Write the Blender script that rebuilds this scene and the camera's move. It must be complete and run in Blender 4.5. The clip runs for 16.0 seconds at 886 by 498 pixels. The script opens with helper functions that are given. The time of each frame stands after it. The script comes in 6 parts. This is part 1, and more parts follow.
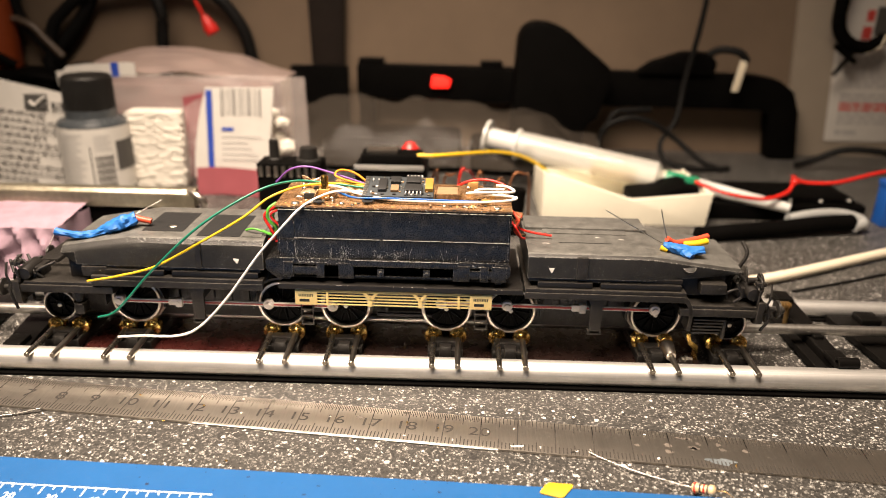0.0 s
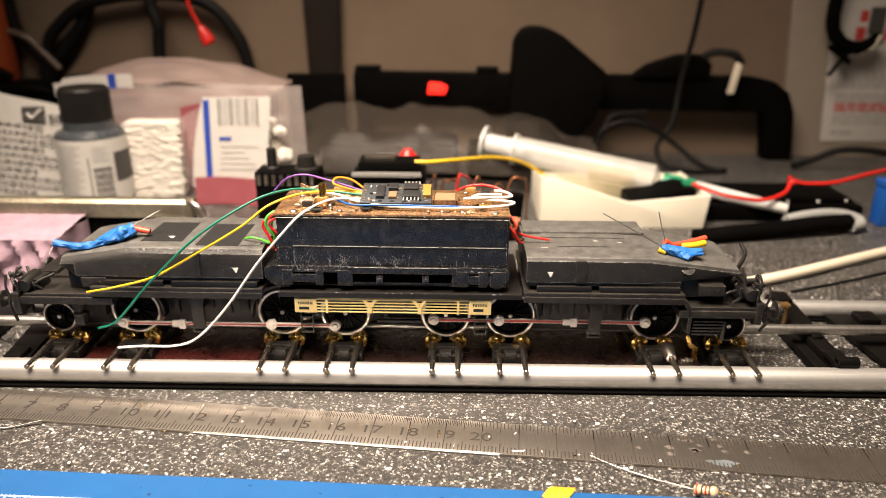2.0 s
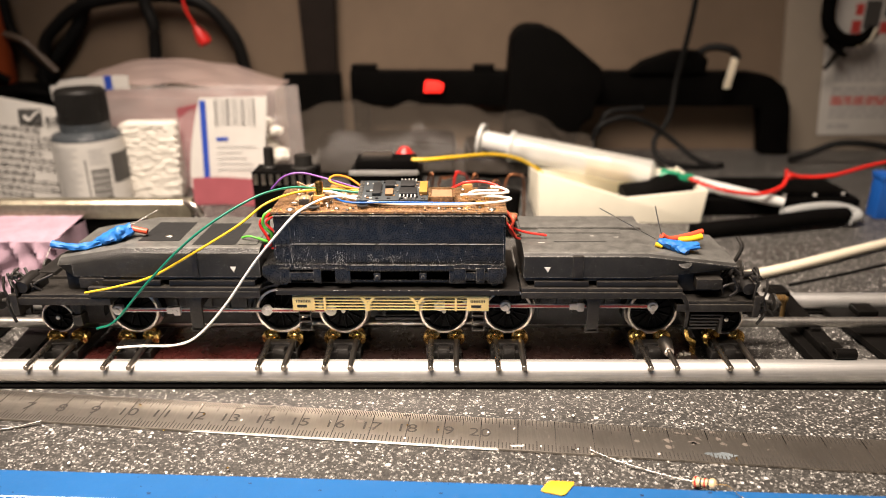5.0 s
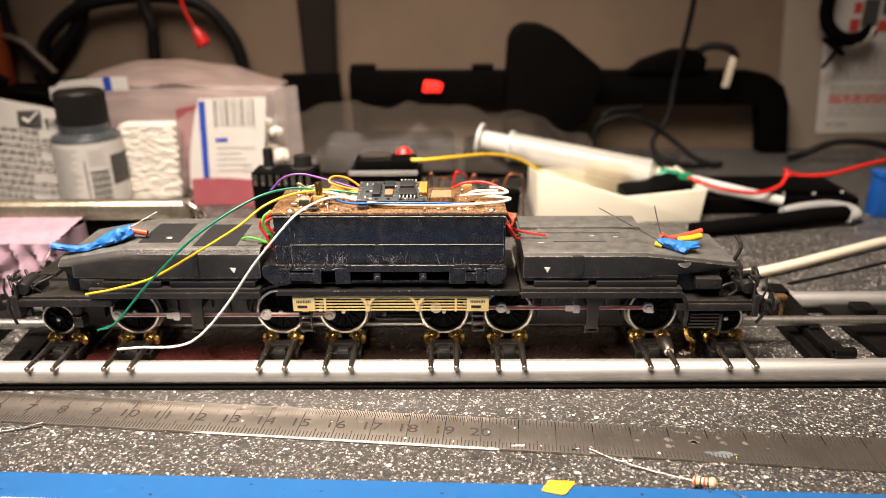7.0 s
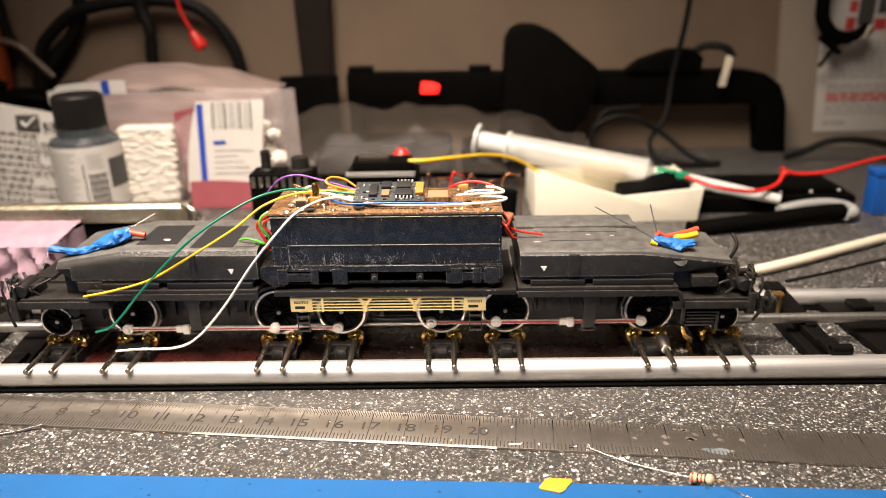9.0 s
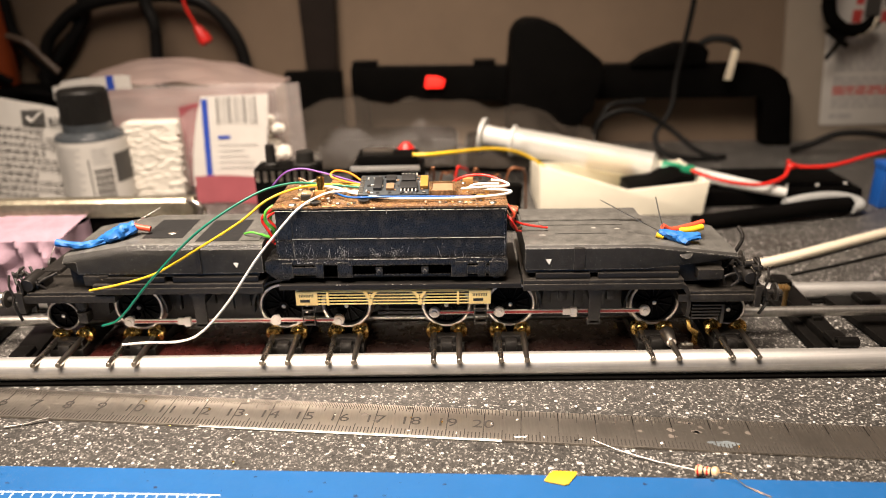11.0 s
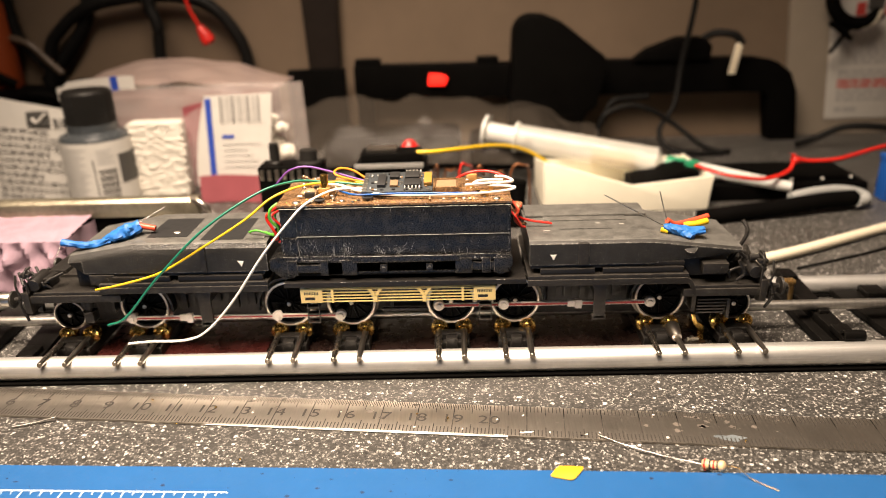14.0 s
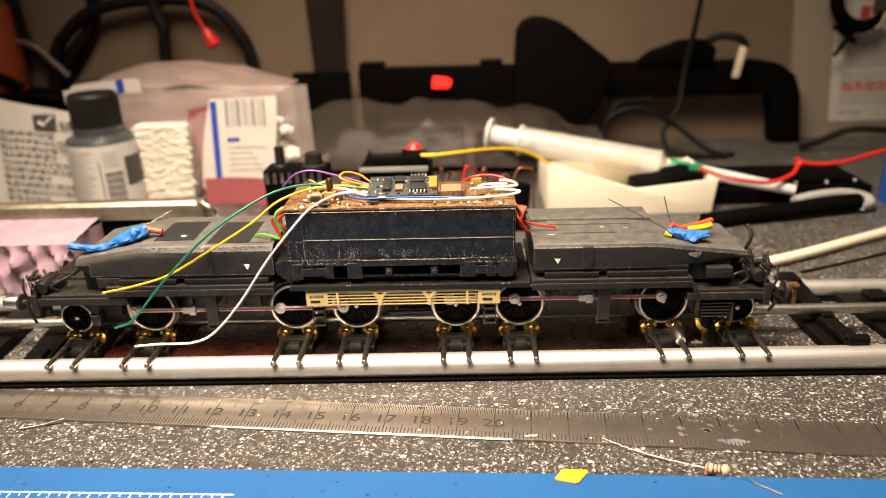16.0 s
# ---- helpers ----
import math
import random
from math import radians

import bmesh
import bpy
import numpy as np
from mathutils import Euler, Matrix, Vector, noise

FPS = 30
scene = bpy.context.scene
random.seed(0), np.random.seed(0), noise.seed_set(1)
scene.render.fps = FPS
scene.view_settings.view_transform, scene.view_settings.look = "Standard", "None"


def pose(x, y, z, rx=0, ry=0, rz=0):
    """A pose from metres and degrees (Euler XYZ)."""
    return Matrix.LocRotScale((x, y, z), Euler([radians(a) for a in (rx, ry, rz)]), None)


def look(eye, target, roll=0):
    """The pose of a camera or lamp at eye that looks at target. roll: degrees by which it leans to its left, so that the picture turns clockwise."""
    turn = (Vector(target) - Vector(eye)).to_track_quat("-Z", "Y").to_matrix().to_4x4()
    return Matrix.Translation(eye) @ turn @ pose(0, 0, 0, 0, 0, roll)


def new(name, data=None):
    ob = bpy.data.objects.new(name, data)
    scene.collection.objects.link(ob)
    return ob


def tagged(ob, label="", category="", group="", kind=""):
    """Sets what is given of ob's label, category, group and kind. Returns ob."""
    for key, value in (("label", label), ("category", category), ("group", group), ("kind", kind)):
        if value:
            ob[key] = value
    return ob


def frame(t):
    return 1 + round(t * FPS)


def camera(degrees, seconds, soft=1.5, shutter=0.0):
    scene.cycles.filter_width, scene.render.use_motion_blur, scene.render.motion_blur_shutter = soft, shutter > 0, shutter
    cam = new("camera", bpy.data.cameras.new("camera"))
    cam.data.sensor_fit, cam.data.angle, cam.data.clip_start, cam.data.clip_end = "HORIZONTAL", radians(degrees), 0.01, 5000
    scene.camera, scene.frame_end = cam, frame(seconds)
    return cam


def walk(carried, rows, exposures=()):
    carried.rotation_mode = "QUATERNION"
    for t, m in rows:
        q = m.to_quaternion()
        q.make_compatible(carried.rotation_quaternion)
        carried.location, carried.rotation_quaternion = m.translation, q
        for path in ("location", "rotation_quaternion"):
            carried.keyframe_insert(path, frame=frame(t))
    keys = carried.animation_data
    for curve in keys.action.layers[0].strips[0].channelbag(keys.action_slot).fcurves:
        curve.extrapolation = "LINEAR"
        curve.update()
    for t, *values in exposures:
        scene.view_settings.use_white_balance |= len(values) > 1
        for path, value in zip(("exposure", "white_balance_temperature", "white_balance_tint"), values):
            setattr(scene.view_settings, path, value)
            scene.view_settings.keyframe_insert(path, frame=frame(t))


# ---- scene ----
cam = camera(63.46, 16.0, 0.9)
PATH = [
    (0, (0.01241, -0.18293, 0.11855), (-0.0200, 1.6711, -0.6308), 1.09),
    (0.5, (0.01241, -0.18308, 0.11856), (-0.0191, 1.6752, -0.6201), 0.81),
    (1, (0.01231, -0.18298, 0.11859), (-0.0183, 1.6756, -0.6194), 0.59),
    (1.5, (0.01223, -0.18315, 0.11888), (-0.0176, 1.6759, -0.6179), 0.64),
    (2, (0.01264, -0.18336, 0.11856), (-0.0181, 1.6771, -0.6146), 0.22),
    (2.5, (0.01266, -0.18387, 0.11870), (-0.0140, 1.6776, -0.6123), 0.13),
    (3, (0.01296, -0.18398, 0.11829), (-0.0106, 1.6747, -0.6198), 0.19),
    (3.5, (0.01323, -0.18383, 0.11817), (-0.0082, 1.6733, -0.6238), 0.18),
    (4, (0.01324, -0.18385, 0.11804), (-0.0110, 1.6746, -0.6205), -0.04),
    (6.5, (0.01353, -0.18412, 0.11791), (-0.0149, 1.6760, -0.6163), -0.60),
    (7, (0.01322, -0.18419, 0.11835), (-0.0143, 1.6749, -0.6185), -0.63),
    (7.5, (0.01364, -0.18444, 0.11824), (-0.0150, 1.6756, -0.6161), -0.78),
    (8, (0.01388, -0.18475, 0.11781), (-0.0158, 1.6763, -0.6140), -0.97),
    (8.5, (0.01420, -0.18487, 0.11776), (-0.0146, 1.6745, -0.6183), -1.12),
    (9, (0.01423, -0.18501, 0.11795), (-0.0136, 1.6761, -0.6137), -1.06),
    (11.5, (0.01418, -0.18523, 0.11726), (-0.0318, 1.6705, -0.6272), -1.44),
    (12, (0.01428, -0.18552, 0.11762), (-0.0349, 1.6704, -0.6260), -1.58),
    (12.5, (0.01452, -0.18551, 0.11731), (-0.0341, 1.6702, -0.6269), -1.65),
    (13, (0.01460, -0.18567, 0.11678), (-0.0355, 1.6670, -0.6349), -1.56),
    (13.5, (0.01449, -0.18570, 0.11743), (-0.0354, 1.6688, -0.6298), -1.70),
    (14, (0.01427, -0.18536, 0.11681), (-0.0400, 1.6690, -0.6303), -1.97),
    (14.5, (0.01438, -0.18565, 0.11688), (-0.0434, 1.6695, -0.6282), -2.04),
    (15, (0.01423, -0.18567, 0.11702), (-0.0463, 1.6690, -0.6289), -2.10),
    (15.5, (0.01400, -0.18563, 0.11706), (-0.0478, 1.6691, -0.6288), -2.12),
    (16, (0.01387, -0.18612, 0.11790), (-0.0495, 1.6695, -0.6255), -1.99),
]
# the white balance drifts a little: cooler in the middle of the clip
BALANCE = [(0, 0, 6400, 10), (3, 0, 6080, 10), (6.5, 0, 5980, 10), (9.2, 0, 5950, 10), (12.5, 0, 6350, 10), (16, 0, 6650, 10)]
walk(cam, [(t, look(eye, target, roll)) for t, eye, target, roll in PATH], BALANCE)
scene.view_settings.exposure = 0.0

# world: dim warm room light
world = bpy.data.worlds.new("room")
world.use_nodes = True
scene.world = world
world.node_tree.nodes["Background"].inputs[0].default_value = (1.0, 0.78, 0.55, 1)
world.node_tree.nodes["Background"].inputs[1].default_value = 0.014


def area_lamp(name, eye, target, sx, sy, watts, colour):
    data = bpy.data.lights.new(name, "AREA")
    data.shape, data.size, data.size_y = "RECTANGLE", sx, sy
    data.energy, data.color = watts, colour
    ob = new(name, data)
    ob.matrix_world = look(eye, target)
    return ob


# the bench lamp, above and a little to one side of the track
lamp = area_lamp("bench_lamp", (-0.075, -0.058, 0.42), (-0.012, 0.016, 0.0), 0.27, 0.29, 3.15, (1.0, 0.795, 0.615))
lamp.data.spread = radians(90)
cam.data.dof.use_dof, cam.data.dof.focus_distance, cam.data.dof.aperture_fstop = True, 0.201, 10.5

CM = 0.01


# ---------- materials ----------
def nodes_of(name):
    m = bpy.data.materials.new(name)
    m.use_nodes = True
    nt = m.node_tree
    return m, nt, nt.nodes["Principled BSDF"]


def coords(nt, scale):
    tc = nt.nodes.new("ShaderNodeTexCoord")
    mp = nt.nodes.new("ShaderNodeMapping")
    s = scale if isinstance(scale, tuple) else (scale, scale, scale)
    mp.inputs["Scale"].default_value = s
    nt.links.new(tc.outputs["Object"], mp.inputs["Vector"])
    return mp.outputs["Vector"]


def noise_tex(nt, scale, detail=6.0, rough=0.6):
    n = nt.nodes.new("ShaderNodeTexNoise")
    n.inputs["Scale"].default_value = 1.0
    n.inputs["Detail"].default_value = detail
    n.inputs["Roughness"].default_value = rough
    nt.links.new(coords(nt, scale), n.inputs["Vector"])
    return n.outputs["Fac"]


def ramp(nt, fac, stops):
    r = nt.nodes.new("ShaderNodeValToRGB")
    els = r.color_ramp.elements
    while len(els) < len(stops):
        els.new(0.5)
    for e, (p, c) in zip(els, stops):
        e.position = p
        e.color = (*c, 1) if len(c) == 3 else c
    nt.links.new(fac, r.inputs["Fac"])
    return r.outputs["Color"]


def mix(nt, fac, a, b, mode="MIX"):
    m = nt.nodes.new("ShaderNodeMix")
    m.data_type, m.blend_type = "RGBA", mode
    for sock, v in ((m.inputs[0], fac), (m.inputs[6], a), (m.inputs[7], b)):
        if hasattr(v, "is_linked"):
            nt.links.new(v, sock)
        elif isinstance(v, (int, float)):
            sock.default_value = v
        else:
            sock.default_value = (*v, 1)
    return m.outputs[2]


def bump(nt, bsdf, fac, strength, distance=0.0002):
    b = nt.nodes.new("ShaderNodeBump")
    b.inputs["Strength"].default_value = strength
    b.inputs["Distance"].default_value = distance
    nt.links.new(fac, b.inputs["Height"])
    nt.links.new(b.outputs["Normal"], bsdf.inputs["Normal"])


def worn(name, base, rough=0.5, metal=0.0, vary=0.25, scale=2400, wear=None, wear_at=0.66, bumpy=0.25, big=60, coat=0.0, gloss=0.5, edge=None, dust=None, radius=0.00022):
    """A surface with fine grain, broad stains and, where given, worn specks of another colour."""
    m, nt, b = nodes_of(name)
    fine, broad = noise_tex(nt, scale), noise_tex(nt, big, 3)
    lo = tuple(c * (1 - vary) for c in base)
    hi = tuple(min(1, c * (1 + vary)) for c in base)
    col = ramp(nt, broad, [(0.3, lo), (0.7, hi)])
    col = mix(nt, 0.35, col, ramp(nt, fine, [(0.3, lo), (0.7, hi)]))
    if wear:
        spots = ramp(nt, noise_tex(nt, scale * 1.3, 8, 0.75), [(wear_at, (0, 0, 0)), (wear_at + 0.05, (1, 1, 1))])
        col = mix(nt, spots, col, wear)
    if dust:
        film = ramp(nt, noise_tex(nt, 330, 9, 0.72), [(0.48, (0, 0, 0)), (0.66, (1, 1, 1))])
        film = mix(nt, 1.0, film, ramp(nt, noise_tex(nt, scale * 0.8, 5, 0.7), [(0.38, (0, 0, 0)), (0.66, (1, 1, 1))]), "MULTIPLY")
        col = mix(nt, film, col, dust)
    if edge:
        col = mix(nt, edge_mask(nt, radius), col, edge)
    nt.links.new(col, b.inputs["Base Color"])
    rr = nt.nodes.new("ShaderNodeMapRange")
    rr.inputs["To Min"].default_value, rr.inputs["To Max"].default_value = max(0.03, rough - 0.12), min(1, rough + 0.12)
    nt.links.new(fine, rr.inputs["Value"])
    nt.links.new(rr.outputs["Result"], b.inputs["Roughness"])
    b.inputs["Metallic"].default_value = metal
    b.inputs["Coat Weight"].default_value = coat
    b.inputs["Specular IOR Level"].default_value = gloss
    if bumpy:
        bump(nt, b, fine, bumpy)
    return m


def edge_mask(nt, radius):
    """White on rubbed corners, broken up by fine noise."""
    bev = nt.nodes.new("ShaderNodeBevel")
    bev.samples = 4
    bev.inputs["Radius"].default_value = radius
    geo = nt.nodes.new("ShaderNodeNewGeometry")
    dot = nt.nodes.new("ShaderNodeVectorMath")
    dot.operation = "DOT_PRODUCT"
    nt.links.new(bev.outputs["Normal"], dot.inputs[0])
    nt.links.new(geo.outputs["Normal"], dot.inputs[1])
    corner = ramp(nt, dot.outputs["Value"], [(0.93, (1, 1, 1)), (0.995, (0, 0, 0))])
    broken = ramp(nt, noise_tex(nt, 1500, 8, 0.75), [(0.47, (0, 0, 0)), (0.60, (1, 1, 1))])
    return mix(nt, 1.0, corner, broken, "MULTIPLY")


def plain(name, base, rough=0.4, metal=0.0, vary=0.08):
    return worn(name, base, rough, metal, vary, 500, bumpy=0.08)


def clear(name, tint, rough=0.15, alpha=0.35, trans=0.0):
    """Thin clear plastic film or shell."""
    m, nt, b = nodes_of(name)
    b.inputs["Base Color"].default_value = (*tint, 1)
    b.inputs["Roughness"].default_value = rough
    b.inputs["Alpha"].default_value = alpha
    b.inputs["Transmission Weight"].default_value = trans
    f = noise_tex(nt, (70, 70, 70), 5)
    bump(nt, b, f, 0.6, 0.002)
    return m


def glow(name, base, power):
    m, nt, b = nodes_of(name)
    b.inputs["Base Color"].default_value = (*base, 1)
    b.inputs["Emission Color"].default_value = (*base, 1)
    b.inputs["Emission Strength"].default_value = power
    return m


def granite():
    """Dark speckled laminate worktop."""
    m, nt, b = nodes_of("speckled_laminate")
    warp = nt.nodes.new("ShaderNodeTexNoise")
    warp.inputs["Scale"].default_value, warp.inputs["Detail"].default_value = 900.0, 4.0
    tc = nt.nodes.new("ShaderNodeTexCoord")
    nt.links.new(tc.outputs["Object"], warp.inputs["Vector"])
    add = nt.nodes.new("ShaderNodeVectorMath")
    add.operation = "MULTIPLY_ADD"
    add.inputs[1].default_value = (0.0016, 0.0016, 0.0016)
    nt.links.new(warp.outputs["Color"], add.inputs[0])
    nt.links.new(tc.outputs["Object"], add.inputs[2])

    def cells(scale):
        v = nt.nodes.new("ShaderNodeTexVoronoi")
        v.inputs["Scale"].default_value = scale
        nt.links.new(add.outputs[0], v.inputs["Vector"])
        sep = nt.nodes.new("ShaderNodeSeparateColor")
        nt.links.new(v.outputs["Color"], sep.inputs["Color"])
        return v.outputs["Distance"], sep

    d1, s1 = cells(1650)
    chips = ramp(nt, s1.outputs[0], [(0.0, (0.010, 0.0096, 0.009)), (0.30, (0.027, 0.0255, 0.023)), (0.50, (0.048, 0.0455, 0.041)), (0.66, (0.095, 0.09, 0.082)), (0.82, (0.18, 0.172, 0.158)), (0.97, (0.40, 0.39, 0.365))])
    rim = ramp(nt, d1, [(0.46, (0, 0, 0)), (0.58, (1, 1, 1))])
    col = mix(nt, rim, chips, (0.034, 0.032, 0.029))
    d2, s2 = cells(620)
    near = ramp(nt, d2, [(0.24, (1, 1, 1)), (0.34, (0, 0, 0))])
    white = ramp(nt, s2.outputs[1], [(0.88, (0, 0, 0)), (0.91, (1, 1, 1))])
    dark = ramp(nt, s2.outputs[2], [(0.86, (0, 0, 0)), (0.88, (1, 1, 1))])
    col = mix(nt, mix(nt, 1.0, near, dark, "MULTIPLY"), col, (0.014, 0.014, 0.014))
    col = mix(nt, mix(nt, 1.0, near, white, "MULTIPLY"), col, (0.55, 0.54, 0.51))
    d3, s3 = cells(150)
    big = ramp(nt, d3, [(0.15, (1, 1, 1)), (0.21, (0, 0, 0))])
    blot = ramp(nt, s3.outputs[0], [(0.84, (0, 0, 0)), (0.86, (1, 1, 1))])
    col = mix(nt, mix(nt, 0.85, (0, 0, 0), mix(nt, 1.0, big, blot, "MULTIPLY")), col, (0.014, 0.013, 0.013))
    pale = ramp(nt, s3.outputs[1], [(0.88, (0, 0, 0)), (0.90, (1, 1, 1))])
    core = ramp(nt, d3, [(0.10, (1, 1, 1)), (0.14, (0, 0, 0))])
    col = mix(nt, mix(nt, 1.0, core, pale, "MULTIPLY"), col, (0.55, 0.53, 0.48))
    nt.links.new(col, b.inputs["Base Color"])
    b.inputs["Roughness"].default_value = 0.45
    bump(nt, b, noise_tex(nt, 1400, 4), 0.35, 0.0003)
    return m


def brushed(name, base, rough, stretch, metal=1.0):
    m, nt, b = nodes_of(name)
    f = noise_tex(nt, stretch, 6)
    st = noise_tex(nt, 45, 5, 0.7)
    col = ramp(nt, f, [(0.25, tuple(c * 0.75 for c in base)), (0.75, base)])
    col = mix(nt, ramp(nt, st, [(0.45, (0, 0, 0)), (0.75, (0.6, 0.6, 0.6))]), col, tuple(c * 0.5 for c in base))
    nt.links.new(col, b.inputs["Base Color"])
    b.inputs["Metallic"].default_value = metal
    rr = nt.nodes.new("ShaderNodeMapRange")
    rr.inputs["To Min"].default_value, rr.inputs["To Max"].default_value = rough - 0.06, rough + 0.14
    nt.links.new(st, rr.inputs["Value"])
    nt.links.new(rr.outputs["Result"], b.inputs["Roughness"])
    bump(nt, b, f, 0.12, 0.0002)
    return m


GRANITE = granite()
MAT_BLUE = worn("blue_cutting_mat", (0.010, 0.082, 0.245), 0.5, vary=0.08, scale=500, wear=(0.006, 0.03, 0.10), wear_at=0.74, bumpy=0.15)
SPECK = plain("dark_blue_speck", (0.006, 0.018, 0.06), 0.6)
MAT_LINE = plain("mat_print", (0.75, 0.80, 0.85), 0.5)
STEEL = brushed("ruler_steel", (0.53, 0.485, 0.425), 0.29, (2200, 90, 200), 0.95)
ENGRAVE = plain("engraved_black", (0.022, 0.018, 0.014), 0.7)
ALU = brushed("aluminium_tube", (0.87, 0.86, 0.83), 0.40, (60, 3000, 3000), 0.88)
ROD_STEEL = brushed("steel_rod", (0.74, 0.71, 0.66), 0.34, (900, 60, 60))
OLD_BRASS = worn("tarnished_brass", (0.38, 0.25, 0.10), 0.35, 0.9, 0.3, 3000, bumpy=0.2)
PIN_STEEL = brushed("pin_steel", (0.55, 0.50, 0.43), 0.24, (60, 900, 60))
BRASS = worn("brass", (0.80, 0.52, 0.15), 0.25, 1.0, 0.2, 3000, wear=(0.30, 0.16, 0.05), wear_at=0.64, bumpy=0.15)
ETCH = worn("etched_brass", (0.90, 0.70, 0.30), 0.34, 0.2, 0.12, 4000, wear=(0.42, 0.29, 0.10), wear_at=0.64, bumpy=0.2)
NICKEL = worn("nickel_tyre", (0.58, 0.53, 0.47), 0.32, 1.0, 0.25, 2600, bumpy=0.15)
BLACK_PL = worn("black_plastic", (0.012, 0.0108, 0.0098), 0.40, 0, 0.35, 2600, wear=(0.13, 0.12, 0.10), wear_at=0.64, bumpy=0.4, gloss=0.36, edge=(0.10, 0.09, 0.075), radius=0.0003)
BLACK_FRAME = worn("black_frame_plastic", (0.016, 0.0142, 0.0122), 0.42, 0, 0.40, 2200, wear=(0.18, 0.165, 0.14), wear_at=0.63, bumpy=0.55, big=300, gloss=0.38, edge=(0.13, 0.12, 0.10), dust=(0.052, 0.047, 0.04), radius=0.0003)
BLACK_BOX = worn("blue_black_paint", (0.0098, 0.0097, 0.0099), 0.28, 0, 0.45, 2600, wear=(0.18, 0.17, 0.145), wear_at=0.64, bumpy=0.3, big=250, gloss=0.42, edge=(0.30, 0.28, 0.24), dust=(0.058, 0.053, 0.046), radius=0.00028)
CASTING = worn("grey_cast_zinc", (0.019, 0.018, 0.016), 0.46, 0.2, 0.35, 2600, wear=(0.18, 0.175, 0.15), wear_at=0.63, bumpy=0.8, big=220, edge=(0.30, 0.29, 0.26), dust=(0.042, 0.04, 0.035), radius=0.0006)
# light from above is put into this paler base for the hood tops
CAST_TOP = worn("lit_cast_top", (0.105, 0.103, 0.094), 0.45, 0.35, 0.4, 2600, wear=(0.30, 0.29, 0.27), wear_at=0.60, bumpy=0.6, big=260, edge=(0.36, 0.35, 0.32), dust=(0.21, 0.205, 0.19))
DARK_HOLE = plain("dark_recess", (0.006, 0.006, 0.006), 0.6)
RED_PAINT = worn("red_rod_paint", (0.42, 0.035, 0.03), 0.4, 0, 0.15, 2600)
PALE_ROD = worn("pale_rod_metal", (0.80, 0.73, 0.66), 0.36, 0.15, 0.2, 2600, wear=(0.34, 0.27, 0.21), wear_at=0.64, bumpy=0.4)
COPPER_PCB = worn("copper_board", (0.24, 0.135, 0.062), 0.26, 0.4, 0.6, 1600, wear=(0.62, 0.50, 0.36), wear_at=0.60, bumpy=0.7, big=350, coat=0.4)
SOLDER = worn("solder", (0.40, 0.37, 0.32), 0.34, 1.0, 0.4, 2600)
PCB_BLUE = worn("decoder_board", (0.040, 0.046, 0.050), 0.38, 0, 0.5, 2600, wear=(0.25, 0.24, 0.22), wear_at=0.65)
CHIP = plain("chip_black", (0.018, 0.018, 0.018), 0.4)
TANT = plain("tantalum_yellow", (0.30, 0.16, 0.03), 0.4)
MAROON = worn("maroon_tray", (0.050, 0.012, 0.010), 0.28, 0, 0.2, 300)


def wire_mat(name, c):
    return plain(name, c, 0.35)


W_WHITE = wire_mat("white_wire", (0.80, 0.78, 0.72))
W_GREEN = wire_mat("green_wire", (0.006, 0.14, 0.085))
W_LIME = wire_mat("lime_wire", (0.10, 0.42, 0.04))
W_YELLOW = wire_mat("yellow_wire", (0.66, 0.43, 0.012))
W_ORANGE = wire_mat("orange_wire", (0.75, 0.27, 0.02))
W_PURPLE = wire_mat("purple_wire", (0.16, 0.06, 0.28))
W_BLUE = wire_mat("blue_wire", (0.008, 0.085, 0.34))
W_RED = wire_mat("red_wire", (0.60, 0.02, 0.012))
W_BLACK = worn("black_cable", (0.008, 0.0078, 0.0075), 0.5, 0, 0.2, 400, gloss=0.12)
W_GREY = wire_mat("brown_grey_wire", (0.10, 0.07, 0.05))
W_CREAM = wire_mat("cream_cable", (0.74, 0.67, 0.52))
LEAD = plain("tinned_lead", (0.45, 0.43, 0.40), 0.3, 1.0)


# ---------- mesh helpers, in centimetres ----------
def thing(name, at, label, category, group="", kind=""):
    e = new(name)
    e.empty_display_size = 0.01
    e.location = Vector(at) * CM
    return tagged(e, label, category, group, kind)


def base_of(ob):
    p = Vector((0, 0, 0))
    while ob is not None:
        p = p + ob.location
        ob = ob.parent
    return p / CM


def part(name, bm, material, parent=None, label="", at=None, smooth=True):
    """Links a bmesh, built in world centimetres, as one mesh. at: its origin, else its parent's."""
    origin = Vector(at) if at is not None else (base_of(parent) if parent else Vector((0, 0, 0)))
    me = bpy.data.meshes.new(name)
    bmesh.ops.recalc_face_normals(bm, faces=bm.faces[:])
    bm.transform(Matrix.Scale(CM, 4) @ Matrix.Translation(-origin))
    if smooth:
        for f in bm.faces:
            f.smooth = True
        for e in bm.edges:
            if len(e.link_faces) == 2 and e.calc_face_angle(0) > radians(32):
                e.smooth = False
    bm.to_mesh(me)
    bm.free()
    for m in (material if isinstance(material, (list, tuple)) else [material]):
        me.materials.append(m)
    ob = new(name, me)
    if parent is not None:
        ob.parent = parent
        ob.location = (origin - base_of(parent)) * CM
    else:
        ob.location = origin * CM
    if label:
        tagged(ob, label)
    return ob


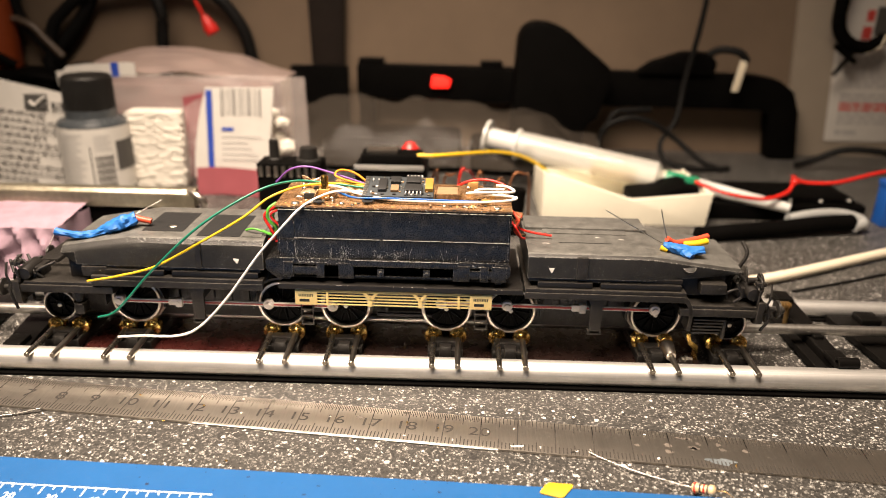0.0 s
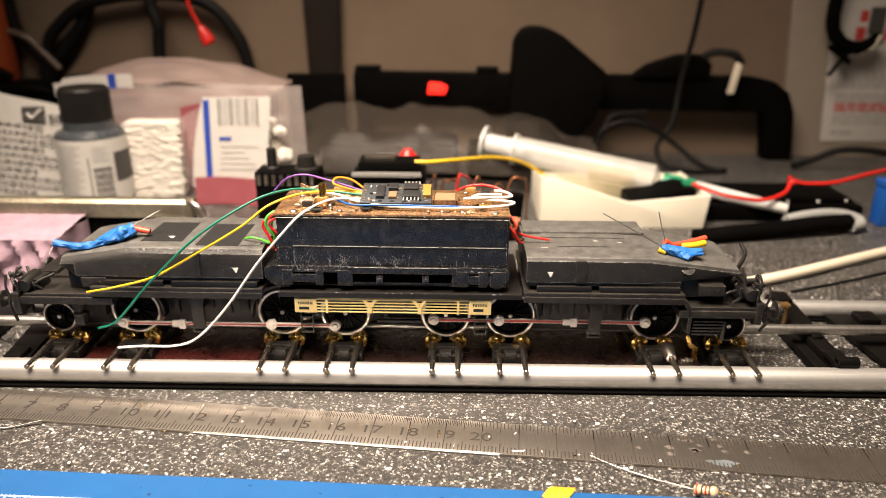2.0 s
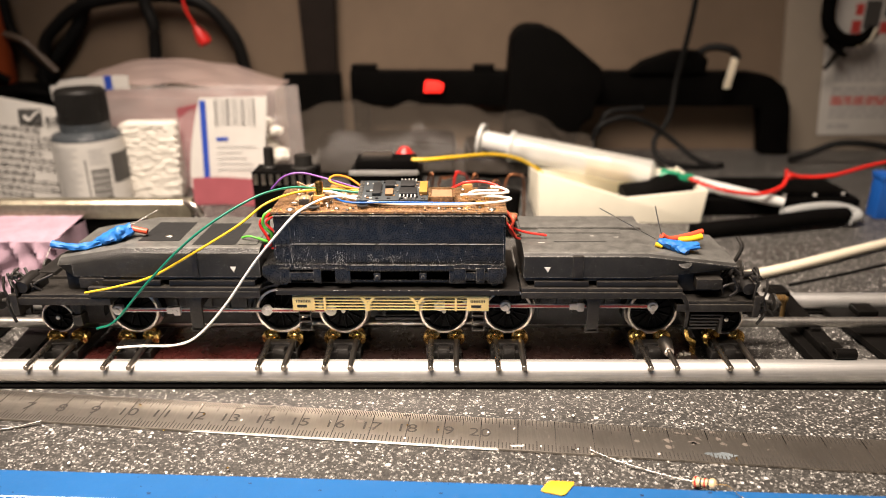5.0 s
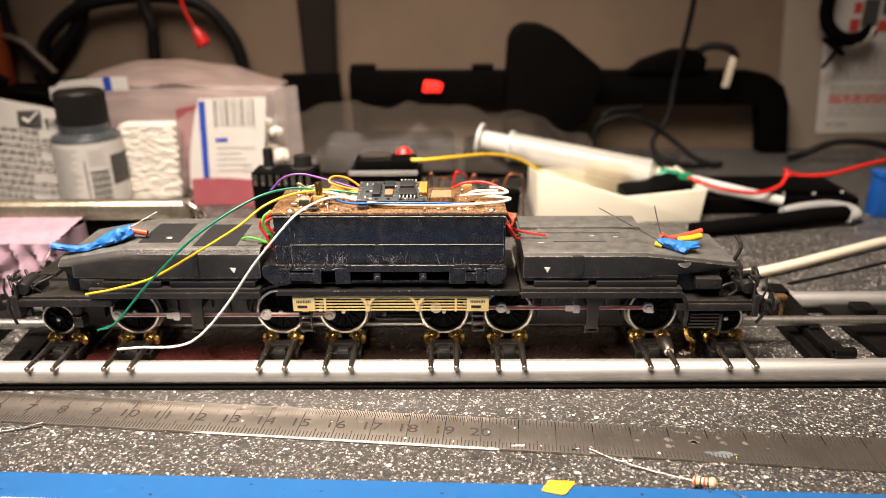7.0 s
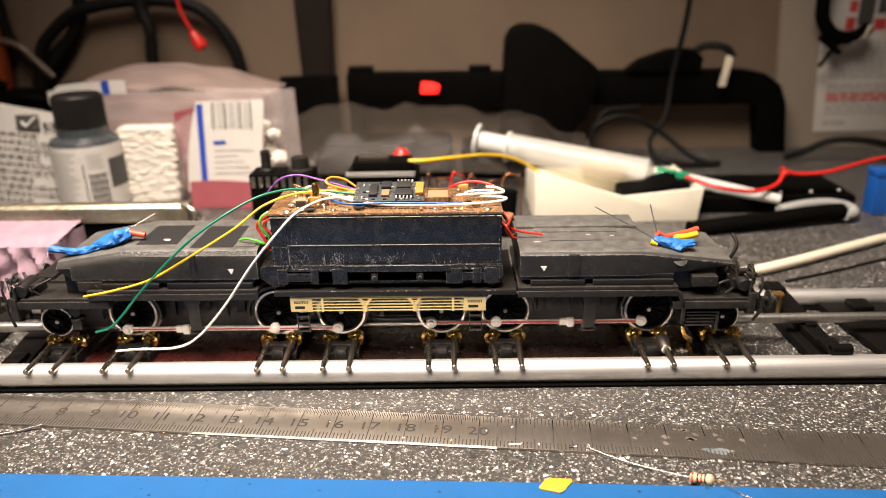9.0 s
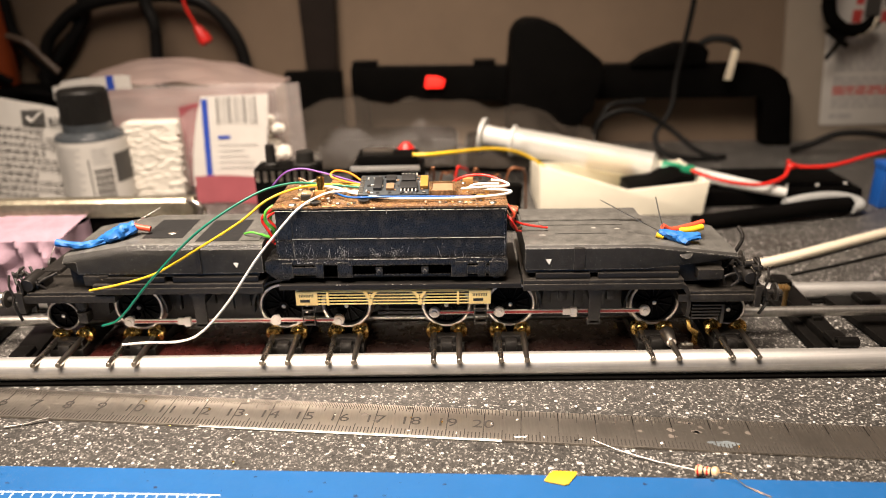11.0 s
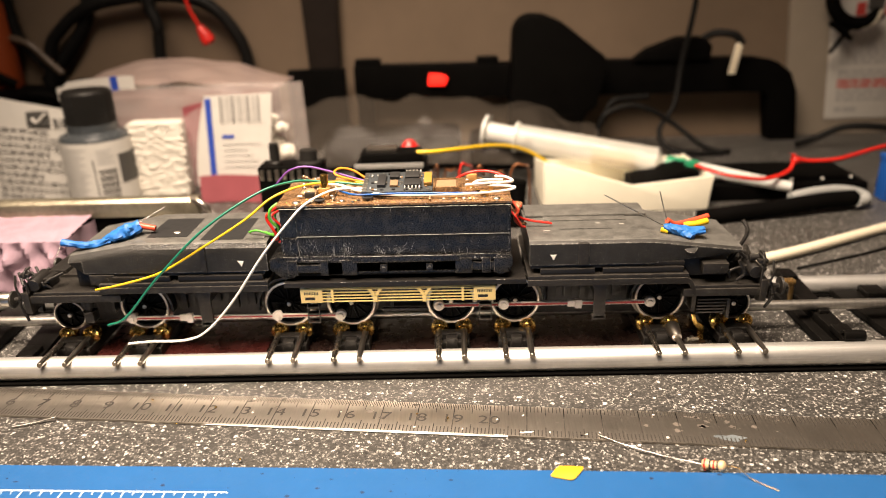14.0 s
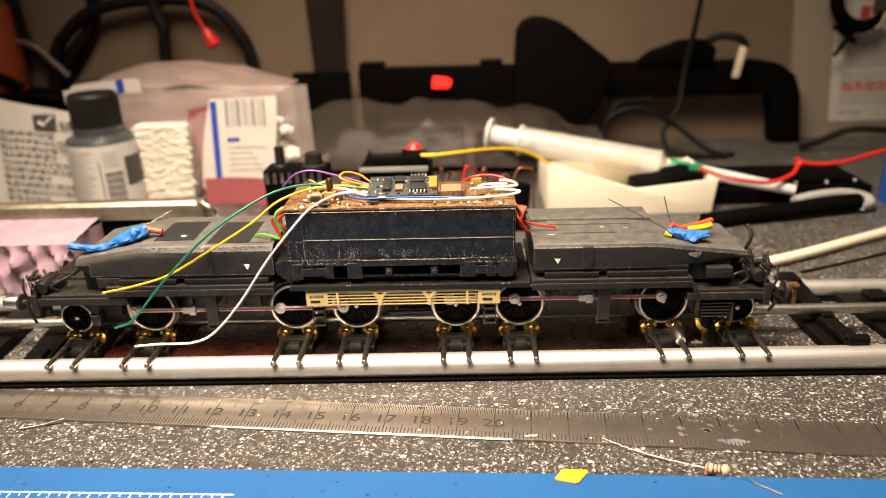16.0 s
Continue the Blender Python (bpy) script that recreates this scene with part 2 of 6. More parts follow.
def bx(bm, x0, x1, y0, y1, z0, z1, bev=0.03, seg=2, slot=0):
    r = bmesh.ops.create_cube(bm, size=1)
    m = Matrix.Translation(((x0 + x1) / 2, (y0 + y1) / 2, (z0 + z1) / 2)) @ Matrix.Diagonal((abs(x1 - x0), abs(y1 - y0), abs(z1 - z0), 1))
    bmesh.ops.transform(bm, matrix=m, verts=r["verts"])
    fs = set(f for v in r["verts"] for f in v.link_faces)
    if bev:
        es = set(e for v in r["verts"] for e in v.link_edges)
        o = bmesh.ops.bevel(bm, geom=list(es), offset=bev, segments=seg, profile=0.6, affect="EDGES")
        fs = set(f for f in o["faces"]) | set(f for f in fs if f.is_valid)
    for f in fs:
        f.material_index = slot
    return bm


def prism(bm, outline, axis, a, b, bev=0.0, slot=0):
    """An outline of (u, v) pushed from a to b along an axis: 'x' takes (y, z), 'y' takes (x, z), 'z' takes (x, y)."""
    def at(u, v, w):
        return {"x": (w, u, v), "y": (u, w, v), "z": (u, v, w)}[axis]
    lo = [bm.verts.new(at(u, v, a)) for u, v in outline]
    hi = [bm.verts.new(at(u, v, b)) for u, v in outline]
    n = len(outline)
    fs = [bm.faces.new(lo), bm.faces.new(hi[::-1])]
    for i in range(n):
        fs.append(bm.faces.new((lo[i], hi[i], hi[(i + 1) % n], lo[(i + 1) % n])))
    bmesh.ops.recalc_face_normals(bm, faces=fs)
    if bev:
        es = list(set(e for f in fs for e in f.edges))
        o = bmesh.ops.bevel(bm, geom=es, offset=bev, segments=2, profile=0.6, affect="EDGES")
        fs = [f for f in fs if f.is_valid] + o["faces"]
    for f in fs:
        f.material_index = slot
    return bm


def cyl(bm, p0, p1, r0, r1=None, seg=20, bev=0.0, slot=0):
    r1 = r0 if r1 is None else r1
    p0, p1 = Vector(p0), Vector(p1)
    d = p1 - p0
    o = bmesh.ops.create_cone(bm, cap_ends=True, segments=seg, radius1=r0, radius2=r1, depth=d.length)
    m = Matrix.Translation((p0 + p1) / 2) @ d.to_track_quat("Z", "Y").to_matrix().to_4x4()
    bmesh.ops.transform(bm, matrix=m, verts=o["verts"])
    fs = set(f for v in o["verts"] for f in v.link_faces)
    if bev:
        es = [e for e in set(e for v in o["verts"] for e in v.link_edges) if e.calc_face_angle(0) > 0.9]
        q = bmesh.ops.bevel(bm, geom=es, offset=bev, segments=2, profile=0.6, affect="EDGES")
        fs = set(f for f in fs if f.is_valid) | set(q["faces"])
    for f in fs:
        f.material_index = slot
    return bm


def lathe(bm, profile, p0, axis, seg=28, slot=0):
    """Turns (radius, along) pairs about an axis that starts at p0."""
    q = Vector(axis).to_track_quat("Z", "Y").to_matrix().to_4x4()
    m = Matrix.Translation(p0) @ q
    rings = []
    for r, a in profile:
        rings.append([bm.verts.new(m @ Vector((r * math.cos(2 * math.pi * i / seg), r * math.sin(2 * math.pi * i / seg), a))) for i in range(seg)])
    fs = []
    for A, B in zip(rings, rings[1:]):
        for i in range(seg):
            fs.append(bm.faces.new((A[i], A[(i + 1) % seg], B[(i + 1) % seg], B[i])))
    if profile[0][0] > 1e-4 and profile[0] != profile[-1]:
        fs.append(bm.faces.new(rings[0][::-1]))
        fs.append(bm.faces.new(rings[-1]))
    bmesh.ops.remove_doubles(bm, verts=[v for r in rings for v in r], dist=1e-5)
    for f in fs:
        if f.is_valid:
            f.material_index = slot
    return bm


def ball(bm, c, rx, ry=None, rz=None, sub=2, slot=0):
    o = bmesh.ops.create_icosphere(bm, subdivisions=sub, radius=1)
    ry, rz = ry or rx, rz or rx
    bmesh.ops.transform(bm, matrix=Matrix.Translation(c) @ Matrix.Diagonal((rx, ry, rz, 1)), verts=o["verts"])
    for f in set(f for v in o["verts"] for f in v.link_faces):
        f.material_index = slot
    return bm


def spline(pts, n=8):
    """Catmull-Rom through points."""
    P = [Vector(p) for p in pts]
    P = [P[0] * 2 - P[1]] + P + [P[-1] * 2 - P[-2]]
    out = []
    for i in range(1, len(P) - 2):
        a, b, c, d = P[i - 1:i + 3]
        for k in range(n):
            t = k / n
            out.append(0.5 * ((2 * b) + (c - a) * t + (2 * a - 5 * b + 4 * c - d) * t * t + (3 * b - a - 3 * c + d) * t ** 3))
    out.append(P[-2])
    return out


def wire(bm, pts, r, seg=8, n=8, slot=0, flat=1.0):
    """A round wire through points."""
    seg = max(seg, 12)
    path = spline(pts, n) if n else [Vector(p) for p in pts]
    up = Vector((0, 0, 1))
    rings = []
    for i, p in enumerate(path):
        d = (path[min(i + 1, len(path) - 1)] - path[max(i - 1, 0)]).normalized()
        s = d.cross(up)
        s = s.normalized() if s.length > 1e-3 else Vector((1, 0, 0))
        u = s.cross(d)
        rings.append([bm.verts.new(p + s * (r * math.cos(2 * math.pi * k / seg)) + u * (r * flat * math.sin(2 * math.pi * k / seg))) for k in range(seg)])
    fs = []
    for A, B in zip(rings, rings[1:]):
        for k in range(seg):
            fs.append(bm.faces.new((A[k], A[(k + 1) % seg], B[(k + 1) % seg], B[k])))
    fs += [bm.faces.new(rings[0][::-1]), bm.faces.new(rings[-1])]
    for f in fs:
        f.material_index = slot
    return bm


def sheet(bm, f, nu, nv, thick=0.0, slot=0):
    """A curved sheet from f(u, v) -> point, u and v in 0..1, with a thickness downwards along its normal."""
    g = [[bm.verts.new(f(i / nu, j / nv)) for j in range(nv + 1)] for i in range(nu + 1)]
    fs = [bm.faces.new((g[i][j], g[i + 1][j], g[i + 1][j + 1], g[i][j + 1])) for i in range(nu) for j in range(nv)]
    if thick:
        bmesh.ops.recalc_face_normals(bm, faces=fs)
        bmesh.ops.solidify(bm, geom=fs, thickness=thick)
    return bm


B = bmesh.new


# ---------- setting ----------
def build_setting():
    bm = B()
    bx(bm, -60, 32, -60, 30, -3.0, 0.0, 0.0)
    tagged(part("worktop", bm, GRANITE, smooth=False), "dark grey speckled laminate worktop with white flecks", "worktop", kind="structure")
    bm = B()
    bx(bm, -60, 32.0, 30, 31.5, -3, 60, 0.0)
    tagged(part("wall_north", bm, WALL, smooth=False), "plain beige painted back wall behind the bench", "wall", kind="structure")
    bm = B()
    bx(bm, 32.0, 33.5, -60, 31.5, -3, 60, 0.0)
    tagged(part("wall_east", bm, WALL, smooth=False), "plain beige painted side wall beside the bench", "wall", kind="structure")


WALL = worn("beige_wall", (0.175, 0.126, 0.085), 0.8, 0, 0.13, 120, bumpy=0.2, big=14)


def build_mat():
    t = thing("cutting_mat", (0, -10, 0), "blue self-healing cutting mat with white grid print", "cutting mat")
    bm = B()
    edge = [(-30, -3.30), (-10.2, -3.97), (3.3, -4.48), (7.4, -4.66), (14, -4.95), (14, -22), (-30, -22)]
    prism(bm, edge, "z", 0.004, 0.22, 0.03)
    part("board", bm, MAT_BLUE, t)
    bm = B()
    d = Vector((3.3 + 10.2, -4.33 + 3.86)).normalized()
    n = Vector((d.y, -d.x))
    o = Vector((-10.2, -3.86))

    def stroke(a, b, w):
        p, q = o + d * a[0] + n * a[1], o + d * b[0] + n * b[1]
        s = (q - p).normalized()
        s = Vector((-s.y, s.x)) * w / 2
        vs = [bm.verts.new((*(c), 0.2245)) for c in (p - s, q - s, q + s, p + s)]
        bm.faces.new(vs)
    stroke((-6, 1.05), (6.0, 1.05), 0.03)
    stroke((-6, 1.75), (20.0, 1.75), 0.03)
    for i in range(-24, 24):
        k = 0.30 if i % 4 == 0 else (0.2 if i % 2 == 0 else 0.12)
        stroke((i * 0.25, 1.05), (i * 0.25, 1.05 + k), 0.022)
    part("grid_print", bm, MAT_LINE, t, smooth=False)
    spk = random.Random(14)
    bm = B()
    for k in range(46):
        c = o + d * spk.uniform(-1, 19) + n * spk.uniform(0.2, 1.6)
        r = spk.choice((0.012, 0.016, 0.02, 0.045))
        q = spk.uniform(0.35, 0.9)
        bm.faces.new([bm.verts.new((c.x + r * math.cos(w) * spk.uniform(0.8, 1.5), c.y + r * q * math.sin(w), 0.2238)) for w in [2 * math.pi * i / 8 for i in range(8)]])
    tagged(part("ink_speck", bm, SPECK, t, "dark specks on the mat", smooth=False), kind="stuff")
    for k, word in enumerate(("10", "20", "30", "40")):
        p = o + d * (0.35 + k * 1.0) + n * 1.55
        text_part("number", word, 0.30, (p.x, p.y, 0.2255), 0, MAT_LINE, t, math.degrees(math.atan2(d.y, d.x)))


def text_part(name, words, size, at, tilt, material, parent, spin=0, deep=0.0, wide=1.0, label=""):
    """Letters as a flat mesh; tilt stands them up, spin turns them about z."""
    cu = bpy.data.curves.new(name, "FONT")
    cu.body, cu.size, cu.align_x, cu.extrude = words, size * CM, "CENTER", deep * CM
    tmp = bpy.data.objects.new(name, cu)
    scene.collection.objects.link(tmp)
    me = bpy.data.meshes.new_from_object(tmp.evaluated_get(bpy.context.evaluated_depsgraph_get()))
    bpy.data.objects.remove(tmp)
    me.materials.clear()
    me.materials.append(material)
    ob = new(name, me)
    ob.parent = parent
    m = Matrix.Translation((Vector(at) - base_of(parent)) * CM) @ pose(0, 0, 0, tilt, 0, spin) @ Matrix.Diagonal((wide, 1, 1, 1))
    me.transform(m)
    if label:
        tagged(ob, label)
    return ob


def build_ruler():
    a, b = Vector((-9.95, -1.76)), Vector((10.95, -3.72))
    d = (b - a).normalized()
    n = Vector((-d.y, d.x))
    zero = a - d * 8.0
    w = 1.36
    t = thing("steel_ruler", (0, -2, 0.0), "worn steel ruler with engraved millimetre marks lying on the worktop", "ruler")

    def at(u, v, z):
        p = zero + d * u + n * v
        return (p.x, p.y, z)
    bm = B()
    cs = [(-0.6, 0), (31.0, 0), (31.0, w), (-0.6, w)]
    prism(bm, [at(u, v, 0)[:2] for u, v in cs], "z", 0.006, 0.075, 0.012)
    part("blade", bm, STEEL, t)
    bm = B()

    def mark(u, v0, v1, wd):
        vs = [bm.verts.new(at(*q, 0.0785)) for q in ((u - wd, v0), (u + wd, v0), (u + wd, v1), (u - wd, v1))]
        bm.faces.new(vs)
    for i in range(0, 304):
        u = i * 0.1
        if i % 10 == 0:
            mark(u, 0.04, w - 0.04, 0.014)
        k = 0.42 if i % 5 == 0 else 0.29
        if i % 10 and i > 0:
            mark(u, 0.03, k, 0.0135)
    for i in range(60, 606):
        u = i * 0.05
        k = 0.44 if i % 10 == 0 else (0.28 if i % 2 == 0 else 0.20)
        if i % 20 and i < 400 or i % 2 == 0:
            mark(u, w - k, w - 0.02, 0.0105)
    part("graduation", bm, ENGRAVE, t, smooth=False)
    spin = math.degrees(math.atan2(d.y, d.x))
    for c in range(6, 21):
        text_part("number", str(c), 0.50, at(c - 0.02, 0.50, 0.0788), 0, ENGRAVE, t, spin, wide=1.25)
    # pale scuffs and flecks
    bm = B()
    rnd = random.Random(4)
    for u, v in [(21.0, 0.18), (21.6, 0.2), (22.4, 0.16), (22.9, 0.3), (20.2, 0.7), (20.9, 0.9), (19.3, 0.2)]:
        pts = [(u + rnd.uniform(-0.22, 0.22) * (1 if v < 0.19 else 0.14), v + rnd.uniform(-0.07, 0.07)) for _ in range(7)]
        c = Vector((u, v))
        pts.sort(key=lambda p: math.atan2(p[1] - v, p[0] - u))
        prism(bm, [at(*p, 0)[:2] for p in pts], "z", 0.0792, 0.088)
    part("glue_fleck", bm, W_WHITE, t, "dried white glue flecks")
    bm = B()
    ring = [(26.2 + 0.36 * math.cos(q) * (1 + 0.3 * math.sin(3 * q)), 0.28 + 0.13 * math.sin(q) * (1 + 0.2 * math.cos(5 * q))) for q in [2 * math.pi * i / 26 for i in range(26)]]
    prism(bm, [at(*q, 0)[:2] for q in ring], "z", 0.0755, 0.0775)
    part("pale_smear", bm, SMEAR, t, "pale blue dried smear")
    for k in range(26):
        u, v, r = rnd.gauss(26.2, 1.0), rnd.uniform(0.45, 1.3), rnd.uniform(0.02, 0.08)
        if k % 4 == 0:
            u, v = rnd.uniform(13, 22), rnd.uniform(0.2, 1.3)
        ring = [(u + r * 1.5 * math.cos(q) * rnd.uniform(0.5, 1.3), v + r * math.sin(q) * rnd.uniform(0.5, 1.3)) for q in [2 * math.pi * i / 11 for i in range(11)]]
        bm = B()
        prism(bm, [at(*q, 0)[:2] for q in ring], "z", 0.0755, 0.0772)
        part("rust_spot", bm, RUST, t, "dark rust spot")
    # added strip, tilted to the lamp, makes the highlight along the lower edge
    bm = B()
    bm.faces.new([bm.verts.new(at(*q)) for q in ((12.2, -0.016, 0.048), (20.5, -0.016, 0.048), (20.5, 0.024, 0.0772), (12.2, 0.024, 0.0772))])
    part("edge_highlight", bm, EDGE, t, "thin tilted strip for the highlight on the edge")


RUST = worn("ruler_rust", (0.10, 0.085, 0.07), 0.7, 0, 0.4, 3000)
EDGE = worn("steel_edge_highlight", (0.42, 0.41, 0.39), 0.42, 1.0, 0.5, 900, bumpy=0.1)
SMEAR = worn("pale_smear", (0.13, 0.15, 0.16), 0.5, 0, 0.5, 2500)
YC = 2.7
ROLLER_X = [-11.02, -8.72, -4.10, -2.12, 1.03, 3.04, 7.53, 9.86]
WHEELS = [(-11.19, 0.53), (-8.72, 0.79), (-4.10, 0.79), (-2.12, 0.79), (1.03, 0.79), (3.04, 0.79), (7.53, 0.79), (9.86, 0.53)]
RAIL = 1.03


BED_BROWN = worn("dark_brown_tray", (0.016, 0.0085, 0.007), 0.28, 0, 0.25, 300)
SLEEPER = worn("black_sleeper_plastic", (0.0045, 0.0041, 0.0037), 0.42, 0, 0.35, 2600, bumpy=0.2, gloss=0.07, edge=(0.03, 0.027, 0.022))


def build_stand():
    """Roller test stand: two aluminium tubes, a centre rod, sleepers and a dark bed plate."""
    t = thing("roller_stand_frame", (0, YC, 0), "roller test stand of two aluminium tubes on black sleepers", "test stand")
    for y, r in ((0.42, 0.365), (5.35, 0.32)):
        bm = B()
        cyl(bm, (-40, y, r + 0.005), (24, y, r + 0.005), r, seg=48)
        part("tube", bm, ALU, t, "scuffed round aluminium tube")
        # low near-black strip along the worktop beneath each tube
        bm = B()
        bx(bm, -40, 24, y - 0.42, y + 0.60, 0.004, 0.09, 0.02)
        part("under_strip", bm, SOFT_BLACK, t, "near-black strip beneath the tube")
    bm = B()
    cyl(bm, (-40, YC, 0.86), (24, YC, 0.86), 0.17, seg=24)
    part("centre_rod", bm, ROD_STEEL, t, "bare steel centre rod")
    bm = B()
    bx(bm, -10.4, -4.9, 0.99, 4.9, 0.05, 0.30, 0.03)
    part("bed_plate", bm, MAROON, t, "dark maroon bed plate")
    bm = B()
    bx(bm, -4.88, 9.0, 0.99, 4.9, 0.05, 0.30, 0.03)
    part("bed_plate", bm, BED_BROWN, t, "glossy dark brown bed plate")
    for x in (12.75,):
        bm = B()
        prism(bm, [(x + 0.13, 1.0), (x + 0.58, 1.0), (x + 0.82, 5.85), (x + 0.0, 5.85)], "z", 0.30, 0.66, 0.04)
        prism(bm, [(x - 0.22, 1.0), (x + 0.30, 1.0), (x + 0.50, 5.85), (x - 0.30, 5.85)], "z", 0.095, 0.36, 0.03)
        lathe(bm, [(0.09, 0.0), (0.17, 0.0), (0.17, 0.62), (0.09, 0.62), (0.09, 0.0)], (x + 0.02, 0.62, 0.86), (1, 0, 0), 20)
        bx(bm, x + 0.06, x + 0.58, 0.66, 1.5, 0.60, 0.80, 0.04)
        bx(bm, x + 0.10, x + 0.64, 5.0, 5.75, 0.60, 0.85, 0.05)
        bx(bm, x + 0.18, x + 0.50, 2.4, 3.1, 0.60, 0.78, 0.04)
        part("sleeper", bm, SLEEPER, t, "black plastic sleeper with clip")
        bm = B()
        for k in range(4):
            lathe(bm, [(0.10, 0.0), (0.15, 0.02), (0.15, 0.05), (0.10, 0.07), (0.10, 0.0)], (x - 0.42 + 0.09 * k, 3.9, 1.13), (1, 0, 0), 18)
        cyl(bm, (x - 0.5, 3.9, 1.13), (x - 0.02, 3.9, 1.13), 0.095, seg=16)
        cyl(bm, (x - 0.1, 3.9, 0.34), (x - 0.1, 3.9, 1.1), 0.08, seg=12)
        part("spring_contact", bm, OLD_BRASS, t, "small coiled brass spring contact")
    bm = B()
    prism(bm, [(14.95, 1.0), (17.6, 1.0), (17.9, 4.9), (14.55, 4.9)], "z", 0.095, 0.32, 0.03)
    bx(bm, 15.4, 16.1, 4.1, 4.8, 0.30, 0.55, 0.05)
    part("track_plate", bm, SLEEPER, t, "flat black plastic track plate")
    for f0, f1, k0, k1 in ((-12.85, -12.0, -13.55, -12.6), (-15.0, -14.05, -15.4, -14.3)):
        bm = B()
        prism(bm, [(f0, 1.0), (f1, 1.0), (k1, 5.85), (k0, 5.85)], "z", 0.095, 0.42, 0.04)
        bx(bm, f0 + 0.15, f1 - 0.15, 0.85, 1.5, 0.40, 0.60, 0.04)
        part("sleeper", bm, SLEEPER, t, "black plastic sleeper with clip")
    return t


def roller_pair(x, odd=False):
    """One black bearing block with two brass rollers and their steel pins."""
    t = thing("roller_block", (x, YC, 0.3), "black bearing block with two brass rollers on steel pins", "roller", "roller blocks of the stand")
    bm = B()
    bx(bm, x - 0.55, x + 0.55, 1.15, 4.25, 0.305, 0.62, 0.04)
    bx(bm, x - 0.50, x + 0.50, 1.30, 1.62, 0.60, 0.84, 0.04)
    bx(bm, x - 0.18, x + 0.18, 1.05, 1.3, 0.32, 0.78, 0.04)
    part("block", bm, BLACK_PL, t)
    for k in (-1, 1):
        cx = x + k * 0.385
        z = 0.80
        for y, s in ((1.80, 1), (3.60, -1)):
            bm = B()
            lathe(bm, [(0.0, -0.26), (0.12, -0.26), (0.14, -0.18), (0.18, -0.13), (0.265, -0.10), (0.285, -0.05), (0.28, -0.01), (0.245, 0.02), (0.24, 0.20), (0.12, 0.22), (0.0, 0.22)], (cx, y, z), (0, s, 0), 28)
            part("roller", bm, BRASS, t, "turned brass roller")
        bm = B()
        y0, z0 = -0.04, 0.738
        lathe(bm, [(0.0, 0.0), (0.07, 0.0), (0.088, 0.02), (0.088, 1.74), (0.0, 1.74)], (cx, y0, z0), (0, 1.84, 0.062), 16)
        part("pin", bm, PIN_STEEL, t, "polished dark steel axle pin")
        if odd and k == 1:
            bm = B()
            cyl(bm, (cx, 0.85, 0.77), (cx, 1.45, 0.80), 0.15, 0.24, seg=22, bev=0.02)
            part("sleeve", bm, NICKEL, t, "grey metal sleeve")
    return t


# ---------- the locomotive ----------
def wheel(loco, x, r, crank, far=False):
    y = 1.75 if not far else 3.65
    s = 1 if not far else -1
    z = RAIL + r
    c = (x, y, z)
    bm = B()
    # spoked centre with a recessed web
    lathe(bm, [(r * 0.86, 0.07), (r * 0.86, 0.22), (0.0, 0.22), (0.0, 0.15), (r * 0.78, 0.15), (r * 0.80, 0.07), (r * 0.86, 0.07)], c, (0, s, 0), 40)
    cyl(bm, (x, y + s * 0.2, z), (x, y - s * 0.0, z), 0.17, 0.15, seg=20)
    if crank:
        cyl(bm, (x + 0.38, y + s * 0.16, z), (x + 0.38, y - s * 0.02, z), 0.15, seg=18)
    w = part("wheel", bm, WHEEL_BLACK, loco, "black spoked wheel with bright tyre", at=c)
    n = 13 if crank else 9
    for i in range(0 if far else n):
        a = 2 * math.pi * (i + 0.5) / n
        out = Vector((math.cos(a), 0, math.sin(a)))
        bm = B()
        cyl(bm, Vector((x, y + 0.125, z)) + out * 0.12, Vector((x, y + 0.13, z)) + out * r * 0.80, 0.04, 0.028, seg=6)
        part("spoke", bm, WHEEL_BLACK, w, at=c)
    bm = B()
    lathe(bm, [(r * 0.86, 0.05), (r * 0.88, 0.0), (r * 0.96, 0.0), (r * 0.99, 0.03), (r * 0.99, 0.22), (r * 1.08, 0.27), (r * 1.08, 0.32), (r * 0.86, 0.32), (r * 0.86, 0.05)], c, (0, s, 0), 56)
    part("tyre", bm, NICKEL, w, "bright nickel tyre", at=c)
    bm = B()
    cyl(bm, (x, y - s * 0.03, z), (x, y + s * 0.1, z), 0.065, seg=16, bev=0.015)
    part("axle_end", bm, NICKEL, w, "bright axle end", at=c)
    if crank:
        bm = B()
        cyl(bm, (x + 0.38, y - s * 0.32, z), (x + 0.38, y + s * 0.1, z), 0.05, seg=12)
        part("crank_pin", bm, PALE_ROD, w, "steel crank pin", at=c)
    return w


WHEEL_BLACK = worn("wheel_black", (0.0038, 0.0035, 0.0035), 0.35, 0, 0.3, 2500, bumpy=0.15, gloss=0.04)
CRANK = 0.38


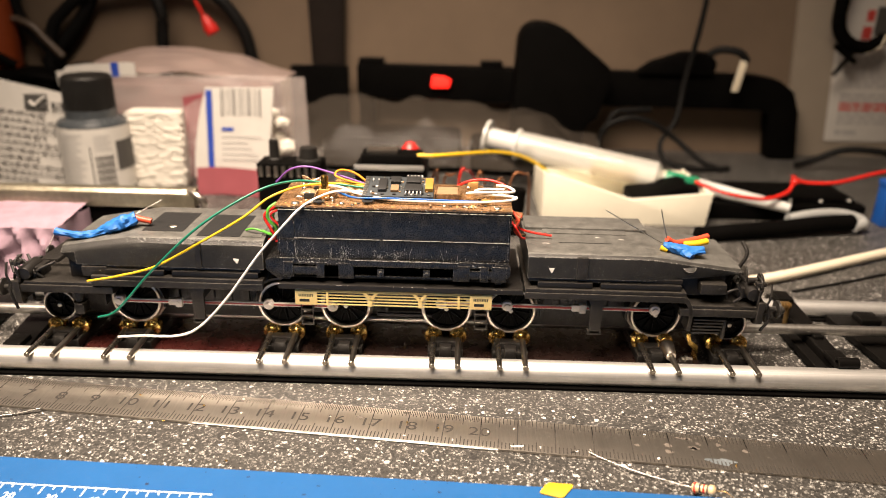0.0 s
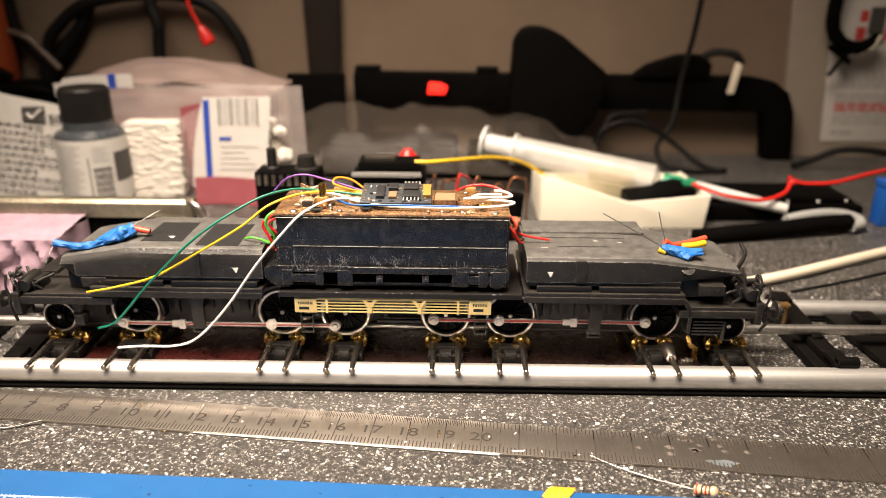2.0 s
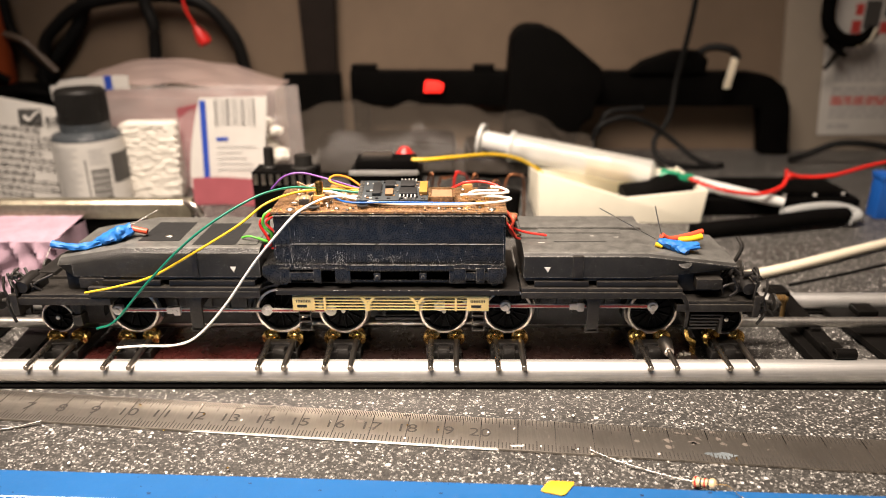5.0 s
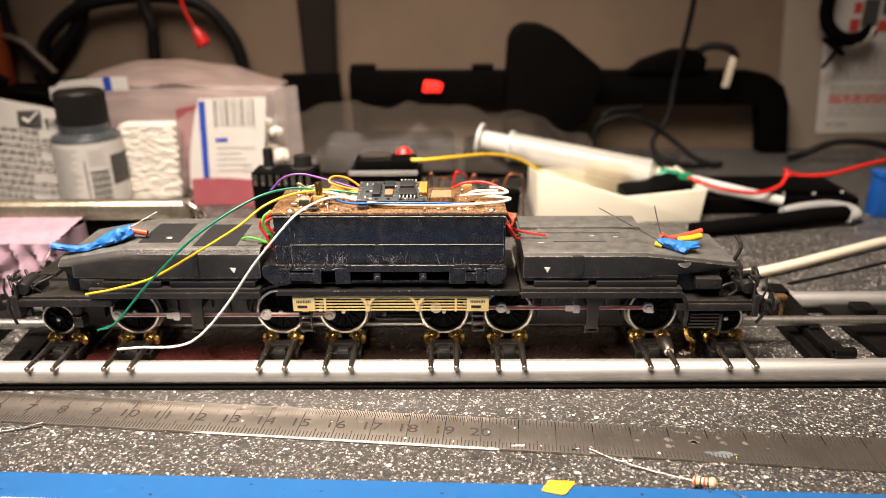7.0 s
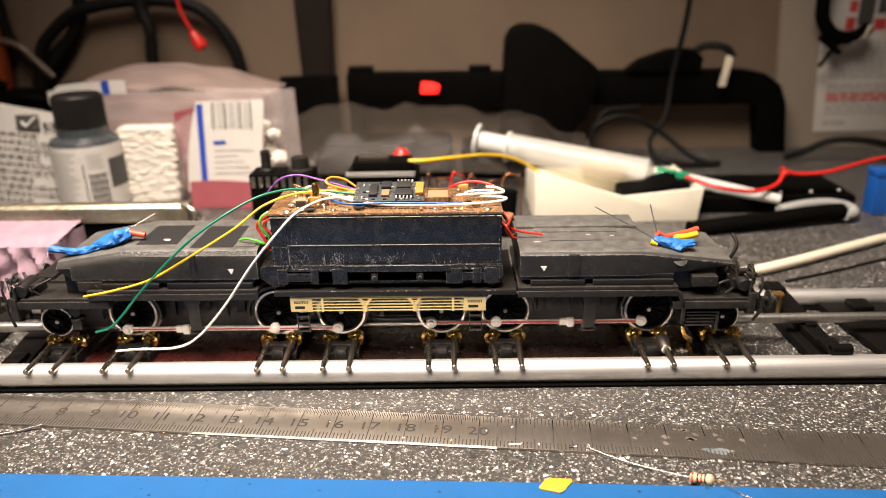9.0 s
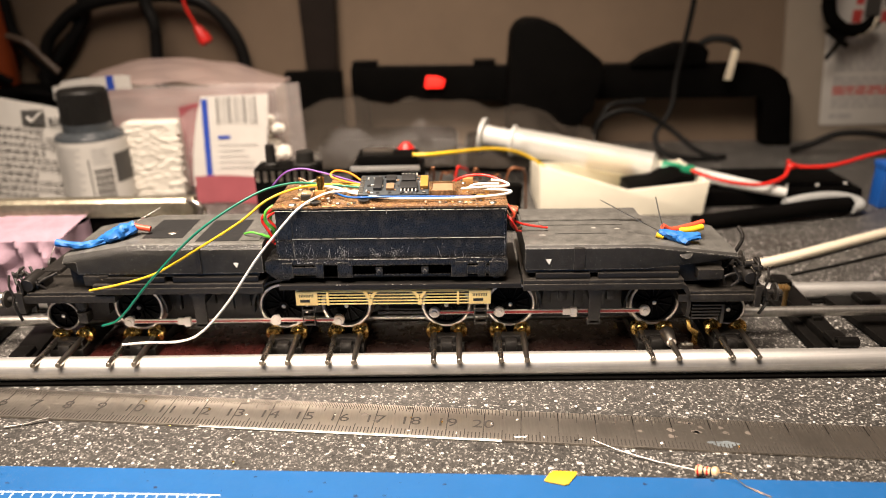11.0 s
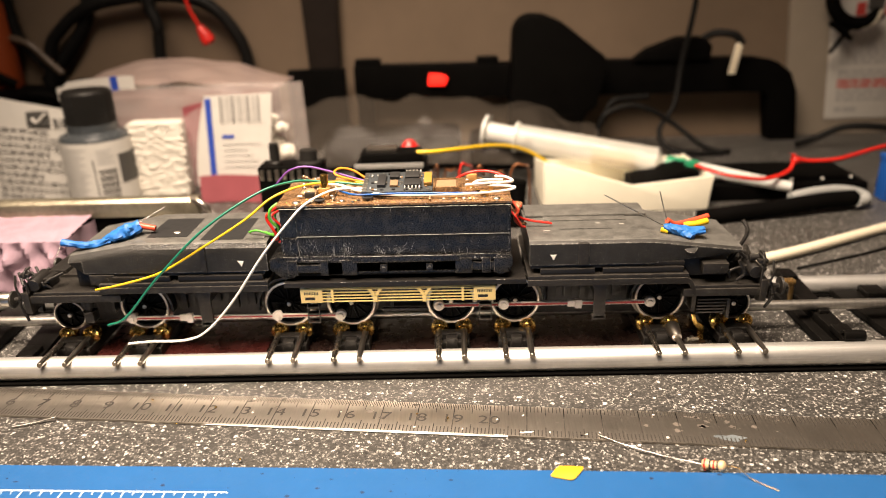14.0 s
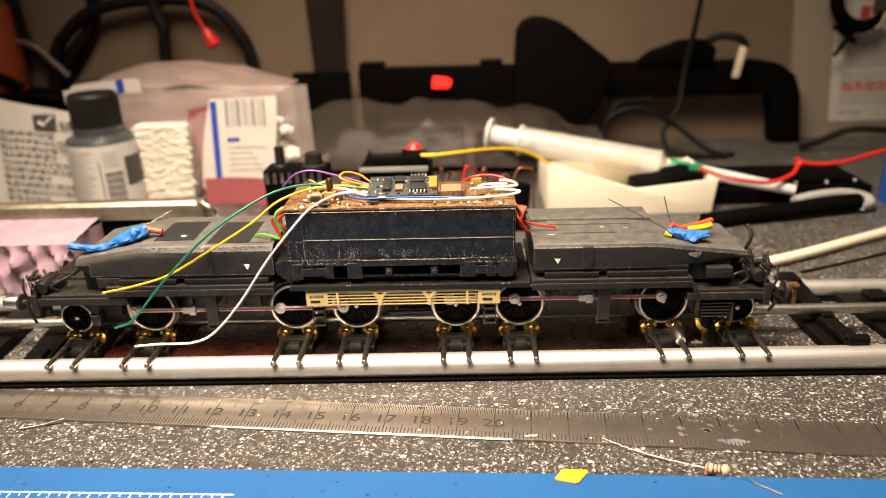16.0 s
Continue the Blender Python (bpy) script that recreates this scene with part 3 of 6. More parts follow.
def side_rod(loco, x0, x1, first, last, name="coupling_rod"):
    """A flat rod between two pins, with a red web, bright edges and round bosses. Modelled with the pins on the axle line."""
    z, y = RAIL + 0.79, 1.40
    c = ((x0 + x1) / 2, y, z)
    bm = B()
    bx(bm, x0, x1, y, y + 0.06, z - 0.062, z + 0.062, 0.012)
    rod = part(name, bm, PALE_ROD, loco, "pale metal coupling rod with red web", at=c)
    bm = B()
    bx(bm, x0 + 0.16, x1 - 0.16, y - 0.012, y + 0.01, z - (0.034 if x0 > 0 else 0.022), z + (0.034 if x0 > 0 else 0.022), 0.0)
    part("web", bm, RED_PAINT, rod, "red painted rod web")
    for x, kind in ((x0, first), (x1, last)):
        if not kind:
            continue
        bm = B()
        R = 0.17 if kind == "boss" else 0.13
        lathe(bm, [(0.0, -0.10), (R * 0.45, -0.10), (R * 0.55, -0.05), (R * 0.92, -0.04), (R, -0.01), (R, 0.08), (0.0, 0.08)], (x, y, z), (0, 1, 0), 20)
        if kind == "joint":
            bx(bm, x - 0.30, x + 0.02, y - 0.04, y + 0.07, z - 0.11, z + 0.11, 0.03)
            bx(bm, x - 0.07, x + 0.14, y - 0.09, y + 0.06, z - 0.15, z + 0.15, 0.04)
        part("bearing", bm, PALE_ROD, rod, "pale metal rod bearing")
    return rod


def hood(loco, side):
    """A cast hood half: an outline along the loco, chamfered to the deck."""
    if side < 0:
        x_in, x_out, x_slope, zt, zn = -4.42, -10.5, -8.5, 4.14, 3.80
    else:
        x_in, x_out, x_slope, zt, zn = 3.40, 9.75, 7.0, 4.02, 3.62
    xs = [x_in, (x_in * 2 + x_slope) / 3, (x_in + 2 * x_slope) / 3, x_slope, (x_slope + x_out) / 2, x_slope + (x_out - x_slope) * 0.78, x_out]
    bm = B()
    rows = []
    for i, x in enumerate(xs):
        k = max(0.0, (abs(x) - abs(x_slope)) / (abs(x_out) - abs(x_slope)))
        t = zt + (zn - zt) * k
        inn = (0.05 if side < 0 else 0.22) * k
        nose = max(0.0, (k - 0.78) / 0.22)
        low = 3.26 + (0.30 * nose if side < 0 else 0.16 * k)
        tuck = 0.30 * nose if side < 0 else 0.12 * k
        rd = 0.045 if side > 0 else 0.0
        prof = [(1.10 + inn + tuck, low), (1.10 + inn + 0.1 * tuck, min(t - 0.16, t - 0.32 + 0.12 * k) + (0.06 if side > 0 else 0)), (1.16 + inn - rd, t - 0.14 + rd), (1.30 + inn - 2 * rd, t - 0.03 + 0.2 * rd), (1.45 + inn - 2.6 * rd, t), (3.95 - inn, t), (4.10 - inn, t - 0.03), (4.24 - inn, t - 0.14), (4.30 - inn, t - 0.32), (4.30 - inn, low)]
        rows.append([bm.verts.new((x, y, z)) for y, z in prof])
    for A, C in zip(rows, rows[1:]):
        for j in range(len(A)):
            f = bm.faces.new((A[j], A[(j + 1) % len(A)], C[(j + 1) % len(A)], C[j]))
            # top faces take the paler, lit copy of the cast metal
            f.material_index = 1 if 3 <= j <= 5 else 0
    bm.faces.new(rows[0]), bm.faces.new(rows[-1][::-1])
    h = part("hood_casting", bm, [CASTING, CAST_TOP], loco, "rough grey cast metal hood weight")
    # chipped bare metal along the upper edge
    bm = B()
    rnd = random.Random(31 + side)
    for k in range(260):
        x = x_in + (x_slope - x_in) * rnd.random()
        w, dpt = rnd.uniform(0.006, 0.030), rnd.uniform(0.005, 0.014)
        q = max(0.0, 1 - abs(rnd.gauss(0, 0.22)))
        y, z = 1.10 + 0.20 * q ** 2, zt - 0.34 + 0.31 * math.sqrt(q)
        if k % 7 == 0:
            y, z, w, dpt = 1.10, zt - 0.8 + 0.5 * rnd.random(), 0.007, 0.007
        ball(bm, (x, y - 0.001, z), w, 0.006, dpt, 1)
    tagged(part("chipped_edge", bm, SCRATCH_GREY, h, "flakes of bare metal on the edge", smooth=False), kind="stuff")
    # joint groove, top plates, small fittings
    bm = B()
    g = -6.35 if side < 0 else 5.0
    bx(bm, g - (0.09 if side < 0 else 0.16), g + (0.09 if side < 0 else 0.16), 1.06, 1.30, 3.26, zt - 0.06, 0.02)
    part("groove", bm, BLACK_FRAME, h)
    bm = B()
    gx = -5.22 if side < 0 else 4.10
    prism(bm, [(gx - 0.09, 3.60), (gx + 0.09, 3.60), (gx + 0.015, 3.43)], "y", 1.085, 1.11)
    part("triangle_mark", bm, W_WHITE, h, "small white triangle mark")
    if side < 0:
        for x0, x1, y0, y1 in ((-8.25, -7.0, 1.8, 3.5), (-6.5, -5.2, 1.5, 3.4)):
            bm = B()
            prism(bm, [(x0, y0), (x1, y0), (x1 + 0.0, y1), (x0 + 0.05, y1)], "z", zt - 0.02, zt + 0.012)
            part("deck_opening", bm, DARK_HOLE, h, "black opening in the deck")
        bm = B()
        ball(bm, (-7.45, 2.2, zt + 0.02), 0.14, 0.09, 0.03)
        part("solder_blob", bm, SOLDER, h)
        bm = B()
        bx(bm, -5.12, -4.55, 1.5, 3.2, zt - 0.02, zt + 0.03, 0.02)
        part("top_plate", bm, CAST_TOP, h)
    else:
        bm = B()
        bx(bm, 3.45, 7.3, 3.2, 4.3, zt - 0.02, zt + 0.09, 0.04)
        part("top_plate", bm, CAST_TOP, h, "grey metal top plate, paled for light from above")
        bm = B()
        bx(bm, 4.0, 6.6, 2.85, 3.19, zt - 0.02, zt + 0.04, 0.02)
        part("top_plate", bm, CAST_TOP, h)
        for x0, y0, l in ((4.4, 2.1, 0.5), (4.9, 2.1, 1.1), (5.6, 2.6, 0.12), (6.3, 2.5, 0.15), (3.9, 2.0, 0.2)):
            bm = B()
            bx(bm, x0, x0 + l, y0, y0 + 0.04, zt - 0.01, zt + 0.006, 0.0)
            part("nick", bm, SCRATCH if l < 0.3 else DARK_HOLE, h)
        bm = B()
        cyl(bm, (8.16, 1.34, 3.60), (8.16, 1.235, 3.72), 0.21, seg=28, bev=0.015)
        part("screw_head", bm, CASTING, h, "flat round screw head")
    return h


def running_frame(loco, side):
    """Running board, side frame with wheel cut-outs, steps and brackets of one bogie."""
    s = side
    if s < 0:
        xi, xo, xm, ends = -4.45, -9.6, -6.5, (-11.9, -9.0)
        cuts = [(-8.72, 0.9), (-4.1, 0.9)]
    else:
        xi, xo, xm, ends = 3.35, 8.1, 5.52, (8.0, 10.35)
        cuts = [(7.53, 0.9), (3.04, 0.9)]
    lo, hi = min(xi, xo), max(xi, xo)
    bm = B()
    bx(bm, lo, hi, 0.95, 4.45, 2.83, 2.98, 0.02)
    bx(bm, lo, hi, 0.92, 1.05, 2.66, 2.86, 0.02)
    part("running_board", bm, BLACK_FRAME, loco, "matt black running board")
    bm = B()
    for a, b in ((0.08, 0.42), (0.47, 0.97)):
        bx(bm, lo + (hi - lo) * a, lo + (hi - lo) * b, 1.04, 4.36, 2.98, 3.16, 0.02)
    bx(bm, lo + 0.1, hi - 0.1, 1.14, 4.26, 3.14, 3.30, 0.02)
    part("hood_sole", bm, BLACK_PL, loco, "black plastic hood sole")
    # end platform, lower, with buffer beam
    a, b = ends
    bm = B()
    dz = 0.0 if s < 0 else -0.16
    bx(bm, a, b, 0.95, 4.45, 2.38 + dz, 2.62 + dz, 0.03)
    bx(bm, a + 0.2, b - 0.1, 1.0, 4.4, 2.60 + dz, 2.72 + dz, 0.02)
    part("end_platform", bm, BLACK_FRAME, loco, "worn black end platform")
    e = a if s < 0 else b
    bm = B()
    n0, n1 = (-10.45, -9.3) if s < 0 else (8.0, 9.35)
    bx(bm, n0, n1, 1.42, 4.0, 2.70, 3.36, 0.03)
    part("nose_block", bm, BLACK_FRAME, loco, "black block under the nose")
    bm = B()
    m0 = -9.9 if s < 0 else 8.55
    bx(bm, m0, m0 + 0.75, 1.08, 1.43, 2.90, 3.22, 0.02)
    cyl(bm, (m0 + 0.55, 1.06, 3.08), (m0 + 0.55, 1.1, 3.08), 0.035, seg=12)
    part("nose_step", bm, BLACK_FRAME, loco)
    bm = B()
    bx(bm, e - 0.1, e + 0.1, 0.9, 4.5, 2.05, 2.75, 0.04)
    beam = part("buffer_beam", bm, BLACK_FRAME, loco, "black buffer beam")
    for y in (1.35, 4.05):
        bm = B()
        lathe(bm, [(0.0, 0.0), (0.14, 0.0), (0.14, 0.3), (0.09, 0.32), (0.08, 0.62), (0.27, 0.64), (0.28, 0.70), (0.2, 0.74), (0.0, 0.75)], (e, y, 2.35), (s, 0, 0), 22)
        buf = part("buffer", bm, BLACK_FRAME, beam, "black round-headed buffer")
        if s < 0 and y < 2:
            bm = B()
            lathe(bm, [(0.0, 0.0), (0.2, 0.0), (0.22, 0.04), (0.22, 0.36), (0.18, 0.42), (0.0, 0.42)], (e - 0.75, y, 2.35), (-1, 0, 0), 22)
            part("buffer_plunger", bm, NICKEL, buf, "bright turned buffer plunger")
    rnd = random.Random(7 + s)
    for k in range(5):
        y = 1.0 + 0.75 * k
        bm = B()
        x = e + s * 0.12
        wire(bm, [(x, y, 2.7), (x + s * 0.12, y, 2.55), (x + s * 0.17, y + rnd.uniform(-0.1, 0.1), 2.2), (x + s * 0.05, y + rnd.uniform(-0.1, 0.1), 1.75)], 0.045, 6, 5)
        part("brake_hose", bm, BLACK_PL, beam)
    bm = B()
    wire(bm, [(e - s * 0.1, 0.98, 2.7), (e - s * 0.1, 0.95, 3.35), (e - s * 0.12, 1.3, 3.45)], 0.035, 6, 5)
    wire(bm, [(e + s * 0.02, 1.0, 2.3), (e + s * 0.2, 0.9, 2.9), (e + s * 0.22, 1.05, 3.3)], 0.035, 6, 5)
    bx(bm, e - 0.14 - s * 0.1, e + 0.14 - s * 0.1, 0.95, 1.15, 3.25, 3.36, 0.02)
    part("handrail", bm, BLACK_PL, beam)
    bm = B()
    x0 = e - s * 0.35
    bx(bm, x0 - 0.25, x0 + 0.25, 1.3, 1.9, 2.7, 3.05, 0.06)
    part("tool_box", bm, BLACK_PL, loco)
    bm = B()
    cyl(bm, (x0 + s * 0.1, 1.0, 2.95), (x0 + s * 0.1, 1.8, 3.0), 0.2, seg=18, bev=0.03)
    part("lamp_housing", bm, BLACK_PL, loco, "round black lamp housing")
    bm = B()
    bx(bm, x0 - 0.3, x0 + 0.3, 2.2, 4.0, 2.7, 2.95, 0.08)
    part("rear_block", bm, BLACK_PL, loco)
    for k in range(9):
        bm = B()
        q = Vector((x0 + rnd.uniform(-0.6, 0.5), rnd.uniform(0.98, 1.9), 2.7))
        wire(bm, [q, q + Vector((rnd.uniform(-0.2, 0.2), -0.05, 0.25)), q + Vector((rnd.uniform(-0.5, 0.5), rnd.uniform(-0.1, 0.3), rnd.uniform(0.3, 0.65)))], 0.045, 6, 4)
        part("pipe", bm, BLACK_PL, loco)
    for k in range(4):
        bm = B()
        q = Vector((e + s * rnd.uniform(0.0, 0.35), rnd.uniform(1.0, 1.6), rnd.uniform(1.9, 2.6)))
        bx(bm, q.x - 0.09, q.x + 0.09, q.y - 0.08, q.y + 0.08, q.z - 0.14, q.z + 0.14, 0.03)
        part("coupling_piece", bm, BLACK_FRAME, beam)
    bm = B()
    wire(bm, [(e + s * 0.1, YC, 2.2), (e + s * 0.5, YC, 2.1), (e + s * 0.75, YC, 2.35), (e + s * 0.6, YC, 2.6)], 0.07, 8, 6)
    part("coupling_hook", bm, BLACK_FRAME, beam, "black coupling hook")
    if s > 0:
        bm = B()
        lathe(bm, [(0, 0), (0.09, 0), (0.09, 0.32), (0.2, 0.34), (0.2, 0.42), (0, 0.43)], (9.95, 1.3, 3.30), (1, 0, 0.05), 18)
        part("end_peg", bm, BLACK_PL, loco, "small black end peg")
        bm = B()
        wire(bm, [(10.2, 1.6, 2.45), (10.7, 1.7, 2.3), (11.0, 1.8, 2.0), (11.5, 1.95, 2.05)], 0.11, 12, 6)
        wire(bm, [(9.7, 1.9, 3.1), (10.0, 1.8, 3.9), (9.9, 2.0, 4.25)], 0.06, 12, 6)
        part("coupler_arm", bm, BLACK_FRAME, loco, "black coupler arm")
    # inner frame behind the wheels
    bm = B()
    bx(bm, min(e, xi), max(e, xi), 2.15, 3.25, 1.15, 2.82, 0.04)
    for k in range(9):
        x = lo + 0.35 + k * (hi - lo - 0.7) / 8
        bx(bm, x - 0.14, x + 0.14, 2.0, 2.2, 1.6 + 0.1 * (k % 3), 2.5, 0.03)
        cyl(bm, (x + 0.2, 1.98, 2.3 - 0.1 * (k % 2)), (x + 0.2, 2.2, 2.3), 0.11, seg=12)
    part("inner_frame", bm, BLACK_FRAME, loco, "black moulded inner frame")
    # outer valance: wheel arches as thin rings
    for cx, R in cuts:
        bm = B()
        z = RAIL + 0.79
        aa = [math.pi * (-0.05 + 1.1 * i / 22) for i in range(23)]
        ring = [(cx + R * math.cos(q), min(2.80, z + R * math.sin(q))) for q in aa] + [(cx + (R + 0.07) * math.cos(q), min(2.82, z + (R + 0.07) * math.sin(q))) for q in reversed(aa)]
        prism(bm, ring, "y", 1.62, 1.95)
        part("wheel_arch", bm, BLACK_FRAME, loco, "black wheel arch")
    if s > 0:
        bm = B()
        outer = [(7.55, 2.97), (7.95, 2.93), (8.22, 2.76), (8.36, 2.48), (8.40, 2.1), (8.38, 1.72)]
        inner = [(8.27, 1.72), (8.29, 2.1), (8.25, 2.42), (8.13, 2.65), (7.90, 2.80), (7.55, 2.84)]
        prism(bm, outer + inner, "y", 0.95, 1.5, 0.015)
        part("arch_skirt", bm, BLACK_FRAME, loco, "curved black skirt round the wheel")
    bm = B()
    prism(bm, [(xm - 0.28, 2.70), (xm + 0.28, 2.70), (xm + 0.20, 2.45), (xm + 0.19, 1.50), (xm - 0.16, 1.50), (xm - 0.17, 2.45)], "y", 1.02, 1.14, 0.02)
    bx(bm, xm - 0.20, xm + 0.22, 1.02, 1.20, 1.46, 1.62, 0.03)
    bx(bm, xm - 0.16, xm + 0.16, 1.14, 2.2, 2.2, 2.6, 0.03)
    part("slidebar_bracket", bm, BLACK_FRAME, loco, "black slide bar bracket")
    # dome-like sandbox or leaf spring over the carrying wheel
    bm = B()
    if s < 0:
        lathe(bm, [(0.0, 0.0), (0.17, 0.0), (0.19, 0.08), (0.12, 0.10), (0.12, 0.2), (0.19, 0.22), (0.19, 0.42), (0.12, 0.46), (0.12, 0.6), (0.0, 0.6)], (-10.28, 1.35, 1.85), (0, 0, 1), 18)
        bx(bm, -10.42, -10.12, 1.2, 1.6, 1.55, 1.9, 0.04)
        part("spring_cylinder", bm, BLACK_FRAME, loco, "small black spring cylinder")
    else:
        for k in range(5):
            bx(bm, 8.50, 9.42 - 0.02 * k, 1.08 + 0.012 * k, 1.4, 2.02 - 0.115 * k, 2.075 - 0.115 * k, 0.014)
        bx(bm, 9.40, 9.50, 1.12, 1.42, 1.40, 2.05, 0.02)
        part("leaf_spring", bm, SPRING_GREY, loco, "black laminated leaf spring")


def centre_body(loco):
    """The tall black centre casing between the hoods, on its floor plate."""
    bm = B()
    prism(bm, [(-4.05, 2.98), (2.75, 2.98), (2.92, 3.2), (2.92, 3.42), (-4.25, 3.42), (-4.25, 3.2)], "y", 1.30, 4.1, 0.02)
    bx(bm, -3.98, 3.3, 1.0, 4.4, 2.72, 2.86, 0.02)
    bx(bm, -3.98, 3.3, 0.96, 1.06, 2.74, 2.90, 0.015)
    part("floor_plate", bm, BLACK_PL, loco, "black centre floor plate")
    bm = B()
    bx(bm, -3.90, 2.86, 1.30, 4.05, 3.0, 5.20, 0.03)
    prism(bm, [(-4.03, 3.40), (-3.90, 3.30), (-3.90, 4.55), (-4.03, 4.40)], "y", 1.4, 4.0)
    cas = part("casing", bm, BLACK_BOX, loco, "scratched blue-black metal centre casing")
    bm = B()
    bx(bm, -3.46, 2.80, 1.20, 1.34, 4.30, 5.16, 0.025)
    bx(bm, -3.93, -3.475, 1.215, 1.36, 4.26, 5.16, 0.02)
    part("upper_panel", bm, BLACK_BOX, cas)
    bm = B()
    bx(bm, -3.46, 2.80, 1.20, 1.34, 3.66, 4.275, 0.025)
    bx(bm, -3.93, -3.475, 1.21, 1.34, 3.66, 4.24, 0.02)
    bx(bm, -3.96, 2.86, 1.17, 1.34, 3.46, 3.655, 0.02)
    part("lower_panel", bm, BLACK_BOX, cas)
    for out in ([(-4.02, 2.97), (-4.38, 3.26), (-4.38, 3.58), (-4.2, 3.66), (-3.66, 3.66), (-3.66, 2.97)], [(2.62, 2.97), (2.90, 3.26), (2.90, 3.56), (2.80, 3.62), (2.45, 3.62), (2.45, 2.97)]):
        bm = B()
        prism(bm, out, "y", 1.16, 2.2, 0.02)
        part("corner_block", bm, BLACK_BOX, cas, "angled corner of the casing foot")
    for a, b in ((-3.85, -3.55), (-2.85, -2.62), (-2.2, -1.75), (1.2, 1.7), (2.0, 2.25), (2.35, 2.80)):
        bm = B()
        bx(bm, a, b, 1.12, 1.45, 3.05, 3.55, 0.025)
        part("lug", bm, BLACK_BOX, cas)
    bm = B()
    bx(bm, -3.55, -2.80, 1.14, 1.4, 3.14, 3.40, 0.02)
    part("lug", bm, BLACK_BOX, cas)
    bm = B()
    bx(bm, 1.7, 2.6, 1.14, 1.4, 3.14, 3.40, 0.02)
    part("lug", bm, BLACK_BOX, cas)
    bm = B()
    bx(bm, -2.0, 1.3, 1.22, 1.4, 3.06, 3.12, 0.01)
    part("sill", bm, BLACK_BOX, cas)
    bm = B()
    bx(bm, -1.85, 1.35, 1.10, 1.30, 3.46, 3.66, 0.02)
    part("skirt", bm, BLACK_BOX, cas, "worn black lower skirt strip")
    for x in (-0.95, 0.42):
        bm = B()
        bx(bm, x - 0.10, x + 0.10, 1.10, 1.3, 3.16, 3.40, 0.015)
        cyl(bm, (x, 1.05, 3.28), (x, 1.12, 3.28), 0.05, seg=10)
        part("lug", bm, BLACK_BOX, cas)
    # seams with bare metal edges
    bm = B()
    rnd = random.Random(3)
    for x0, x1, y, z, keep in ((-3.48, 2.82, 1.186, 4.288, 0.95), (-3.93, 2.84, 1.186, 5.160, 0.8), (-1.85, 1.35, 1.094, 3.66, 0.6), (-3.95, 2.85, 1.165, 3.655, 0.2), (-3.98, 3.3, 0.955, 2.895, 0.10)):
        x = x0
        while x < x1:
            l = rnd.uniform(0.01, 0.07)
            if rnd.random() < keep:
                h = rnd.uniform(0.001, 0.0065)
                bx(bm, x, min(x + l, x1), y, y + 0.02, z - h, z + h, 0.0)
            x += l

    for k in range(60):
        x, z, y = rnd.uniform(-3.8, 2.8), 3.55 + rnd.gauss(0, 0.012), 1.112
        if k % 2 == 0:
            x, z, y = rnd.choice((-3.92, -3.46, 2.80)) + rnd.gauss(0, 0.008), rnd.uniform(3.5, 5.15), 1.186
        w, h = (rnd.uniform(0.006, 0.03), 0.003) if k % 2 else (0.003, rnd.uniform(0.008, 0.04))
        bx(bm, x - w, x + w, y, y + 0.02, z - h, z + h, 0.0)

    def mark(x, z, l, a, w):
        y = 1.164 if z < 3.655 else 1.194
        dx, dz = math.cos(a) * l, math.sin(a) * l
        vs = [bm.verts.new((x - w, y, z)), bm.verts.new((x + w, y, z + w * 0.5)), bm.verts.new((x + dx + w * 0.5, y, z + dz)), bm.verts.new((x + dx - w * 0.5, y, z + dz))]
        bm.faces.new(vs)
    for cx, cz, sx, sz, n in ((-2.02, 3.80, 0.09, 0.10, 80), (-1.05, 3.80, 0.09, 0.11, 46), (-0.45, 3.82, 0.15, 0.09, 70), (-3.3, 4.05, 0.22, 0.3, 90), (-3.6, 3.75, 0.2, 0.12, 40), (-2.5, 3.9, 0.5, 0.15, 24), (-3.0, 3.62, 0.5, 0.1, 50), (0.8, 3.6, 1.4, 0.1, 60), (1.6, 4.0, 0.5, 0.2, 14), (0.2, 4.95, 0.25, 0.1, 10), (-0.2, 3.6, 1.6, 0.12, 30), (2.2, 3.6, 0.4, 0.15, 12), (-2.9, 3.6, 0.5, 0.15, 16), (0.0, 4.5, 2.2, 0.35, 26)):
        for k in range(n):
            x, z = rnd.gauss(cx, sx), rnd.gauss(cz, sz)
            if -3.7 < x < 2.75 and 3.48 < z < 5.12:
                if rnd.random() < 0.4:
                    mark(x, z, rnd.uniform(0.008, 0.03), rnd.uniform(0, 3.1), rnd.uniform(0.004, 0.014))
                else:
                    mark(x, z, min(0.17, rnd.expovariate(17)), rnd.gauss(1.4, 0.6), rnd.uniform(0.002, 0.006))
    tagged(part("scratch_wear", bm, SCRATCH, cas, "bare metal scratches", smooth=False), kind="stuff")
    return cas


SPRING_GREY = worn("rubbed_black_metal", (0.045, 0.042, 0.037), 0.38, 0.3, 0.3, 2600, bumpy=0.2)
SCRATCH_GREY = plain("bare_grey_metal", (0.26, 0.26, 0.245), 0.5, 0.3)
SCRATCH = plain("bare_scratch", (0.50, 0.48, 0.44), 0.45, 0.2)


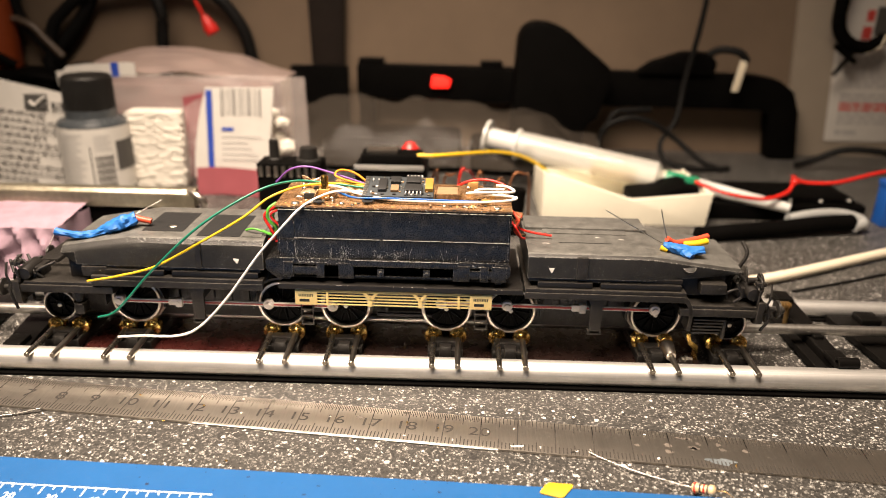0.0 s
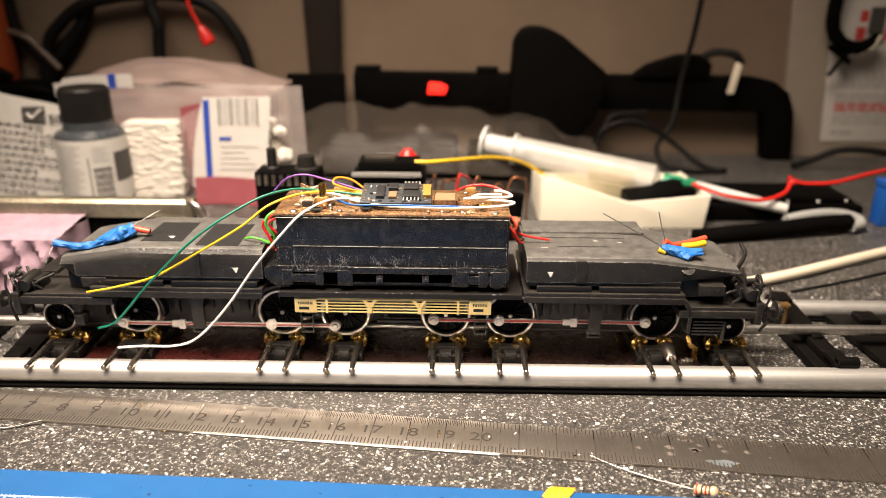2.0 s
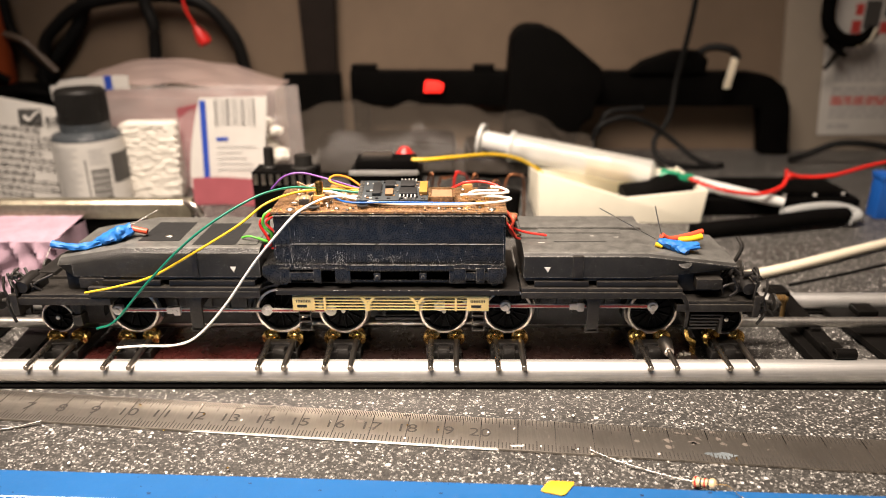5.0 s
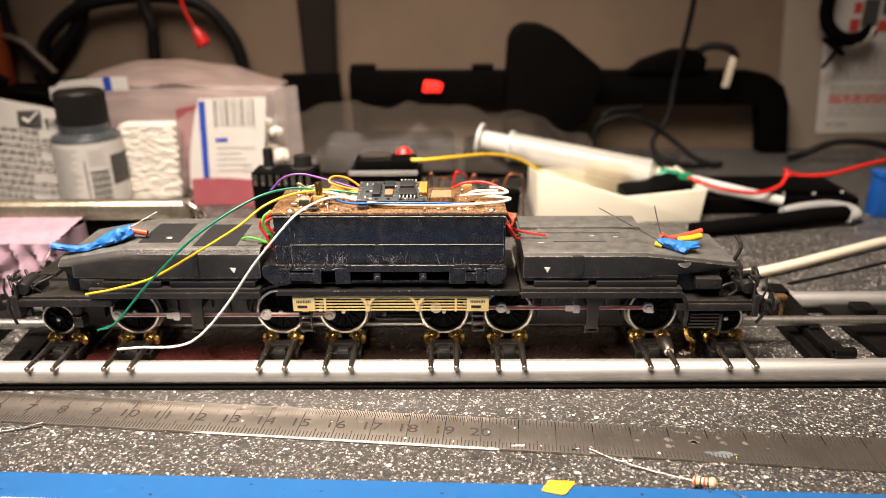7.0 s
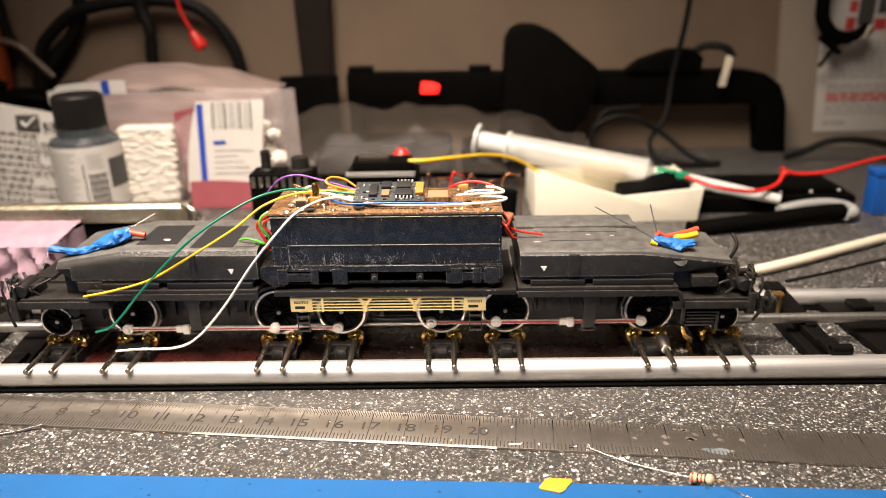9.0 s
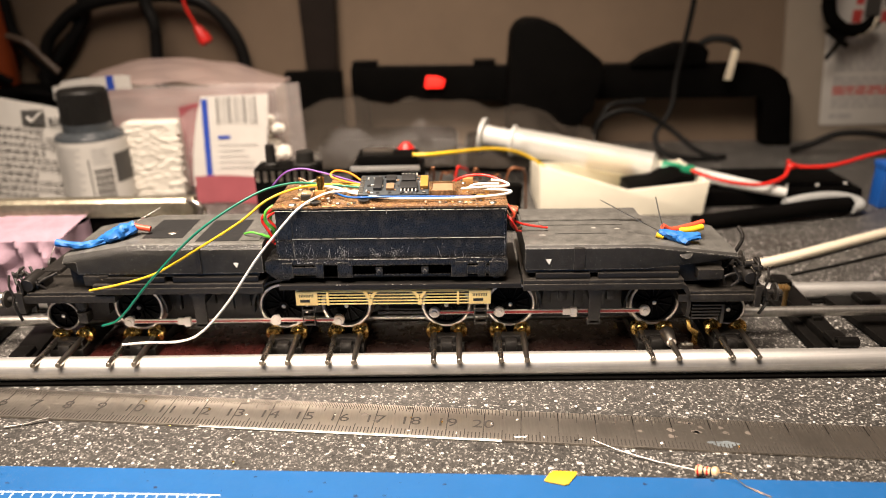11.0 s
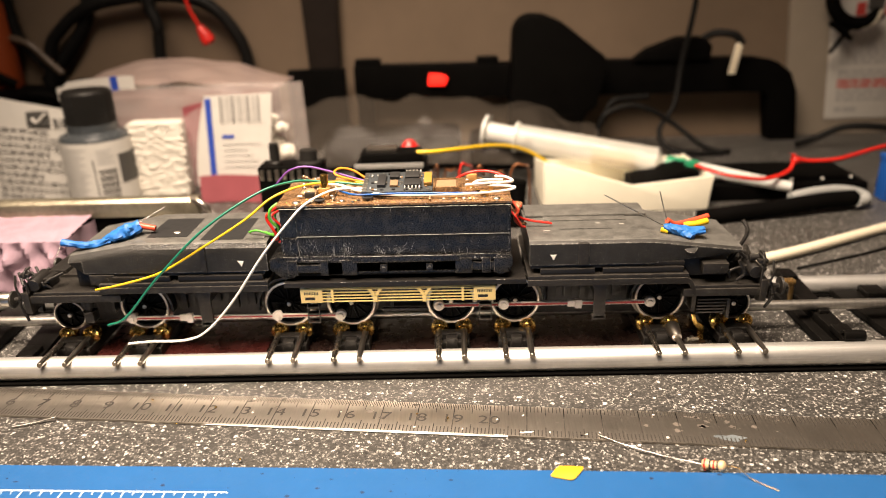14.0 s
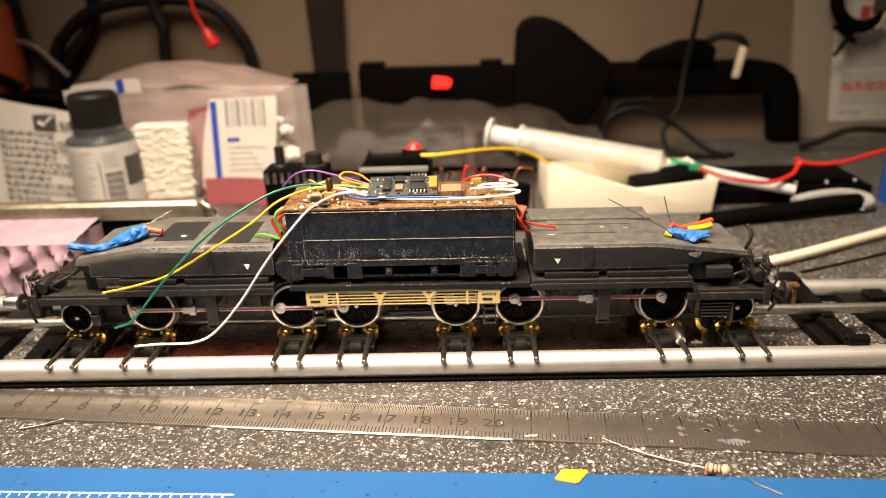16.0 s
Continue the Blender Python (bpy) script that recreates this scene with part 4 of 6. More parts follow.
def etched_truss(loco):
    x0, x1, z0, z1, y = -3.52, 2.39, 2.20, 2.66, 1.02
    bm = B()
    bx(bm, x0, x0 + 0.66, y, y + 0.05, z0, z1, 0.008)
    bx(bm, x0, x1, y + 0.03, y + 0.055, z1 - 0.03, z1 + 0.02, 0.004)
    tr = part("etched_truss", bm, ETCH, loco, "bright etched brass side truss")
    bm = B()
    bx(bm, x1 - 0.66, x1, y, y + 0.05, z0, z1, 0.008)
    part("end_plate", bm, ETCH, tr)
    for k in range(5):
        bm = B()
        z = z0 + 0.03 + k * (z1 - z0 - 0.06) / 4
        bx(bm, x0 + 0.66, x1 - 0.66, y + 0.01, y + 0.05, z - 0.015, z + 0.015, 0.004)
        part("rail", bm, ETCH, tr)
    for x in (-2.55, 1.40):
        bm = B()
        bx(bm, x - 0.035, x + 0.035, y - 0.02, y + 0.04, z0, z1, 0.006)
        part("post", bm, ETCH, tr)
    for x in (-1.25, 0.24):
        bm = B()
        bx(bm, x - 0.06, x + 0.06, y - 0.025, y + 0.04, z0, z0 + 0.24, 0.008)
        for s in (-1, 1):
            prism(bm, [(x - 0.05 * s, z0 + 0.2), (x + 0.05 * s, z0 + 0.2), (x + 0.24 * s, z1), (x + 0.14 * s, z1)], "y", y - 0.025, y + 0.03)
        part("y_strut", bm, ETCH, tr)
    for x in (x0 + 0.33, x1 - 0.33):
        bm = B()
        for k in range(9):
            bx(bm, x - 0.22 + k * 0.05, x - 0.19 + k * 0.05, y - 0.004, y + 0.01, z1 - 0.19, z1 - 0.10, 0.0)
        bx(bm, x - 0.2, x + 0.10, y - 0.004, y + 0.01, z0 + 0.10, z0 + 0.19, 0.0)
        part("slot", bm, DARK_HOLE, tr)
    bm = B()
    bx(bm, x0 + 0.2, x1 - 0.2, 1.6, 1.75, 2.25, 2.75, 0.02)
    part("truss_backing", bm, BLACK_PL, loco)
    for x in (-3.18, 2.08):
        bm = B()
        for dx in (-0.19, 0.16):
            bx(bm, x + dx, x + dx + 0.03, 1.05, 1.10, 1.50, 2.20, 0.005)
        for z in (1.50, 1.78, 2.0):
            bx(bm, x - 0.19, x + 0.19, 1.03, 1.28, z, z + 0.035, 0.008)
        part("step", bm, BLACK_FRAME, loco, "black wire step")
    bm = B()
    bx(bm, -1.1, 0.5, 1.9, 3.5, 1.95, 2.7, 0.05)
    prism(bm, [(-1.2, 1.9), (0.6, 1.9), (0.4, 1.45), (-1.0, 1.45)], "y", 2.0, 3.4, 0.03)
    bx(bm, -1.0, 0.45, 1.86, 1.92, 1.78, 1.84, 0.0)
    part("under_tank", bm, BLACK_PL, loco, "black under-floor box")
    bm = B()
    bx(bm, -4.44, 3.34, 2.2, 3.2, 1.35, 2.72, 0.04)
    for x in (-3.1, 2.0):
        bx(bm, x - 0.35, x + 0.35, 2.0, 2.25, 1.55, 2.5, 0.04)
    part("inner_frame", bm, BLACK_FRAME, loco, "black moulded inner frame")
    bm = B()
    bx(bm, -0.98, 0.42, 1.78, 1.88, 2.02, 2.10, 0.015)
    bx(bm, -0.90, -0.80, 1.78, 1.88, 1.62, 2.02, 0.015)
    bx(bm, 0.24, 0.34, 1.78, 1.88, 1.62, 2.02, 0.015)
    bx(bm, -1.14, 0.58, 1.76, 1.88, 1.50, 1.60, 0.015)
    part("tank_rib", bm, BLACK_FRAME, loco, "black raised rib of the under-floor box")


def electronics(loco):
    """Copper board, decoder and wires on top of the casing."""
    top = 5.20
    bm = B()
    bx(bm, -4.02, 2.88, 1.23, 3.75, top + 0.004, top + 0.07, 0.015)
    bd = part("copper_board", bm, COPPER_PCB, loco, "stained copper-clad board with solder")
    rnd = random.Random(11)
    for k in range(14):
        x, y = rnd.choice([rnd.uniform(-3.6, -1.8), rnd.uniform(-3.6, -1.8), rnd.uniform(1.2, 2.8), rnd.uniform(-3.6, 2.8)]), rnd.uniform(1.35, 3.6)
        bm = B()
        ball(bm, (x, y, top + 0.14), rnd.uniform(0.05, 0.13), rnd.uniform(0.05, 0.10), rnd.uniform(0.03, 0.08), 2)
        part("solder_joint", bm, SOLDER if k % 3 else COPPER_PCB, bd)
    for k in range(70):
        x = rnd.choice([rnd.uniform(-3.6, -1.6), rnd.uniform(0.7, 2.8), rnd.uniform(-3.6, 2.8)])
        y = rnd.choice([rnd.uniform(1.28, 1.7), rnd.uniform(1.3, 3.6)])
        bm = B()
        ball(bm, (x, y, top + 0.075), rnd.uniform(0.025, 0.10), rnd.uniform(0.02, 0.07), rnd.uniform(0.015, 0.05), 1)
        part("solder_fleck", bm, (SOLDER, COPPER_PCB, AMBER, CHIP, COPPER_PCB, AMBER)[k % 6], bd)
    for k in range(16):
        x, y = rnd.choice([rnd.uniform(-3.5, -1.8), rnd.uniform(1.4, 2.6)]), rnd.uniform(1.5, 3.5)
        w, l, hh = rnd.uniform(0.08, 0.22), rnd.uniform(0.1, 0.35), rnd.uniform(0.08, 0.22)
        bm = B()
        bx(bm, x, x + l, y, y + w, top + 0.06, top + 0.07 + hh, 0.02)
        part("small_component", bm, (CHIP, AMBER, COPPER_PCB, TANT)[k % 4], bd)
    for k in range(10):
        x, y = rnd.uniform(-3.5, -1.9), rnd.uniform(1.5, 3.4)
        bm = B()
        wire(bm, [(x, y, top + 0.07), (x + rnd.uniform(-0.3, 0.3), y + 0.1, top + rnd.uniform(0.2, 0.4)), (x + rnd.uniform(-0.6, 0.6), y + rnd.uniform(-0.4, 0.4), top + 0.08)], 0.022, 6, 6)
        part("bare_wire", bm, (LEAD, COPPER_PCB)[k % 2], bd)
    # ragged solder and bare metal along the front edge
    for k in range(40):
        x, w = rnd.uniform(-3.95, 2.85), rnd.uniform(0.015, 0.05)
        bm = B()
        ball(bm, (x, 1.232, top + rnd.uniform(0.0, 0.07)), w, 0.02, rnd.uniform(0.008, 0.022), 1)
        part("solder_fleck", bm, (OLD_BRASS, CHIP, SOLDER, COPPER_PCB, CHIP)[k % 5], bd)
    for x, y, r in ((-3.45, 1.45, 0.13), (-3.0, 1.55, 0.10), (-2.1, 1.5, 0.09), (1.5, 1.5, 0.09), (2.45, 1.45, 0.12), (0.9, 1.5, 0.07)):
        bm = B()
        ball(bm, (x, y, top + 0.08), r, r * 0.9, 0.05, 2)
        part("solder_joint", bm, SOLDER, bd)
    for x, y in ((-2.75, 1.45), (-1.35, 1.6), (2.2, 3.0)):
        bm = B()
        lathe(bm, [(0.10, 0.0), (0.16, 0.0), (0.17, 0.04), (0.10, 0.05), (0.10, 0.0)], (x, y, top + 0.13), (0, 0, 1), 20)
        cyl(bm, (x, y, top + 0.1), (x, y, top + 0.16), 0.08, seg=14)
        part("screw", bm, CHIP, bd, "dark screw head")
    for x, y, w in ((-3.2, 2.6, 0.5), (-2.4, 2.9, 0.45), (-2.9, 2.1, 0.35)):
        bm = B()
        bx(bm, x, x + w, y, y + 0.4, top + 0.12, top + 0.30, 0.05)
        part("clear_insulator", bm, AMBER, bd, "amber glossy insulating blob")
    bm = B()
    lathe(bm, [(0.0, 0.0), (0.34, 0.0), (0.34, 0.05), (0.13, 0.07), (0.115, 0.10), (0.115, 0.58), (0.09, 0.62), (0.0, 0.62)], (-2.72, 2.25, top + 0.08), (0, 0, 1), 20)
    part("brass_post", bm, BRASS, bd, "turned brass post")
    for k in range(5):
        x, y = -3.45 + 0.38 * k, 2.0 + 0.5 * ((k * 3) % 4) / 2
        bm = B()
        sheet(bm, lambda a, c: (x + 0.5 * a, y + 0.45 * c, top + 0.16 + 0.14 * math.sin(3.1 * a) * math.sin(3.1 * c) + 0.07 * noise.noise(Vector((a * 4 + k, c * 4, k)))), 10, 10, 0.02)
        part("clear_tape", bm, CLEAR_TAPE, bd, "crumpled clear brown tape")
    bm = B()
    bx(bm, -1.55, 0.56, 1.75, 3.0, top + 0.20, top + 0.27, 0.01)
    dec = part("decoder_board", bm, PCB_BLUE, loco, "small dark circuit board with chips")
    for x0, x1, y0, y1, h, m in ((-1.1, -0.85, 2.0, 2.7, 0.10, CHIP), (-0.72, -0.48, 2.0, 2.35, 0.08, CORK), (-0.75, -0.45, 2.5, 2.85, 0.10, CHIP), (-0.30, 0.22, 1.95, 2.35, 0.12, CHIP), (-0.28, 0.15, 2.45, 2.85, 0.12, CHIP), (0.30, 0.54, 2.05, 2.75, 0.12, TANT)):
        bm = B()
        bx(bm, x0, x1, y0, y1, top + 0.27, top + 0.27 + h, 0.015)
        part("chip", bm, m, dec)
    for k in range(11):
        bm = B()
        y = 1.82 + k * 0.11
        bx(bm, -1.54, -1.40, y - 0.03, y + 0.03, top + 0.262, top + 0.285, 0.005)
        part("solder_pad", bm, SOLDER, dec)
    for k in range(5):
        bm = B()
        x = -0.26 + k * 0.11
        bx(bm, x - 0.02, x + 0.02, 1.80, 1.96, top + 0.27, top + 0.36, 0.01)
        bx(bm, x - 0.02, x + 0.02, 2.84, 2.98, top + 0.27, top + 0.36, 0.01)
        part("chip_leg", bm, PAD, dec)
    for x, y in ((-1.25, 1.95), (-1.25, 2.3), (0.42, 1.85), (-0.95, 1.85), (-0.6, 1.85), (0.05, 1.82)):
        bm = B()
        bx(bm, x - 0.05, x + 0.05, y - 0.03, y + 0.03, top + 0.265, top + 0.31, 0.008)
        part("resistor_chip", bm, CHIP if x < 0 else SOLDER, dec)
    for k in range(46):
        x, y = rnd.uniform(-1.35, 0.5), rnd.uniform(1.8, 2.95)
        bm = B()
        w, l = rnd.uniform(0.015, 0.04), rnd.uniform(0.02, 0.07)
        if rnd.random() < 0.5:
            w, l = l, w
        bx(bm, x - w, x + w, y - l, y + l, top + 0.262, top + 0.275 + rnd.uniform(0, 0.05), 0.004)
        part("surface_part", bm, (PAD, CHIP, SOLDER, CORK)[k % 4], dec)
    pv = (Vector((0, 1.75, top + 0.22)) - base_of(loco)) * CM
    dec.matrix_basis = Matrix.Translation(pv) @ pose(0, 0, 0, 11, 0, 0) @ Matrix.Translation(-pv)
    bm = B()
    bx(bm, 0.66, 1.28, 1.95, 2.75, top + 0.07, top + 0.30, 0.02)
    part("cork_pad", bm, CORK, loco, "brown cork pad")
    bm = B()
    for a, b in (((0.60, 1.85), (1.34, 1.92)), ((0.60, 2.78), (1.34, 2.84)), ((0.58, 1.85), (0.65, 2.84)), ((1.29, 1.85), (1.36, 2.84))):
        bx(bm, a[0], b[0], a[1], b[1], top + 0.12, top + 0.33, 0.01)
    part("copper_rim", bm, COPPER_PCB, loco)

    def lead(name, m, pts, r=0.045, label=""):
        bm = B()
        wire(bm, pts, r * (0.73 if r < 0.07 else 1.0), 8, 8)
        return part(name, bm, m, loco, label)
    lead("green_wire", W_GREEN, [(-9.38, 0.6, 1.78), (-8.77, 0.6, 2.05), (-7.63, 0.7, 3.29), (-6.13, 0.9, 4.68), (-4.66, 1.6, 5.52), (-3.69, 2.2, 5.7), (-2.82, 2.5, 5.6), (-1.50, 2.5, 5.46)], 0.05, "loose dark green wire with a free end")
    lead("yellow_wire", W_YELLOW, [(-9.58, 0.7, 2.92), (-8.67, 0.8, 3.07), (-7.56, 0.9, 3.38), (-6.2, 0.9, 4.15), (-4.96, 1.2, 4.86), (-4.17, 1.6, 5.41), (-3.28, 2.2, 5.59), (-2.15, 2.6, 5.55), (-1.46, 2.6, 5.47)], 0.05, "loose yellow wire with a free end")
    lead("white_wire", W_WHITE, [(-8.73, 0.3, 1.30), (-8.11, 0.5, 1.25), (-7.10, 0.7, 1.18), (-6.42, 0.8, 1.47), (-5.50, 0.8, 2.46), (-4.50, 0.8, 3.83), (-3.62, 0.9, 4.86), (-3.18, 1.2, 5.27), (-2.69, 1.7, 5.45), (-2.23, 2.0, 5.5), (-1.5, 2.1, 5.46)], 0.05, "loose white wire with a free end")
    lead("purple_wire", W_PURPLE, [(-4.36, 3.0, 5.42), (-3.91, 2.9, 5.85), (-3.38, 2.9, 5.97), (-2.7, 2.9, 5.82), (-1.50, 2.8, 5.48)], 0.045)
    lead("orange_wire", W_ORANGE, [(-1.46, 2.7, 5.49), (-1.97, 2.6, 5.62), (-2.44, 2.6, 5.8), (-2.34, 2.9, 5.89), (-1.93, 3.0, 5.79), (-1.45, 2.9, 5.48)], 0.045)
    lead("white_wire", W_WHITE, [(-2.89, 2.4, 5.56), (-2.27, 2.3, 5.53), (-1.73, 2.0, 5.45), (-0.71, 1.64, 5.40), (0.64, 1.6, 5.38), (1.81, 1.65, 5.38), (2.70, 1.8, 5.40), (3.02, 1.95, 5.45), (2.65, 2.05, 5.48), (1.82, 2.2, 5.48), (1.99, 2.4, 5.55), (2.67, 2.4, 5.56)], 0.055)
    lead("white_wire", W_WHITE, [(2.45, 2.6, 5.62), (2.76, 2.5, 5.62), (2.95, 2.25, 5.55), (2.32, 2.1, 5.56), (1.64, 2.1, 5.52), (1.55, 2.25, 5.45)], 0.055)
    lead("blue_wire", W_BLUE, [(-2.26, 2.1, 5.42), (-1.72, 1.72, 5.40), (-0.7, 1.62, 5.44), (0.13, 1.60, 5.44), (1.14, 1.62, 5.42), (1.97, 1.7, 5.38)], 0.042)
    lead("red_wire", W_RED, [(1.22, 3.0, 5.42), (1.66, 2.9, 5.66), (2.18, 2.9, 5.70), (2.6, 2.7, 5.65), (2.85, 2.5, 5.54)], 0.055)
    lead("red_wire", W_RED, [(2.82, 2.9, 5.0), (2.95, 2.4, 4.6), (3.22, 2.4, 4.34), (3.57, 2.4, 4.22), (4.2, 2.4, 4.12)], 0.05)
    lead("copper_lead", COPPER_PCB, [(2.90, 2.3, 4.75), (3.08, 2.0, 4.5), (3.15, 2.2, 4.2), (3.4, 2.5, 4.1)], 0.06)
    lead("red_wire", W_RED, [(2.90, 2.0, 4.7), (3.05, 1.8, 4.55), (3.2, 1.9, 4.25), (3.35, 2.1, 4.12)], 0.05)
    for k in range(4):
        lead("copper_lead", COPPER_PCB if k % 2 else SLEEVE_RED, [(2.92, 2.1 + 0.25 * k, 5.0 - 0.1 * k), (3.12 + 0.05 * k, 1.9 + 0.2 * k, 4.75), (3.02, 1.95 + 0.2 * k, 4.45), (3.24, 2.1 + 0.1 * k, 4.14)], 0.06)
    lead("lime_wire", W_LIME, [(-4.02, 1.5, 5.25), (-4.22, 1.35, 5.1), (-4.25, 1.35, 4.8), (-4.05, 1.4, 4.5), (-4.2, 1.5, 4.25), (-4.55, 1.7, 4.28)], 0.06)
    lead("red_wire", W_RED, [(-4.0, 1.4, 5.2), (-4.35, 1.35, 4.9), (-4.2, 1.35, 4.5), (-4.1, 1.4, 4.2), (-4.3, 1.45, 4.1)], 0.06)
    lead("lime_wire", W_LIME, [(-3.72, 1.5, 5.25), (-4.05, 1.4, 5.05), (-4.08, 1.4, 4.7), (-3.8, 1.5, 4.35), (-3.95, 1.6, 4.2), (-4.3, 1.7, 4.26)], 0.05)
    lead("lime_wire", W_LIME, [(-3.9, 1.6, 4.25), (-4.4, 1.7, 4.22), (-4.8, 1.75, 4.32), (-5.1, 1.9, 4.22)], 0.045)
    lead("red_wire", W_RED, [(-3.7, 1.35, 5.2), (-4.15, 1.3, 4.95), (-3.95, 1.35, 4.6), (-3.75, 1.4, 4.2), (-4.1, 1.45, 4.05)], 0.05)
    def tape(pts, radii, seed, label="blue tape sleeve on a wire end"):
        """A crinkled wrap of tape round the points, of uneven thickness."""
        path = spline(pts, 8)
        bm, rings = B(), []
        for i, p in enumerate(path):
            q = i / (len(path) - 1) * (len(radii) - 1)
            k = min(int(q), len(radii) - 2)
            r = radii[k] + (radii[k + 1] - radii[k]) * (q - k)
            ax = (path[min(i + 1, len(path) - 1)] - path[max(i - 1, 0)]).normalized()
            side = ax.cross(Vector((0, 0, 1))).normalized()
            up = side.cross(ax)
            ring = []
            for j in range(20):
                w = 2 * math.pi * j / 20
                o = side * math.cos(w) + up * math.sin(w) * 0.72
                ring.append(bm.verts.new(p + o * r * (1 + 0.34 * noise.noise(o * 2.6 + Vector((i * 0.28, seed, 0))) + 0.12 * noise.noise(o * 7 + Vector((i * 0.7, seed, 5))))))
            rings.append(ring)
        for A, C in zip(rings, rings[1:]):
            for j in range(20):
                bm.faces.new((A[j], A[(j + 1) % 20], C[(j + 1) % 20], C[j]))
        bm.faces.new(rings[0][::-1]), bm.faces.new(rings[-1])
        return part("blue_tape_sleeve", bm, TAPE_BLUE, loco, label)
    # taped lead ends lying on the decks
    tape([(-10.79, 1.6, 4.14), (-10.3, 1.65, 4.02), (-9.85, 1.7, 4.0), (-9.38, 1.85, 4.10)], (0.13, 0.14, 0.15, 0.16), 1)
    tape([(-9.6, 1.85, 4.08), (-9.2, 1.92, 4.20), (-8.85, 2.05, 4.32), (-8.55, 2.2, 4.42)], (0.13, 0.27, 0.31, 0.22), 2)
    lead("red_sleeve", SLEEVE_RED, [(-8.65, 2.2, 4.42), (-8.40, 2.2, 4.36), (-8.1, 2.2, 4.3)], 0.09)
    lead("component_lead", LEAD, [(-8.6, 2.2, 4.5), (-7.87, 2.6, 4.86)], 0.02)
    lead("component_lead", LEAD, [(-10.79, 1.6, 4.12), (-10.86, 1.3, 3.80)], 0.02)
    tape([(7.50, 1.9, 4.12), (7.80, 1.86, 4.06), (8.15, 1.8, 3.99), (8.70, 1.84, 4.02)], (0.11, 0.19, 0.22, 0.15), 3)
    tape([(8.0, 1.85, 4.02), (8.15, 1.66, 3.98), (8.28, 1.50, 3.92)], (0.16, 0.18, 0.12), 4)
    lead("yellow_sleeve", W_YELLOW, [(8.2, 2.25, 4.03), (8.6, 2.25, 4.06), (8.95, 2.32, 4.12)], 0.10, "yellow sleeve on a wire end")
    lead("yellow_sleeve", W_YELLOW, [(7.42, 1.86, 4.05), (7.62, 1.80, 4.0)], 0.075, "yellow sleeve on a wire end")
    lead("red_sleeve", SLEEVE_RED, [(7.66, 2.1, 4.24), (7.95, 2.2, 4.08), (8.5, 2.4, 4.10), (9.05, 2.6, 4.18)], 0.09, "orange-red sleeve on a wire end")
    lead("component_lead", LEAD, [(7.60, 1.9, 4.10), (6.7, 2.1, 4.55), (5.76, 2.3, 5.03)], 0.022)
    lead("component_lead", LEAD, [(7.66, 2.1, 4.22), (7.52, 2.2, 4.7), (7.42, 2.3, 5.11)], 0.022)


PAD = plain("tinned_pad", (0.50, 0.49, 0.46), 0.4, 0.3)
AMBER = worn("amber_blob", (0.42, 0.25, 0.09), 0.15, 0.2, 0.4, 500, coat=0.5)
CLEAR_TAPE = clear("brown_clear_tape", (0.50, 0.36, 0.22), 0.08, 0.35)
CORK = worn("cork", (0.20, 0.12, 0.06), 0.8, 0, 0.4, 700, bumpy=0.5)
TAPE_BLUE = worn("blue_tape", (0.02, 0.125, 0.40), 0.5, 0, 0.3, 1200, bumpy=0.4, big=300, gloss=0.3)
SLEEVE_RED = plain("red_sleeve", (0.60, 0.07, 0.03), 0.4)


def build_loco():
    loco = thing("model_locomotive", (0, YC, RAIL), "black model electric locomotive chassis without body shell on rollers", "model locomotive")
    for s in (-1, 1):
        hood(loco, s)
        running_frame(loco, s)
    centre_body(loco)
    etched_truss(loco)
    electronics(loco)
    moving = []
    for i, (x, r) in enumerate(WHEELS):
        crank = r > 0.6
        for far in (False, True):
            w = wheel(loco, x, r, crank, far)
            if crank:
                moving.append((w, -1 if x < 0 else 1, "wheel", far))
            if far:
                bm = B()
                cyl(bm, (x, 1.9, RAIL + r), (x, 3.5, RAIL + r), 0.12, seg=12)
                part("axle", bm, BLACK_PL, loco)
    for s, runs in ((-1, [(-8.72, -6.9, "boss", "joint"), (-6.9, -4.10, None, "boss"), (-4.10, -2.12, None, "boss")]),
                    (1, [(1.03, 3.04, "boss", "boss"), (3.04, 5.30, None, "joint"), (5.30, 7.53, None, "boss")])):
        for a, b, f, l in runs:
            moving.append((side_rod(loco, a, b, f, l), s, "rod", False))
    # the chassis sits a touch low, nose down at its free end
    loco.location.z -= 0.085 * CM
    loco.rotation_euler = (0, radians(0.2), 0)
    return loco, moving


# crank angles in degrees at a tenth of a second, up to the halt and after the start in reverse
RUN_1 = [156, 200, 280, 310, 357, 400, 483, 508, 568, 592, 648, 668, 700, 718, 755, 778, 834, 855, 895, 905, 943, 954, 998, 1020, 1046, 1059, 1083, 1088, 1116, 1130, 1164, 1189, 1207, 1213, 1215, 1219, 1230, 1232, 1234]
RUN_2 = [342, 322, 313, 279, 270, 220, 195, 171, 150, 114, 93, 34, 20, -5, -16, -45, -61, -103, -123, -166, -199, -231, -249, -322, -352, -383, -408, -462, -490, -555]
RUN_3 = [52, 338, 311, 225, 176, 119, 47, 348, 317, 232, 176, 115, 50, 348, 311, 228, 177, 122, 47, 336, 307, 227, 180, 105, 43, 335, 303, 218, 173, 93, 30, 331, 301, 215, 163, 85, 21, 321, 279, 215, 165, 85, 20, 332, 311, 246, 220, 160]


